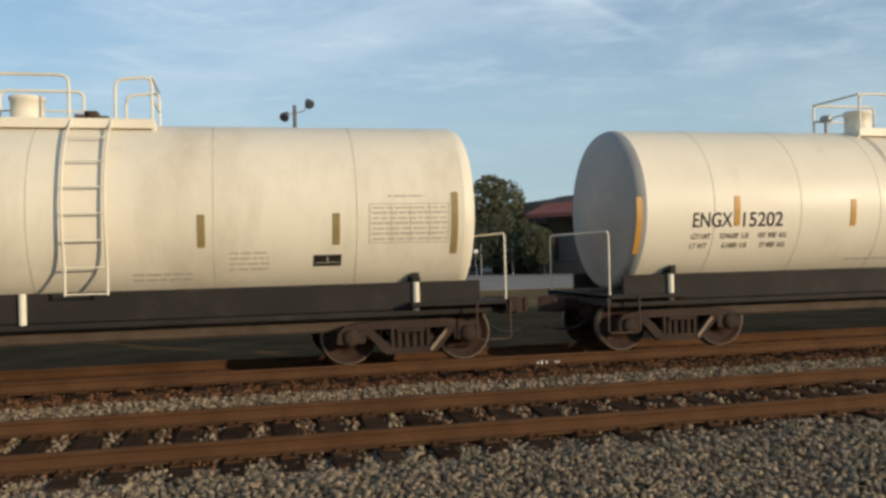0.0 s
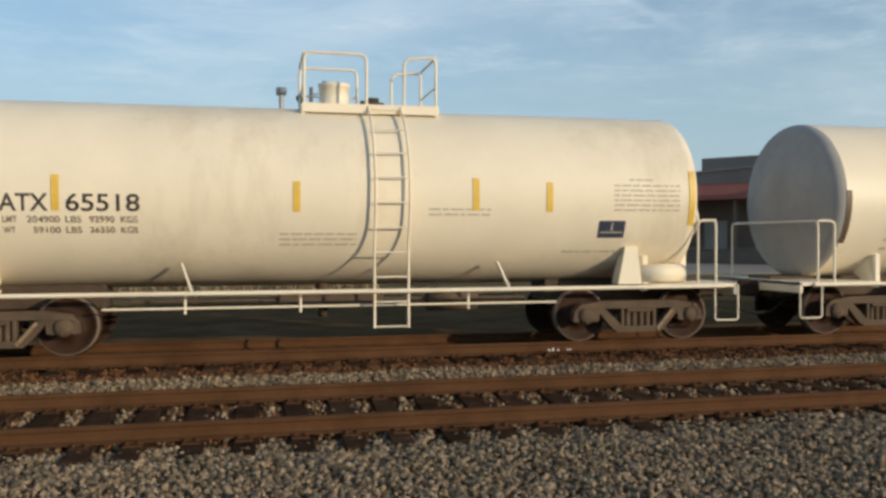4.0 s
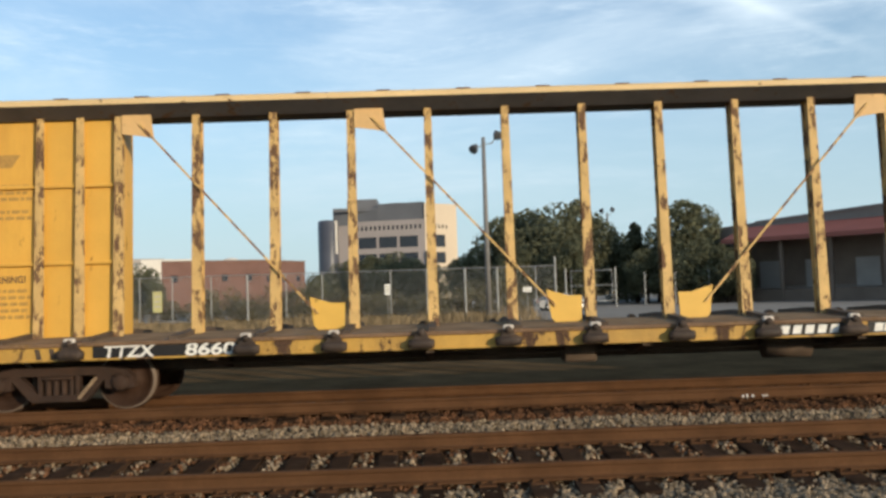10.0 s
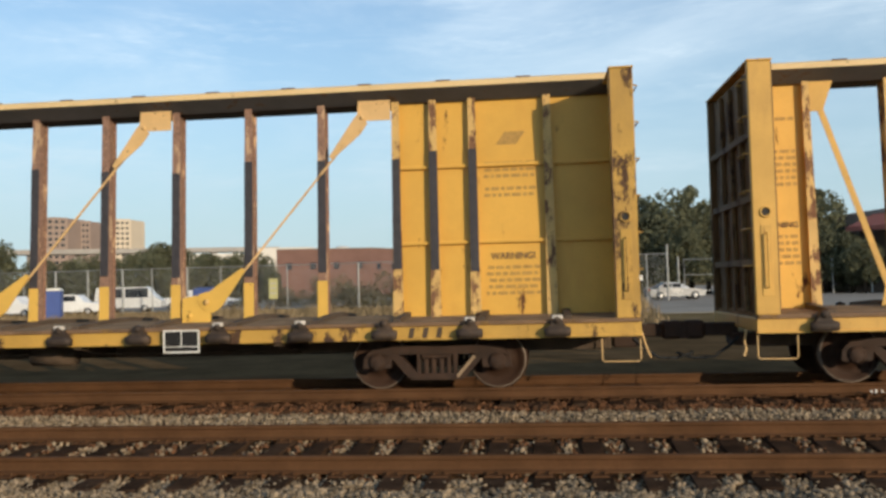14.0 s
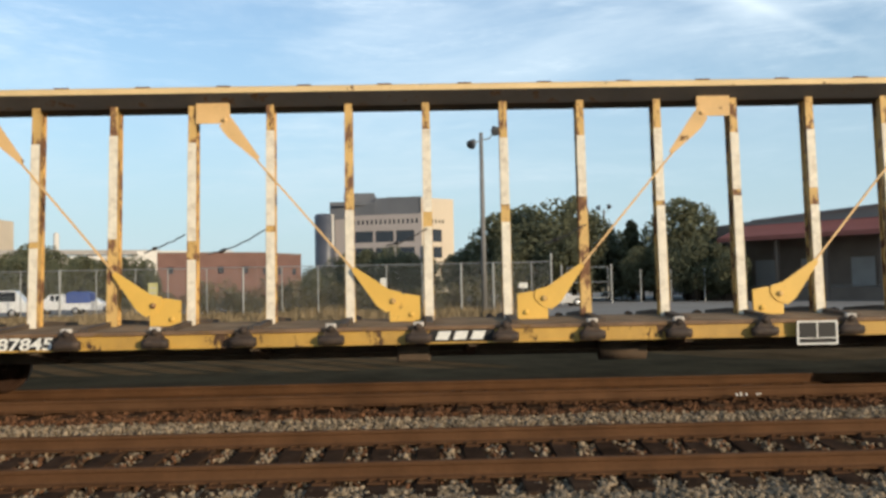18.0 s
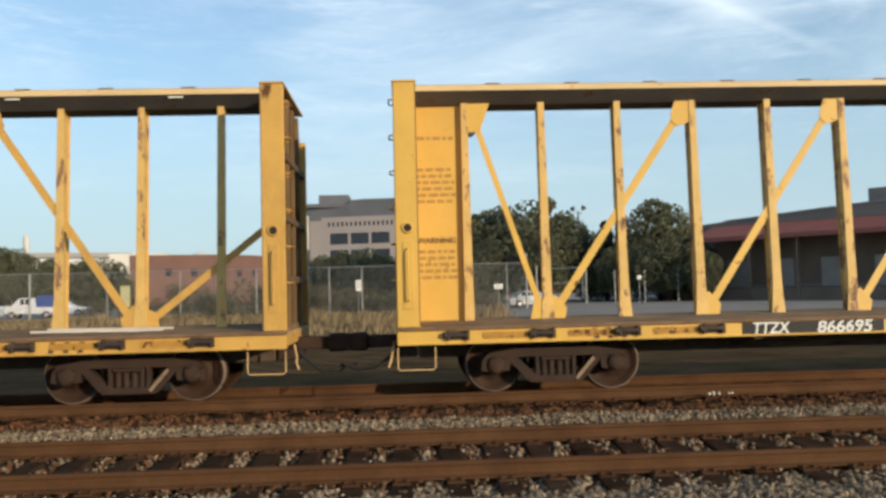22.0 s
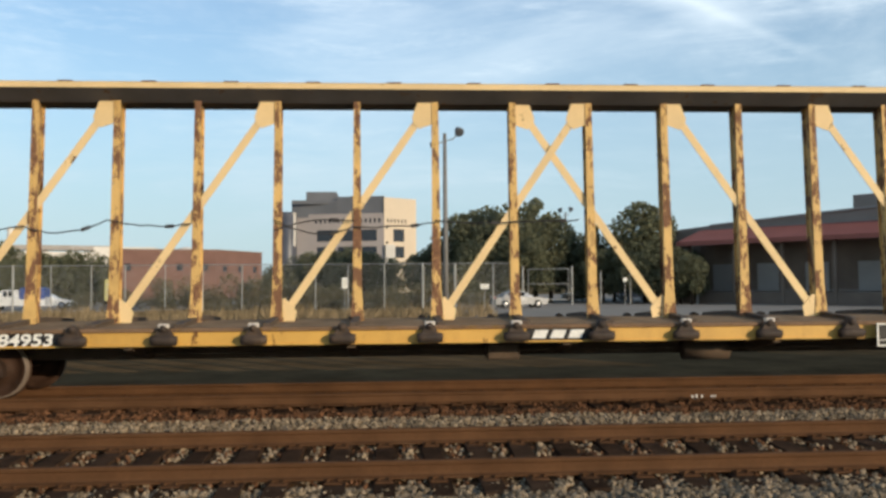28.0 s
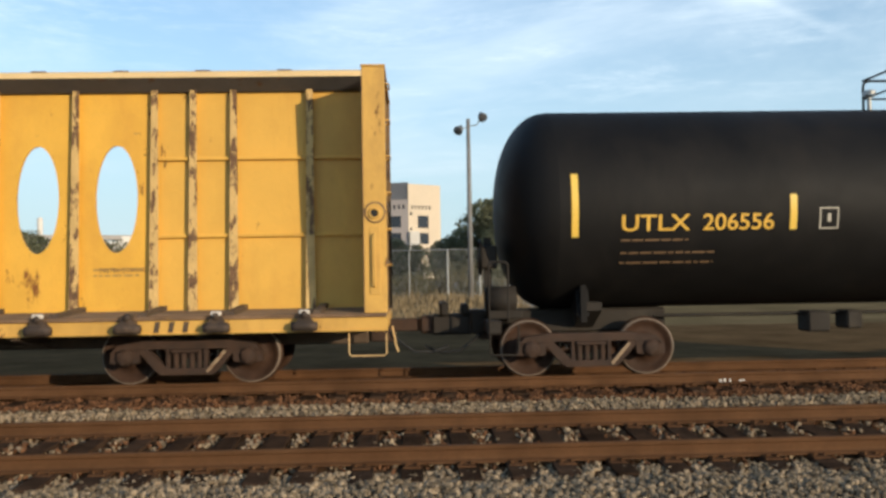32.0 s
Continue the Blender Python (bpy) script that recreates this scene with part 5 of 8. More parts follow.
def centrebeam_oval(k, texts, label, sign, placard):
    """A centre-beam flat car whose beam is a wall of sheets with elliptical openings."""
    place = 47.94 + 24.4156 * k
    car = new_car("centerbeam_flatcar", place, label, "railcar", "yellow flat cars of the train")
    flatcar_body(car, place, "yellow", 8.5, clear=[(a, b) for _, a, b in texts] + [sign, placard], slots=False)
    y = -HALF_W - 0.004
    for x0, x1 in ((1.70, sign[0] - 0.09), (sign[1] + 0.11, 5.38), (-5.63, -5.35)):
        part("blacked_sill", Geo().box(x0, x1, y - 0.002, y + 0.002, 0.80, 0.962, 0.001), "dark_board", car)
    posts = [0.605, 1.815, 3.03, 4.24, 5.45, 6.65, 7.85, 8.44, 9.06, 10.23]
    for x in posts:
        for s in (-1, 1):
            stake(car, s * x, "worn_stake", w=0.055)
    line = [-p for p in posts[::-1]] + posts
    for a, b in zip(line, line[1:]):
        if max(abs(a), abs(b)) < 8.0:
            p = part("oval_panel", oval_sheet(a, b, 2.79, 0.32, 0.83).lean(), "oval_panel", car)
            t = Geo()
            rnd = random.Random(int(a * 10))
            if rnd.random() < 0.45:
                warning_bars(t, a + 0.2, b - 0.2, 1.72, rnd.choice((1, 2, 4)), -TRUSS + BACK - 0.004, h=0.035, gap=0.09, seed=int(a * 7))
            for q in range(rnd.randrange(1, 4)):
                cx = rnd.uniform(a + 0.15, b - 0.15)
                t.box(cx, cx + rnd.uniform(.05, .12), -TRUSS + BACK - 0.004, -TRUSS + BACK - 0.001, 3.72 + rnd.uniform(-.04, .08), 3.75 + rnd.uniform(0, .09), 0.001)
            if t.v:
                tagged(part("stencilling", t.lean(), "letter_worn", p), kind="stuff")
    for s in (-1, 1):
        pp = [7.85, 8.44, 9.06, 10.23, 11.28]
        for a, b in zip(pp, pp[1:]):
            a, b = sorted((s * a, s * b))
            centre_panel(car, a, b)
    g = Geo().tube([(3.86, -0.4, 4.69), (3.80, -0.4, 4.91), (4.05, -0.4, 4.73), (4.42, -0.4, 4.69)], 0.014, 6)
    part("bent_strap", g, "rust", car)
    part("boss", Geo().lathe([(0.0, 0.09), (-0.035, 0.085), (-0.05, 0.05), (-0.05, 0.0)], "y", (-11.27, -HALF_W + 0.018, 2.46), 20), "yellow_stake", car)
    q = Geo()
    for a, b, c, d in ((-11.40, -11.14, 3.30, 3.315), (-11.40, -11.14, 3.03, 3.045), (-11.40, -11.385, 3.045, 3.30), (-11.155, -11.14, 3.045, 3.30)):
        q.box(a, b, -HALF_W + 0.014, -HALF_W + 0.019, c, d, 0.001)
    part("plate_frame", q, "letter_brown", car)
    lettering("INSTRUCTIONS", 0.1, "letter_brown", car, 7.0, -TRUSS + BACK - 0.008 + lean_at(1.66), 1.66, width=0.70)
    part("ring_mark", Geo().lathe([(-0.003, 0.13), (-0.003, 0.155), (0.0, 0.155), (0.0, 0.13), (-0.003, 0.13)], "y", (11.27, -HALF_W + 0.018, 2.45), 28), "letter_brown", car)
    sill_marks(car, texts, sign, placard)
    return car


TANK_R, TANK_Z = 1.36, 2.30


def head_profile(r, depth):
    """One dished tank head, from its middle out to the rim: a shallow dome and a tight knuckle."""
    if depth > 0.5:
        return [(depth * (1 - math.cos(math.pi / 2 * i / 10)), r * math.sin(math.pi / 2 * i / 10) ** 0.85) for i in range(11)]
    k = 0.19
    flat = depth - k
    prof = [(flat * (i / 6) ** 2, (r - k * 0.8) * i / 6) for i in range(7)]
    return prof + [(flat + k * (1 - math.cos(math.pi / 2 * i / 6)), r - k * 0.8 + k * 0.8 * math.sin(math.pi / 2 * i / 6)) for i in range(1, 7)]


def tank_shell(half, depth, r, cz, n=64):
    """The barrel of a tank between its heads."""
    return Geo().lathe([(-half + depth, r), (half - depth, r)], "x", (0, 0, cz), n)


def tank_head(half, depth, r, cz, s, n=64):
    prof = [(s * (half - x), q) for x, q in head_profile(r, depth)]
    return Geo().lathe(prof if s < 0 else prof[::-1], "x", (0, 0, cz), n)


def ladder(g, x0, x1, pts, rungs, r=0.02):
    """A ladder whose two rails run through the (y, z) points, with rungs at the heights given."""
    for x in (x0, x1):
        g.tube([(x, y, z) for y, z in pts], r, 6)

    def y_at(z):
        for (ya, za), (yb, zb) in zip(pts, pts[1:]):
            if min(za, zb) <= z <= max(za, zb):
                return ya + (yb - ya) * (z - za) / (zb - za + 1e-9)
        return pts[-1][0]
    for z in rungs:
        g.tube([(x0, y_at(z), z), (x1, y_at(z), z)], 0.013, 6)


def arc_pts(r, cz, a0, a1, n=10):
    return [(-r * math.cos(radians(a0 + (a1 - a0) * i / n)), cz + r * math.sin(radians(a0 + (a1 - a0) * i / n))) for i in range(n + 1)]


def bent(pts, r=0.12, n=4):
    """Rounds the corners of a line of points."""
    pts = [Vector(p) for p in pts]
    out = [pts[0]]
    for a, b, c in zip(pts, pts[1:], pts[2:]):
        u, w = (a - b).normalized(), (c - b).normalized()
        k = min(r, (a - b).length / 2, (c - b).length / 2)
        p, q = b + u * k, b + w * k
        out += [p.lerp(b, i / n).lerp(b.lerp(q, i / n), i / n) for i in range(n + 1)]
    return [tuple(p) for p in out + [pts[-1]]]


def tank_top(car, r, cz, x0, x1, lad, mat="tank", tall=0.63):
    """Manway platform on a tank: deck, railings, valve housing and valves."""
    top = cz + r
    g = Geo().box(x0, x1, -0.62, 0.62, top - 0.06, top - 0.01, 0.008)
    g.box(x0, x1, -0.66, -0.62, top - 0.12, top + 0.02, 0.006)
    g.box(x0, x0 + 0.06, -0.62, -0.4, top - 0.40, top - 0.06, 0.006).box(x1 - 0.06, x1, -0.62, -0.4, top - 0.40, top - 0.06, 0.006)
    part("platform", g, mat, car)
    h = top + tall
    for y in (-0.62, 0.62):
        part("railing", Geo().tube(bent([(x0 + 0.04, y, top), (x0 + 0.04, y, h), (lad[0] - 0.02, y, h), (lad[0] - 0.02, y, top)]), 0.022, 8), mat, car)
        part("railing", Geo().tube(bent([(lad[1] + 0.06, y, top), (lad[1] + 0.06, y, h - 0.05), (x1 - 0.04, y, h), (x1 - 0.04, y, top)]), 0.022, 8), mat, car)
    for x in (x0 + 0.04, x1 - 0.04):
        part("cross_rail", Geo().tube([(x, -0.62, h), (x, 0.62, h)], 0.02, 8), mat, car)
        part("cross_rail", Geo().tube([(x, -0.62, top + 0.32), (x, 0.62, top + 0.32)], 0.016, 8), mat, car)
    part("mid_rail", Geo().tube([(x0 + 0.04, 0.62, top + 0.32), (lad[0] - 0.02, 0.62, top + 0.32)], 0.016, 8), mat, car)
    xm = x0 + 0.55
    g = Geo().lathe([(top - 0.1, 0.0), (top - 0.1, 0.25), (top + 0.02, 0.27), (top + 0.04, 0.235), (top + 0.36, 0.235), (top + 0.37, 0.255), (top + 0.42, 0.25), (top + 0.43, 0.235), (top + 0.43, 0)], "z", (xm, 0.05, 0), 24)
    part("valve_housing", g, mat, car)
    g = Geo().lathe([(top - 0.05, 0.30), (top + 0.06, 0.30), (top + 0.09, 0.22), (top + 0.14, 0.08), (top + 0.14, 0)], "z", (x1 - 0.95, 0.0, 0), 20)
    g.tube([(x1 - 1.15, -0.2, top + 0.12), (x1 - 0.75, 0.2, top + 0.16)], 0.03, 6)
    g.box(x1 - 1.05, x1 - 0.85, -0.10, 0.10, top + 0.10, top + 0.22, 0.02)
    part("manway", g, "underframe", car)
    g = Geo().tube([(x0 - 0.28, -0.15, top - 0.1), (x0 - 0.28, -0.15, top + 0.24)], 0.035, 8)
    g.box(x0 - 0.36, x0 - 0.20, -0.23, -0.07, top + 0.20, top + 0.31, 0.02)
    part("relief_valve", g, "galv", car)


def tank_marks(car, r, cz, mark, number, x, mat, strips, strip_mat, plates, seed=0, two=True, lz=-0.34, lines=()):
    if mark:
        tank_lettering(mark, 0.33, mat, car, x[0], cz + lz, r, cz, x[1] - x[0], bold=0.004)
        tank_lettering(number, 0.33, mat, car, x[2], cz + lz, r, cz, x[3] - x[2], bold=0.004)
    g = Geo()
    rnd = random.Random(seed)
    for dz, words in lines:
        for word, x0, x1 in words:
            if word:
                tank_lettering(word, 0.125, "letter_stencil", car, x0, cz + lz + dz, r, cz, x1 - x0, bold=0.002)
            else:
                tank_patch(g, x0, x1, cz + lz + dz + 0.01, cz + lz + dz + 0.065, r, cz)
    for z in ((cz + lz - 0.17, cz + lz - 0.32) if two and not lines else ()):
        q = x[0]
        while q < x[3]:
            w = rnd.uniform(0.08, 0.26)
            tank_patch(g, q, min(q + w, x[3] + 0.05), z - 0.022, z + 0.022, r, cz)
            q += w + 0.05
    for a, b, z0, rows in plates:
        for k in range(rows):
            q = a
            while q < b:
                w = rnd.uniform(0.06, 0.22)
                tank_patch(g, q, min(q + w, b), z0 - k * 0.075 - 0.026, z0 - k * 0.075, r, cz)
                q += w + 0.03
    if g.v:
        tagged(part("stencilling", g, "letter_tank" if mat == "letter_dark" else "letter_brown", car), kind="stuff")
    for a, z0, z1 in strips:
        part("reflector_strip", tank_patch(Geo(), a - 0.05, a + 0.05, z0, z1, r, cz, 0.008), strip_mat, car)


def tank_saddles(car, half, xs, mat="tank"):
    for x in xs:
        g = Geo()
        g.prism([(-0.95, 1.28), (-0.78, 1.38), (-0.55, 1.05), (-0.80, 0.90), (-1.02, 0.90)], x - 0.09, x + 0.09, "x")
        g.box(x - 0.05, x + 0.05, -1.06, -0.98, 0.80, 1.36, 0.01)
        part("saddle_bracket", g, mat, car)


def black_tank_end(car, e, s):
    """The open end of a stub-sill tank car: sill, draft gear, hand brake, grab irons, no platform."""
    def span(a, b):
        return tuple(sorted((e - s * a, e - s * b)))
    part("stub_sill", Geo().box(*span(-0.15, 2.9), -0.34, 0.34, 0.62, 0.98, 0.03), "tank_grime", car)
    part("end_sill", Geo().box(*span(0.05, 0.25), -1.15, 1.15, 0.66, 0.86, 0.02), "tank_grime", car)
    part("bolster", Geo().prism([(-1.05, 0.98), (-0.4, 0.70), (0.4, 0.70), (1.05, 0.98), (1.05, 1.10), (-1.05, 1.10)], *span(1.45, 1.75), "x"), "tank_grime", car)
    part("draft_gear", Geo().box(*span(-0.75, -0.1), -0.22, 0.22, 0.60, 0.92, 0.04).box(*span(-0.62, -0.48), -0.30, 0.30, 0.90, 1.12, 0.03).box(*span(-0.28, -0.16), -0.26, 0.26, 0.90, 1.08, 0.03), "tank_grime", car)
    g = Geo().lathe([(0.0, 0.0), (0.0, 0.20), (0.42, 0.20), (0.46, 0.0)], "x", (e - s * 0.30 - 0.2, -0.62, 1.16), 14)
    g.box(*span(0.12, 0.62), -0.72, -0.5, 0.86, 1.0, 0.02)
    part("air_tank", g, "tank_grime", car)
    part("brake_stand", Geo().beam((e - s * 0.12, -0.45, 0.95), (e - s * 0.12, -0.45, 2.10), 0.11, 0.14).box(*span(-0.02, 0.26), -0.62, -0.28, 1.62, 1.98, 0.03), "tank_grime", car)
    w = part("brake_wheel", Geo().lathe([(0.0, 0.25), (0.025, 0.28), (0.05, 0.25), (0.025, 0.22), (0.0, 0.25)], "x", (e + s * 0.02, -0.45, 1.80), 24), "black", car)
    part("brake_spoke", Geo().tube([(e + s * 0.03, -0.70, 1.80), (e + s * 0.03, -0.20, 1.80)], 0.015, 6), "black", w)
    part("grab_iron", Geo().tube(bent([(e - s * 0.08, -1.12, 0.86), (e - s * 0.08, -1.12, 1.72), (e - s * 0.36, -1.12, 1.72), (e - s * 0.36, -1.12, 0.86)], 0.08), 0.016, 6), "tank_grime", car)
    g = Geo()
    stirrup(g, *span(0.08, 0.5), -1.14, 0.36, 0.8, 0.014)
    part("stirrup_step", g, "tank_grime", car)
    coupler(car, e - s * 0.1, s)


def tank_ends(car, half, style, mat):
    """End platform, end railing, step and coupler at both ends."""
    for s in (-1, 1):
        clean = style == "clean"
        e = s * (half + (0.45 if clean else 0.28))
        er = e - s * (0.31 if clean else 0)
        step = 0.40 if clean else 0.52
        if style == "black":
            black_tank_end(car, e, s)
            continue
        g = Geo().box(min(e, e - s * 1.5), max(e, e - s * 1.5), -1.32, 1.32, 0.86, 0.92, 0.01)
        g.box(min(e, e - s * 0.06), max(e, e - s * 0.06), -1.32, 1.32, 0.74, 0.93, 0.01)
        part("end_platform", g, "tank_grime" if style == "grimy" else mat, car)
        g = Geo().tube(bent([(er - s * 0.05, -1.28, 0.90), (er - s * 0.05, -1.28, 1.92), (er - s * 0.05, 1.28, 1.92), (er - s * 0.05, 1.28, 0.90)], 0.1), 0.02 if style == "clean" else 0.015, 8)
        if style == "clean":
            g.tube(bent([(er - s * 0.05, -1.28, 1.92), (er - s * 0.36, -1.28, 1.92), (er - s * 0.36, -1.28, 0.90)], 0.1), 0.02, 8)
        part("end_railing", g, mat, car)
        g = Geo()
        stirrup(g, min(e, e - s * step), max(e, e - s * step), -1.33, 0.34, 0.9, 0.014)
        part("stirrup_step", g, mat if style == "clean" else "underframe", car)
        coupler(car, e - s * (0.56 if clean else 0.3), s)
        if style == "clean" and s > 0:
            w = part("brake_wheel", Geo().lathe([(0.0, 0.25), (0.025, 0.28), (0.05, 0.25), (0.025, 0.22), (0.0, 0.25)], "x", (er - 0.12, -0.55, 1.95), 24), "white", car)
            part("brake_spoke", Geo().tube([(er - 0.1, -0.80, 1.95), (er - 0.1, -0.30, 1.95)], 0.015, 6), "white", w)
            part("brake_spoke", Geo().tube([(er - 0.1, -0.55, 1.70), (er - 0.1, -0.55, 2.20)], 0.015, 6), "white", w)
            part("brake_housing", Geo().box(er - 0.38, er - 0.13, -0.70, -0.40, 1.70, 2.15, 0.03), "tank", car)
            part("brake_stand", Geo().box(er - 0.30, er - 0.20, -0.60, -0.50, 0.92, 1.70, 0.01), "tank", car)
        g = Geo().box(min(e - s * 0.1, e - s * 2.9), max(e - s * 0.1, e - s * 2.9), -0.34, 0.34, 0.62, 0.98, 0.02)
        part("stub_sill", g, "underframe", car)


def tank_car(place, half, mark, number, xs, style, label, truck_x, strips, strip_mat="reflector_orange", plates=(), lad=(0.0, 0.5), plat=(-1.15, 1.3),
             r=TANK_R, cz=TANK_Z, mat="tank", letter="letter_dark", seams=(), truck_mat="rust", seed=0, lz=-0.34, tall=0.63, lines=(), heads=None):
    car = new_car("tank_car", place, label, "tank car", "tank cars of the train")
    depth = 0.80 if mat == "black" else 0.40
    part("tank", tank_shell(half, depth, r, cz), mat, car)
    # a head may get a greyer colour with its shade painted in
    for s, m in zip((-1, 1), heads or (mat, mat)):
        part("tank_head", tank_head(half, depth, r, cz, s), m, car, "tank head coloured grey for grime and shade" if m == "head_shade_grime" else "")
    for x in seams:
        g = Geo().lathe([(x - 0.012, r - 0.002), (x - 0.006, r + 0.004), (x + 0.006, r + 0.004), (x + 0.012, r - 0.002)], "x", (0, 0, cz), 64)
        part("weld_seam", g, "tank_seam" if mat != "black" else "black", car)
    if style == "grimy":
        for s in (-1, 1):
            y0, y1 = sorted((s * 0.98, s * 1.04))
            part("skirt", Geo().box(-half + 0.1, half - 0.1, y0, y1, 0.803, 1.22, 0.02), "tank_grime", car)
            y0, y1 = sorted((s * 0.96, s * 1.12))
            part("sill_flange", Geo().box(-half - 0.2, half + 0.2, y0, y1, 0.72, 0.80, 0.012), "tank_grime", car)
        g = Geo().box(-half + 1.0, half - 1.0, -0.85, 0.85, 0.50, 1.0, 0.03)
        part("underframe", g, "underframe", car)
    elif style == "clean":
        for s in (-1, 1):
            g = Geo().tube([(-half - 0.2, s * 1.34, 0.88), (half + 0.2, s * 1.34, 0.88)], 0.032, 8)
            part("side_rail", g, mat, car)
            g = Geo().tube([(-truck_x + 1.4, s * 1.1, 0.66), (truck_x - 1.4, s * 1.1, 0.66)], 0.018, 6)
            for x in (-2.2, -0.6, 1.9):
                g.tube([(x, s * 1.1, 0.90), (x, s * 1.1, 0.58)], 0.02, 6)
            part("lower_rail", g, mat, car)
            for x in (-2.1, 2.5):
                part("rail_bracket", Geo().beam((x, s * 1.22, 0.90), (x - 0.14, s * 1.06, 1.28), 0.07, 0.03, (1, 0, 0)), mat, car)
        g = Geo().box(-0.9, 0.7, -0.55, -0.25, 0.60, 0.80, 0.03)
        g.lathe([(-0.4, 0.0), (-0.4, 0.17), (0.4, 0.17), (0.4, 0)], "x", (1.8, -0.4, 0.68), 16)
        g.tube([(-3.0, -0.45, 0.72), (3.0, -0.45, 0.70)], 0.03, 6)
        g.lathe([(0.42, 0.0), (0.42, 0.07), (0.95, 0.10), (0.95, 0)], "z", (-0.2, -0.1, 0), 12)
        part("outlet_gear", g, "rust_grey", car)
    else:
        part("brake_pipe", Geo().tube([(-half + 2.4, -0.5, 0.86), (half - 2.4, -0.5, 0.86)], 0.03, 6), "tank_grime", car)
        g = Geo().box(-1.9, -1.55, -0.75, -0.35, 0.58, 0.90, 0.03).box(-1.3, -1.05, -0.75, -0.35, 0.62, 0.90, 0.03)
        part("brake_valve", g, "tank_grime", car)
        part("outlet_valve", Geo().lathe([(0.45, 0.0), (0.45, 0.10), (0.70, 0.14), (1.02, 0.22), (1.02, 0.0)], "z", (0.4, 0, 0), 16), "tank_grime", car)
    tank_saddles(car, half, (-truck_x - 0.1, truck_x + 0.1), mat if style != "grimy" else "tank_grime")
    if style == "grimy":
        for x in (-truck_x - 0.15, -0.22, truck_x + 0.1):
            part("pipe_post", Geo().tube([(x, -1.06, 0.80), (x, -1.06, 1.22)], 0.05, 8), "tank", car)
    tank_top(car, r, cz, plat[0], plat[1], lad, mat, tall)
    g = Geo()
    pts = [(-0.62, cz + r + 0.03)] + arc_pts(r + 0.10, cz, 62, -18, 12)
    bottom = 0.34 if style == "clean" else 1.18
    if style == "clean":
        pts += [(-1.30, 1.5), (-1.30, bottom)]
    else:
        pts += [(-1.30, 1.55), (-1.30, bottom)]
    n = int((cz + r - bottom) / 0.36)
    ladder(g, lad[0], lad[1], pts, [bottom + 0.02 + 0.36 * i for i in range(n + 1)])
    part("ladder", g, mat, car)
    tank_marks(car, r, cz, mark, number, xs, letter, strips, strip_mat, plates, seed, lz=lz, lines=lines)
    tank_ends(car, half, style, mat if style != "grimy" else "tank")
    for s in (-1, 1):
        truck(car, place, s * truck_x, truck_mat)
    return car


def consolidated_box(car, r, cz, boxes, mat="sticker_blue"):
    """Small dark placards on a tank, each split by a pale bar."""
    for x0, x1, z0, z1 in boxes:
        p = part("placard", tank_patch(Geo(), x0, x1, z0, z1, r, cz, 0.007), mat, car)
        part("placard_line", tank_patch(Geo(), (x0 + x1) / 2 - 0.012, (x0 + x1) / 2 + 0.012, z0 + (z1 - z0) * 0.40, z1 - 0.03, r, cz, 0.010), "letter_grey", p)
        part("placard_line", tank_patch(Geo(), x0 + 0.03, x1 - 0.03, z0 + (z1 - z0) * 0.28, z0 + (z1 - z0) * 0.36, r, cz, 0.010), "letter_grey", p)


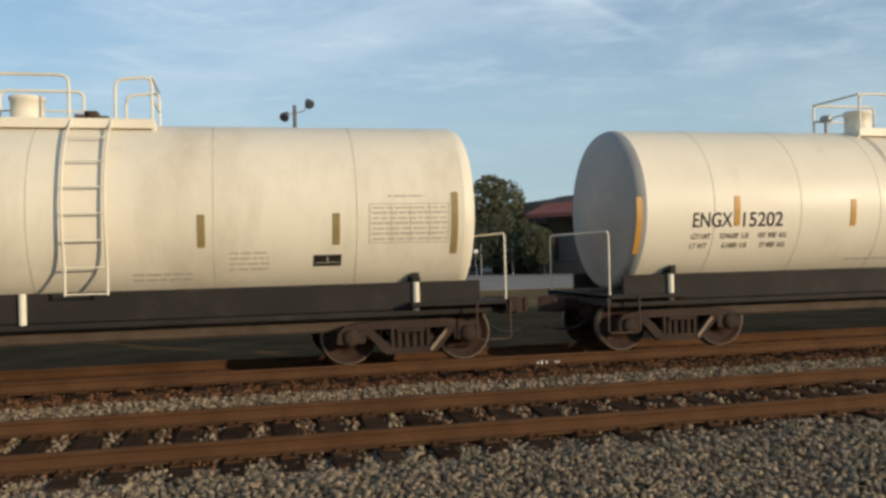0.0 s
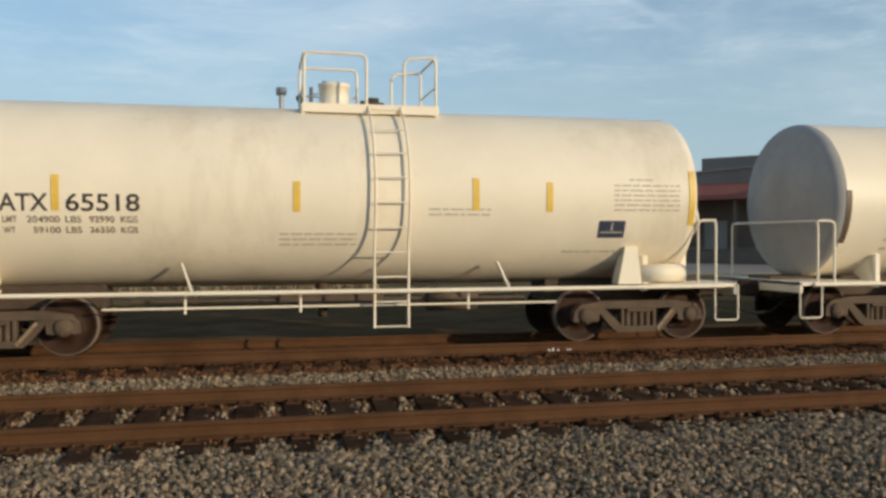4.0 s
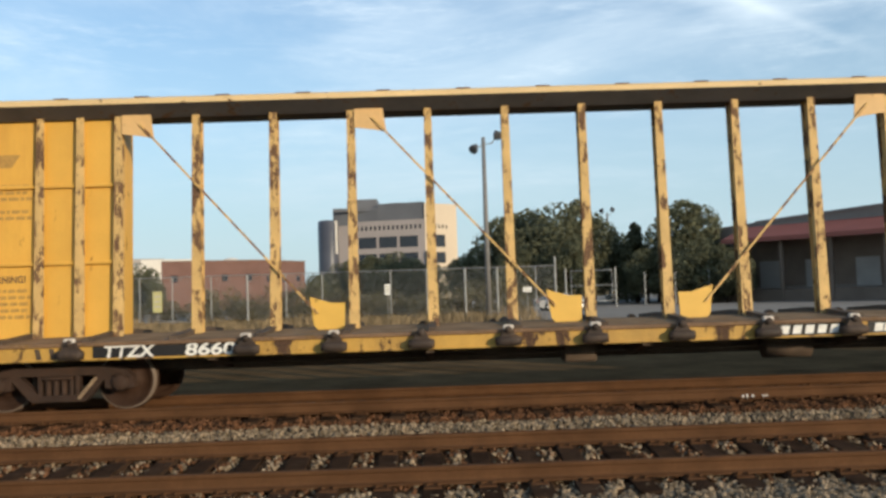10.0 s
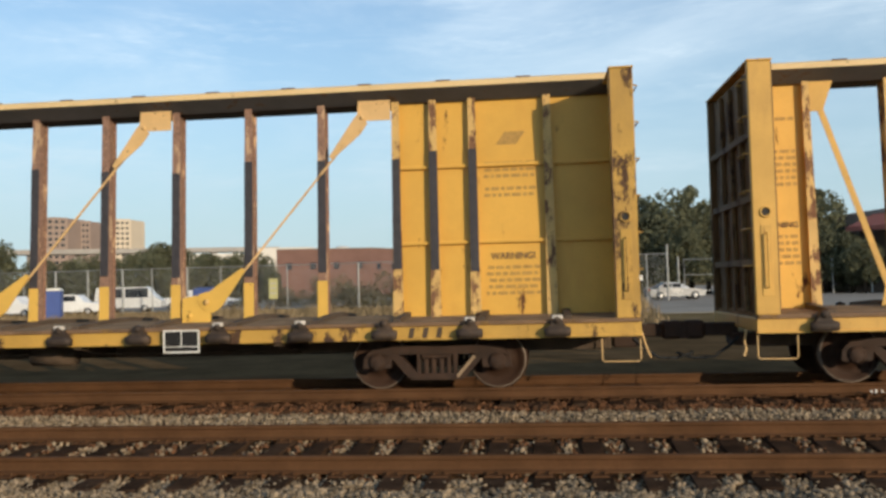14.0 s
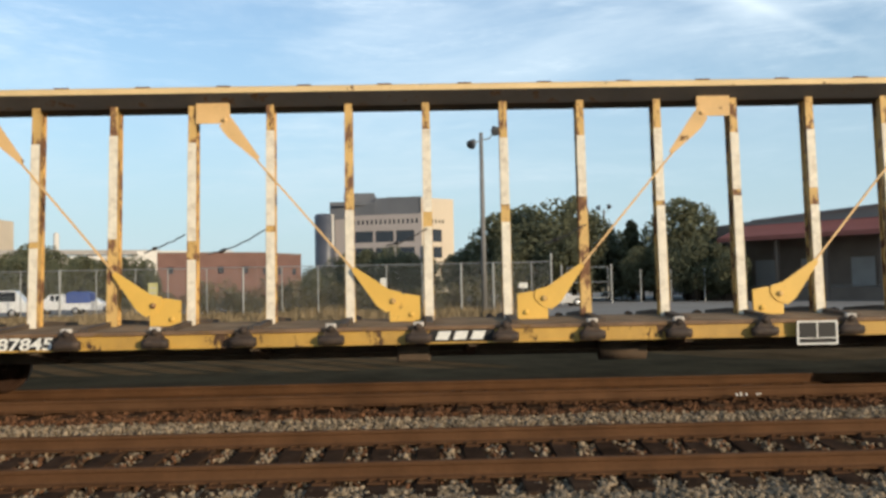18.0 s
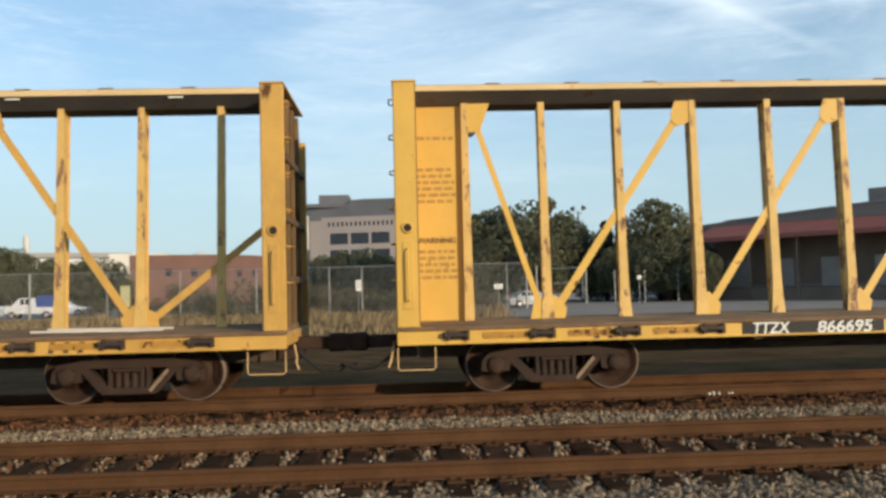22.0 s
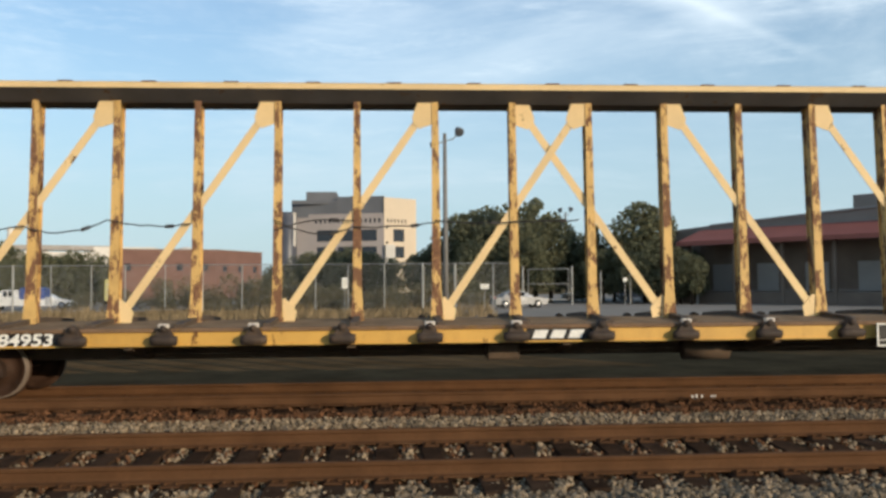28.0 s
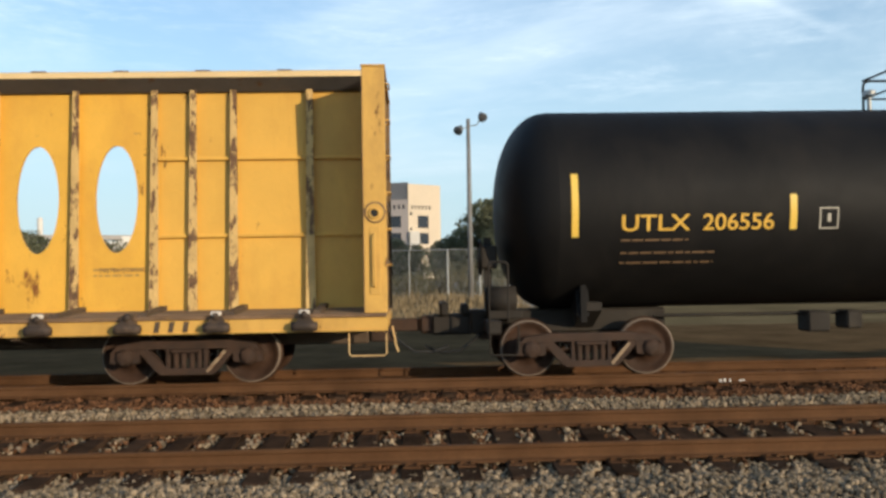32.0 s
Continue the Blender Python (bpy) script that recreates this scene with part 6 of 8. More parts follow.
def hopper_car(place):
    car = new_car("covered_hopper", place, "pale grey covered hopper car with sloped ends and roof walkway", "hopper car", "")
    W2 = 1.50
    L0, L1 = -5.62, 5.95
    # body: a closed shell, side walls with sloped ends
    side = [(-4.62, 1.0), (4.72, 1.0), (4.78, 2.25), (5.1, 2.47), (L1, 3.32), (L1, 3.77), (L0, 3.77), (L0, 3.24), (-4.82, 2.50), (-4.66, 2.30)]
    g = Geo()
    n = len(side)
    vs = [(x, -W2, z) for x, z in side] + [(x, W2, z) for x, z in side]
    fs = [tuple(range(n)), tuple(range(2 * n - 1, n - 1, -1))] + [(i + n, (i + 1) % n + n, (i + 1) % n, i) for i in range(n) if i != 5]
    g.add(vs, fs)
    part("body", g, "hopper", car)
    roof = [(-W2, 3.77), (-W2 * 0.93, 3.95), (-W2 * 0.84, 4.05), (-0.62, 4.16), (0.0, 4.20), (0.62, 4.16), (W2 * 0.84, 4.05), (W2 * 0.93, 3.95), (W2, 3.77)]
    part("roof", Geo().prism(roof[::-1], L0 - 0.01, L1 + 0.01, "x"), "hopper", car)
    for s in (-1, 1):
        y0, y1 = sorted((s * (W2 - 0.02), s * (W2 + 0.035)))
        g = Geo().box(L0, L1, y0, y1, 3.74, 3.80, 0.01)
        part("eave_rail", g, "hopper", car)
        g = Geo().box(-4.66, 4.76, y0, y1 + (0.02 if s > 0 else 0), 1.00, 1.24, 0.015)
        part("side_sill", g, "hopper", car)
    # bays with outlet gates
    for x0, x1, a, b in ((-3.05, -1.0, -2.45, -1.62), (0.72, 2.82, 1.30, 2.10)):
        g = Geo()
        vs = [(x0, -1.15, 1.02), (x1, -1.15, 1.02), (x1, 1.15, 1.02), (x0, 1.15, 1.02), (a, -0.95, 0.40), (b, -0.95, 0.40), (b, 0.95, 0.40), (a, 0.95, 0.40)]
        g.add(vs, [(0, 1, 5, 4), (1, 2, 6, 5), (2, 3, 7, 6), (3, 0, 4, 7), (4, 5, 6, 7)])
        g.box(a - 0.03, b + 0.03, -0.99, 0.99, 0.36, 0.42, 0.01)
        part("hopper_bay", g, "bay_grime", car)
        g = Geo().box(a + 0.02, b + 0.05, -1.0, 1.0, 0.24, 0.35, 0.015)
        g.tube([(a + 0.5, -1.06, 0.29), (a + 0.5, 1.06, 0.29)], 0.045, 8)
        part("outlet_gate", g, "hopper", car)
        w = Geo()
        warning_bars(w, a + 0.12, b - 0.32, 0.78, 2, -1.085, 0.06, 0.09, 3)
        tagged(part("stencilling", w, "letter_faint", car), kind="stuff")
    g = Geo().box(-4.6, 4.6, -0.28, 0.28, 0.62, 0.98, 0.02)
    g.box(-4.2, 4.4, 0.3, 1.0, 0.95, 1.0, 0.01)
    part("centre_sill", g, "underframe", car)
    # roof walkway on brackets, hatches along the middle
    for y in (-0.95, -0.80, -0.65):
        part("walkway_plank", Geo().box(L0 - 0.35, L1 + 0.32, y - 0.055, y + 0.055, 4.45, 4.49, 0.006), "galv", car)
    part("walkway_edge", Geo().box(L0 - 0.35, L1 + 0.32, -1.03, -1.0, 4.44, 4.52, 0.006), "galv", car)
    for x in (L0 + 0.05, -4.5, -3.3, -2.15, -1.0, -0.04, 0.62, 1.52, 2.68, 3.85, 5.0, L1 - 0.05):
        g = Geo().prism([(-1.06, 3.98), (-0.98, 3.98), (-0.98, 4.45), (-1.06, 4.51)], x - 0.06, x + 0.06, "x")
        g.beam((x, -1.0, 4.43), (x, -0.55, 4.43), 0.05, 0.06, (1, 0, 0))
        part("walkway_bracket", g, "white", car)
    for i in range(9):
        x = -4.7 + 1.2 * i
        g = Geo().box(x - 0.5, x + 0.42, -0.30, 0.30, 4.12, 4.24, 0.02)
        g.tube([(x - 0.55, -0.42, 4.20), (x - 0.2, -0.42, 4.27), (x + 0.2, -0.42, 4.24)], 0.02, 6)
        part("hatch_cover", g, "galv", car)
    # ends: corner posts, ladders, platforms, slope sheets in shade
    for s in (-1, 1):
        e = L1 if s > 0 else L0
        inner = 4.72 if s > 0 else -4.62
        g = Geo()
        y = -W2 - 0.02
        x0, x1 = (e - 0.95, e - 0.51) if s > 0 else (e - 0.06, e + 0.40)
        ladder(g, x0, x1, [(y, 2.6 if s > 0 else 3.0), (y, 1.02)], [1.15 + 0.47 * i for i in range(4)], 0.018)
        ladder(g, x0, x1, [(y, 1.02), (y, 0.36)], [0.37], 0.014)
        g.tube(bent([(e - s * 0.02, y, 3.0), (e - s * 0.02, y, 4.52), (e - s * 0.02, 0.2, 4.52)], 0.15), 0.024, 8)
        part("end_ladder", g, "hopper", car)
        x0, x1 = (e - 0.46, e - 0.29) if s > 0 else (e - 0.02, e + 0.05)
        part("corner_post", Geo().box(x0, x1, -W2 - 0.03, -W2 + 0.10, 1.02, 4.05, 0.015), "white", car)
        g = Geo().box(min(e, inner), max(e, inner), -W2, W2, 0.94, 1.02, 0.01)
        g.box(min(e, inner - s * 0.4), max(e, inner - s * 0.4), -W2 - 0.01, -W2 + 0.06, 0.86, 1.04, 0.012)
        g.lathe([(0.0, 0.09), (-0.03, 0.09), (-0.03, 0.045), (0.0, 0.045)], "y", (e - s * 0.85, -W2 - 0.01, 0.80), 16)
        part("end_platform", g, "hopper", car)
        for y in (-1.05, 1.05):
            # left-end posts take the shade-dark colour, right-end ones the body paint
            part("end_post", Geo().beam((inner + s * 0.1, y, 1.02), (inner + s * 0.1, y, 2.3), 0.12, 0.12), "hopper" if s > 0 else "end_shade_grime", car)
            part("end_post", Geo().beam((e - s * 0.12, y, 1.02), (e - s * 0.12, y, 3.2), 0.10, 0.10), "hopper" if s > 0 else "end_shade_grime", car)
        for z in (1.45, 1.9):
            part("end_rail", Geo().tube([(inner, -1.1, z), (e, -1.1, z)], 0.02, 6), "hopper", car)
        if s > 0:
            part("brake_box", Geo().box(min(e - s * 0.75, e - s * 0.45), max(e - s * 0.75, e - s * 0.45), -0.6, -0.2, 1.02, 1.5, 0.02), "hopper", car)
            part("air_tank", Geo().lathe([(-0.2, 0.0), (-0.2, 0.14), (0.2, 0.14), (0.2, 0.0)], "x", (e - s * 0.8, -0.7, 1.7), 12), "hopper", car)
        g = Geo().box(min(e, e - s * 1.6), max(e, e - s * 1.6), -0.32, 0.32, 0.62, 0.94, 0.02)
        part("stub_sill", g, "underframe", car)
        coupler(car, e - s * 0.25, s)
    # dark grimy sheets over the ends and slopes, shade painted into their colour
    g = Geo().prism([(L0 - 0.016, 3.75), (L0 - 0.016, 3.232), (-4.83, 2.480), (-4.825, 2.489), (L0 - 0.004, 3.238), (L0 - 0.004, 3.75)], -W2 + 0.03, W2 - 0.03)
    part("end_sheet", g, "end_shade_grime", car)
    cap = [(y * 0.985, z - 0.012) for y, z in roof]
    part("end_sheet", Geo().prism(cap[::-1], L0 - 0.024, L0 - 0.012, "x"), "end_shade_grime", car)
    g = Geo().prism([(-4.842, 2.478), (-4.682, 2.292), (-4.642, 1.0), (-4.630, 1.0), (-4.670, 2.292), (-4.830, 2.478)], -W2 + 0.03, W2 - 0.03)
    part("end_sheet", g, "end_shade_grime", car)
    g = Geo().prism([(L1 + 0.016, 3.75), (L1 + 0.004, 3.75), (L1 + 0.004, 3.316), (5.105, 2.461), (5.11, 2.450), (L1 + 0.016, 3.308)], -W2 + 0.03, W2 - 0.03)
    part("end_sheet", g, "end_shade_grime", car)
    y = -W2 - 0.004
    lettering("AOKX", 0.47, "letter_dark", car, -4.09, y, 3.15, width=1.22, bold=0.003)
    lettering("495073", 0.47, "letter_dark", car, -4.12, y, 2.62, width=1.68, bold=0.003)
    lettering("LD LMT 233500", 0.10, "letter_faint", car, -4.25, y, 1.56, width=1.0)
    lettering("LT WT   52500", 0.10, "letter_faint", car, -4.25, y, 1.42, width=1.0)
    for x, z0, z1, mt in ((-4.52, 1.32, 2.22, "reflector_rust"), (4.66, 1.40, 2.2, "reflector_rust"), (-2.22, 1.32, 1.76, "reflector_rust"), (0.14, 1.34, 1.78, "reflector_rust"), (2.42, 1.36, 1.76, "reflector_rust")):
        part("reflector_strip", Geo().box(x - 0.05, x + 0.05, y - 0.003, y, z0, z1, 0.001), mt, car)
    g = Geo().box(2.68, 3.05, y - 0.003, y, 1.44, 1.70, 0.001)
    part("placard", g, "sticker_blue", car)
    part("placard_line", Geo().box(2.855, 2.875, y - 0.006, y - 0.0035, 1.555, 1.68, 0.001), "letter_grey", car)
    part("placard_line", Geo().box(2.7, 3.03, y - 0.006, y - 0.0035, 1.53, 1.55, 0.001), "letter_grey", car)
    g = Geo()
    for a, b, c, d in ((-0.78, -0.50, 2.93, 2.95), (-0.78, -0.50, 2.67, 2.69), (-0.78, -0.76, 2.69, 2.93), (-0.52, -0.50, 2.69, 2.93), (-0.68, -0.60, 2.76, 2.86)):
        g.box(a, b, y - 0.003, y, c, d, 0.001)
    warning_bars(g, 0.85, 1.6, 1.82, 4, y - 0.003, 0.035, 0.11, 4)
    warning_bars(g, -1.35, -0.9, 1.50, 2, y - 0.003, 0.03, 0.08, 6)
    warning_bars(g, -0.3, 0.05, 1.46, 1, y - 0.003, 0.03, 0.08, 7)
    warning_bars(g, 3.3, 3.8, 1.76, 3, y - 0.003, 0.03, 0.10, 8)
    warning_bars(g, -0.3, 0.6, 1.15, 1, y - 0.042, 0.03, 0.08, 9)
    tagged(part("stencilling", g, "letter_faint", car), kind="stuff")
    for s in (-1, 1):
        truck(car, place, s * 4.5, "rust_grey")
    return car


def slack_cables(car, spans, seed):
    """Slack tie-down cables caught on the stakes, with a turnbuckle at the end of each."""
    rnd = random.Random(seed)
    for xa, za, xb, zb, sag in spans:
        y = -TRUSS - 0.045 + lean_at(2.4)
        pts = [(xa + (xb - xa) * i / 10, y - 0.05 * rnd.random(), za + (zb - za) * i / 10 - 4 * sag * (i / 10) * (1 - i / 10) + rnd.uniform(-.012, .012)) for i in range(11)]
        c = part("cable", Geo().tube(pts, 0.011, 5), "cable", car)
        p, q = Vector(pts[7]), Vector(pts[8])
        part("turnbuckle", Geo().tube([p, p.lerp(q, 0.2), p.lerp(q, 0.8), q], 0.028, 6), "cable", c)


def loose_boards(place):
    """Grey-white broken boards left lying on a deck."""
    rnd = random.Random(66)
    for i in range(22):
        x = rnd.choice((rnd.uniform(-9.8, -7.2), rnd.uniform(-2.5, 5.0), rnd.uniform(4.6, 8.8)))
        n = rnd.uniform(0.5, 1.4)
        ob = solid("loose_board", Geo().box(-n, n, -0.05, 0.05, 0, 0.03, 0.004), "old_board", "weathered pale loose board lying on the flat car", "board", "loose boards")
        at = pose(x, rnd.uniform(-1.2, -0.45), DECK + 0.035 + 0.012 * (i % 4), 0, rnd.uniform(-1.5, 1.5), rnd.uniform(-16, 16))
        trains.append((ob, place, at))
    g = Geo().beam((6.30, -0.80, 1.06), (5.42, -0.50, 1.78), 0.13, 0.035)
    ob = solid("loose_board", g, "old_board", "pale broken board leaning against the stakes", "board", "loose boards")
    trains.append((ob, place, pose(0, 0, 0)))


def build_train():
    ends = lambda h: [(-h, 1.62, 2.55), (h, 1.62, 2.55)]
    c = tank_car(-3.25, 6.30, "", "", (-4.95, -4.35, -4.22, -3.42), "grimy", "cream tank car with a grimy black skirt and top platform", 5.1,
                 [(5.75, 1.64, 2.54), (-2.1, 1.85, 2.3), (2.13, 1.8, 2.25), (4.0, 1.8, 2.25), (-5.84, 1.6, 2.5)], "reflector_olive",
                 plates=[(4.52, 5.62, 2.33, 7), (2.5, 3.05, 1.72, 4), (1.2, 2.0, 1.45, 2), (4.75, 5.3, 2.50, 1)], seams=(-4.5, -3.0, -1.6, -0.1, 2.3, 4.3), lad=(0.36, 0.90), plat=(-0.9, 1.5), seed=1)
    consolidated_box(c, TANK_R, TANK_Z, [(3.68, 4.08, 1.50, 1.66)], "tank_grime")
    g = Geo()
    for z in (2.375, 2.255, 2.105, 1.955, 1.815):
        tank_patch(g, 4.48, 5.66, z - 0.006, z + 0.006, TANK_R, TANK_Z)
    for x in (4.48, 4.80, 5.08, 5.37, 5.66):
        tank_patch(g, x - 0.006, x + 0.006, 1.815, 2.375, TANK_R, TANK_Z, 0.007)
    part("table_frame", g, "letter_tank", c)
    c = tank_car(11.38, 6.18, "ENGX", "15202", (-4.98, -4.28, -4.09, -3.36), "grimy", "cream tank car marked ENGX 15202 with a grimy black skirt", 5.1,
                 [(-5.91, 1.56, 2.44), (-4.20, 1.97, 2.45), (-2.03, 1.94, 2.38), (1.29, 1.94, 2.43), (3.52, 1.92, 2.35), (5.85, 1.6, 2.4)], "reflector_orange",
                 plates=[(4.55, 5.35, 2.38, 6), (1.35, 1.85, 1.90, 3), (1.95, 2.35, 1.50, 2), (-2.0, -0.6, 1.40, 1)], seams=(-4.6, -3.02, -1.5, -0.22, 1.32, 2.95, 4.36), lad=(0.11, 0.63), plat=(-1.3, 1.35), seed=2, heads=("head_shade_grime", "tank"),
                 lines=[(-0.185, [("LD LMT", -4.98, -4.64), ("224600", -4.48, -4.14), ("LB", -4.08, -3.96), ("101 900", -3.78, -3.45), ("KG", -3.39, -3.26)]),
                        (-0.335, [("LT WT", -4.98, -4.68), ("61400", -4.41, -4.14), ("LB", -4.08, -3.96), ("27 800", -3.73, -3.45), ("KG", -3.39, -3.26)])])
    for x, z0, w in ((-1.22, 2.85, 0.05), (-1.17, 3.05, 0.10), (0.02, 3.2, 0.16), (0.75, 3.25, 0.12)):
        stain = Geo()
        for i in range(5):
            k = i / 5
            tank_patch(stain, x - w * (0.15 + 0.35 * k), x + w * (0.15 + 0.35 * k), z0 + (3.62 - z0) * k, z0 + (3.62 - z0) * (k + 0.2), TANK_R, TANK_Z, 0.0035)
        part("spill_stain", stain, "letter_tank", c)
    consolidated_box(c, TANK_R, TANK_Z, [(3.55, 4.02, 1.52, 1.80)], "tank_grime")
    consolidated_box(c, TANK_R, TANK_Z, [(1.26, 1.82, 2.71, 2.84), (1.26, 1.82, 2.88, 2.98)], "letter_stencil")
    hopper_car(25.06)
    c = tank_car(38.51, 5.82, "GATX", "65518", (-4.74, -3.93, -3.71, -2.77), "clean", "clean cream tank car marked GATX 65518 with white walkway rails", 4.7,
                 [(-5.50, 1.84, 2.73), (-3.84, 2.02, 2.50), (-0.66, 2.02, 2.45), (1.96, 2.05, 2.53), (3.11, 2.04, 2.48), (5.46, 1.84, 2.69)], "reflector_yellow",
                 plates=[(4.15, 5.25, 2.46, 6), (-0.9, 0.2, 1.72, 3), (1.25, 2.2, 2.08, 2), (4.4, 4.8, 2.55, 1), (3.4, 4.3, 1.45, 1)], lad=(0.45, 0.95), plat=(-0.55, 1.55), seed=3, truck_mat="rust_grey", lz=-0.28, tall=0.78,
                 lines=[(-0.155, [("LD", -4.70, -4.58), ("LMT", -4.50, -4.32), ("204900", -4.20, -3.79), ("LBS", -3.72, -3.52), ("92990", -3.42, -3.10), ("KGS", -3.02, -2.80)]),
                        (-0.295, [("LT", -4.70, -4.61), ("WT", -4.50, -4.35), ("59100", -4.13, -3.79), ("LBS", -3.72, -3.52), ("26350", -3.42, -3.10), ("KGS", -3.02, -2.80)])])
    consolidated_box(c, TANK_R, TANK_Z, [(3.93, 4.36, 1.65, 1.91)])
    g = Geo().lathe([(-0.38, 0.0), (-0.38, 0.15), (0.38, 0.15), (0.38, 0)], "x", (5.1, -1.0, 1.08), 16)
    g.prism([(4.30, 0.92), (4.70, 0.92), (4.62, 1.50), (4.42, 1.50)], -1.16, -0.92)
    part("brake_cylinder", g, "tank", c)
    c = tank_car(52.77, 6.42, "ENGX", "15147", (-5.19, -4.25, -3.98, -3.15), "clean", "cream tank car marked ENGX 15147 with a diamond placard", 5.1,
                 [(-5.98, 1.56, 2.42), (5.84, 1.5, 2.5), (-4.09, 1.79, 2.21), (2.2, 1.95, 2.4)], "reflector_dark",
                 plates=[(5.0, 5.4, 1.70, 4), (2.8, 4.0, 2.3, 5)], lad=(0.1, 0.6), plat=(-0.9, 1.3), seed=4, truck_mat="rust_grey", lz=-0.52, heads=("head_shade_grime", "tank"))
    tank_lettering("NOT FOR FLAMMABLE", 0.10, "letter_dark", c, 4.55, 2.10, TANK_R, TANK_Z, 1.08)
    tank_lettering("POISONOUS LIQUIDS", 0.10, "letter_dark", c, 4.64, 1.98, TANK_R, TANK_Z, 0.94)
    g = Geo().prism([(5.08, 1.70), (5.38, 1.40), (5.08, 1.10), (4.78, 1.40)], -1.30, -1.27)
    g.box(4.96, 5.20, -1.29, -1.05, 1.70, 1.80, 0.01).box(5.03, 5.13, -1.28, -1.10, 0.92, 1.12, 0.01)
    d = part("diamond_placard", g, "white", c)
    for a, b, e, f in ((4.90, 5.26, 1.385, 1.40), (5.07, 5.085, 1.20, 1.60), (4.95, 5.21, 1.49, 1.50), (4.95, 5.21, 1.28, 1.29)):
        part("placard_line", Geo().box(a, b, -1.306, -1.301, e, f, 0.001), "letter_grey", d)
    consolidated_box(c, TANK_R, TANK_Z, [(4.35, 4.6, 1.5, 1.72)])
    open_label = "yellow centre-beam flat car with open braced truss"
    centrebeam_open(1, [("TTZX", -9.04, -8.28), ("86", -7.50, -7.08)], open_label + ", worn", pale=True, seed=1, sign=(6.58, 7.38), placard=(4.56, 5.12), pitch=1.214)
    centrebeam_rod(2, [("TTZX", -7.70, -6.95), ("8660", -6.55, -5.82)], "yellow centre-beam flat car with solid end panels and rusty stakes", None, 2, placard=(4.51, 5.08), signs=((1.88, 2.77), (3.23, 3.93)), wings=False, slack=-0.08)
    centrebeam_rod(3, [("TTZX", -7.75, -7.03), ("87323", -6.63, -5.80)], "yellow centre-beam flat car with dark wear strips on its stakes", "black_tape", 3, sign=(-0.53, 0.22), placard=(4.55, 5.1))
    centrebeam_open(4, [("237", -7.0, -6.45)], open_label + ", empty deck", pale=True, seed=4, sign=(-0.50, 0.2), placard=(4.57, 5.06))
    c = centrebeam_rod(5, [("TTZX", -7.75, -7.0), ("87845", -6.68, -5.88)], "yellow centre-beam flat car with white wear strips on its stakes", "white_tape", 5, sign=(-0.53, 0.21), placard=(4.57, 5.15))
    slack_cables(c, [(-3.09, 2.50, -3.98, 2.14, 0.05), (-4.32, 2.46, -4.95, 2.18, 0.03), (-0.62, 2.48, -1.25, 2.22, 0.04), (1.85, 2.5, 1.2, 2.2, 0.03)], 5)
    c = centrebeam_open(6, [("TTZX", -9.15, -8.31), ("850", -7.58, -7.11), ("998", -6.73, -6.15)], "yellow centre-beam flat car with loose boards on its deck", panels=False, seed=6, sign=(3.08, 3.97), placard=(5.71, 6.23), drums=True, pitch=1.214, lift=(5.53, 0.60))
    part("hanging_strap", Geo().beam((-2.86, -HALF_W - 0.03, 0.86), (-2.78, -HALF_W - 0.05, 0.66), 0.07, 0.012).beam((-2.78, -HALF_W - 0.05, 0.66), (-2.66, -HALF_W - 0.04, 0.53), 0.07, 0.012), "old_board", c, "torn pale strap hanging from the sill")
    loose_boards(47.94 + 24.4156 * 6)
    for i in range(9):
        part("white_reflector", Geo().box(-9.87 + 2.43 * i, -9.65 + 2.43 * i, -0.51, -0.45, 4.560, 4.590, 0.003), "white", c)
    c = centrebeam_open(7, [("TTZX", -6.33, -5.75), ("866695", -5.37, -4.53)], "freshly painted yellow centre-beam flat car with braced truss", "yellow_bright", seed=7, sign=(5.6, 6.36), placard=(6.98, 7.45), bars=(4.42, 4.85), drums=True, pitch=1.214, lift=(-0.03, 0.66))
    g = warning_bars(Geo(), -3.04, -2.25, 0.93, 2, -HALF_W - 0.007, 0.035, 0.07, 17)
    tagged(part("stencilling", g, "letter_brown", c), kind="stuff")
    part("jacking_pad", Geo().box(6.32, 6.64, -HALF_W + 0.03, -HALF_W + 0.09, 0.66, 0.771, 0.006), "yellow_bright", c)
    centrebeam_open(8, [("TTZX", -9.19, -8.31), ("861", -7.82, -7.27), ("024", -6.65, -6.0)], open_label + ", rusty stakes", seed=8, placard=(5.0, 5.5))
    c = centrebeam_open(9, [("TTZX", -9.2, -8.4), ("84953", -7.94, -7.17)], open_label + ", faded", pale=True, seed=9, sign=(-0.53, 0.25), placard=(4.49, 5.0), bars=(5.69, 6.29))
    slack_cables(c, [(-9.9, 2.60, -8.03, 2.52, 0.10), (-8.03, 2.52, -6.80, 2.62, 0.14), (-6.80, 2.62, -5.56, 2.55, 0.06), (-4.32, 2.62, -3.09, 2.50, 0.16), (-4.32, 2.45, -3.09, 2.58, -0.08),
                     (-3.09, 2.50, -1.85, 2.56, 0.03), (-1.85, 2.60, -0.62, 2.58, 0.04), (-0.62, 2.58, 0.4, 2.60, 0.02), (9.27, 2.42, 10.3, 2.66, 0.03)], 9)
    centrebeam_oval(10, [("TTZX", -7.78, -7.03), ("86325", -6.63, -5.80)], "yellow centre-beam flat car with a wall of oval openings", (3.18, 4.06), (4.6, 5.18))
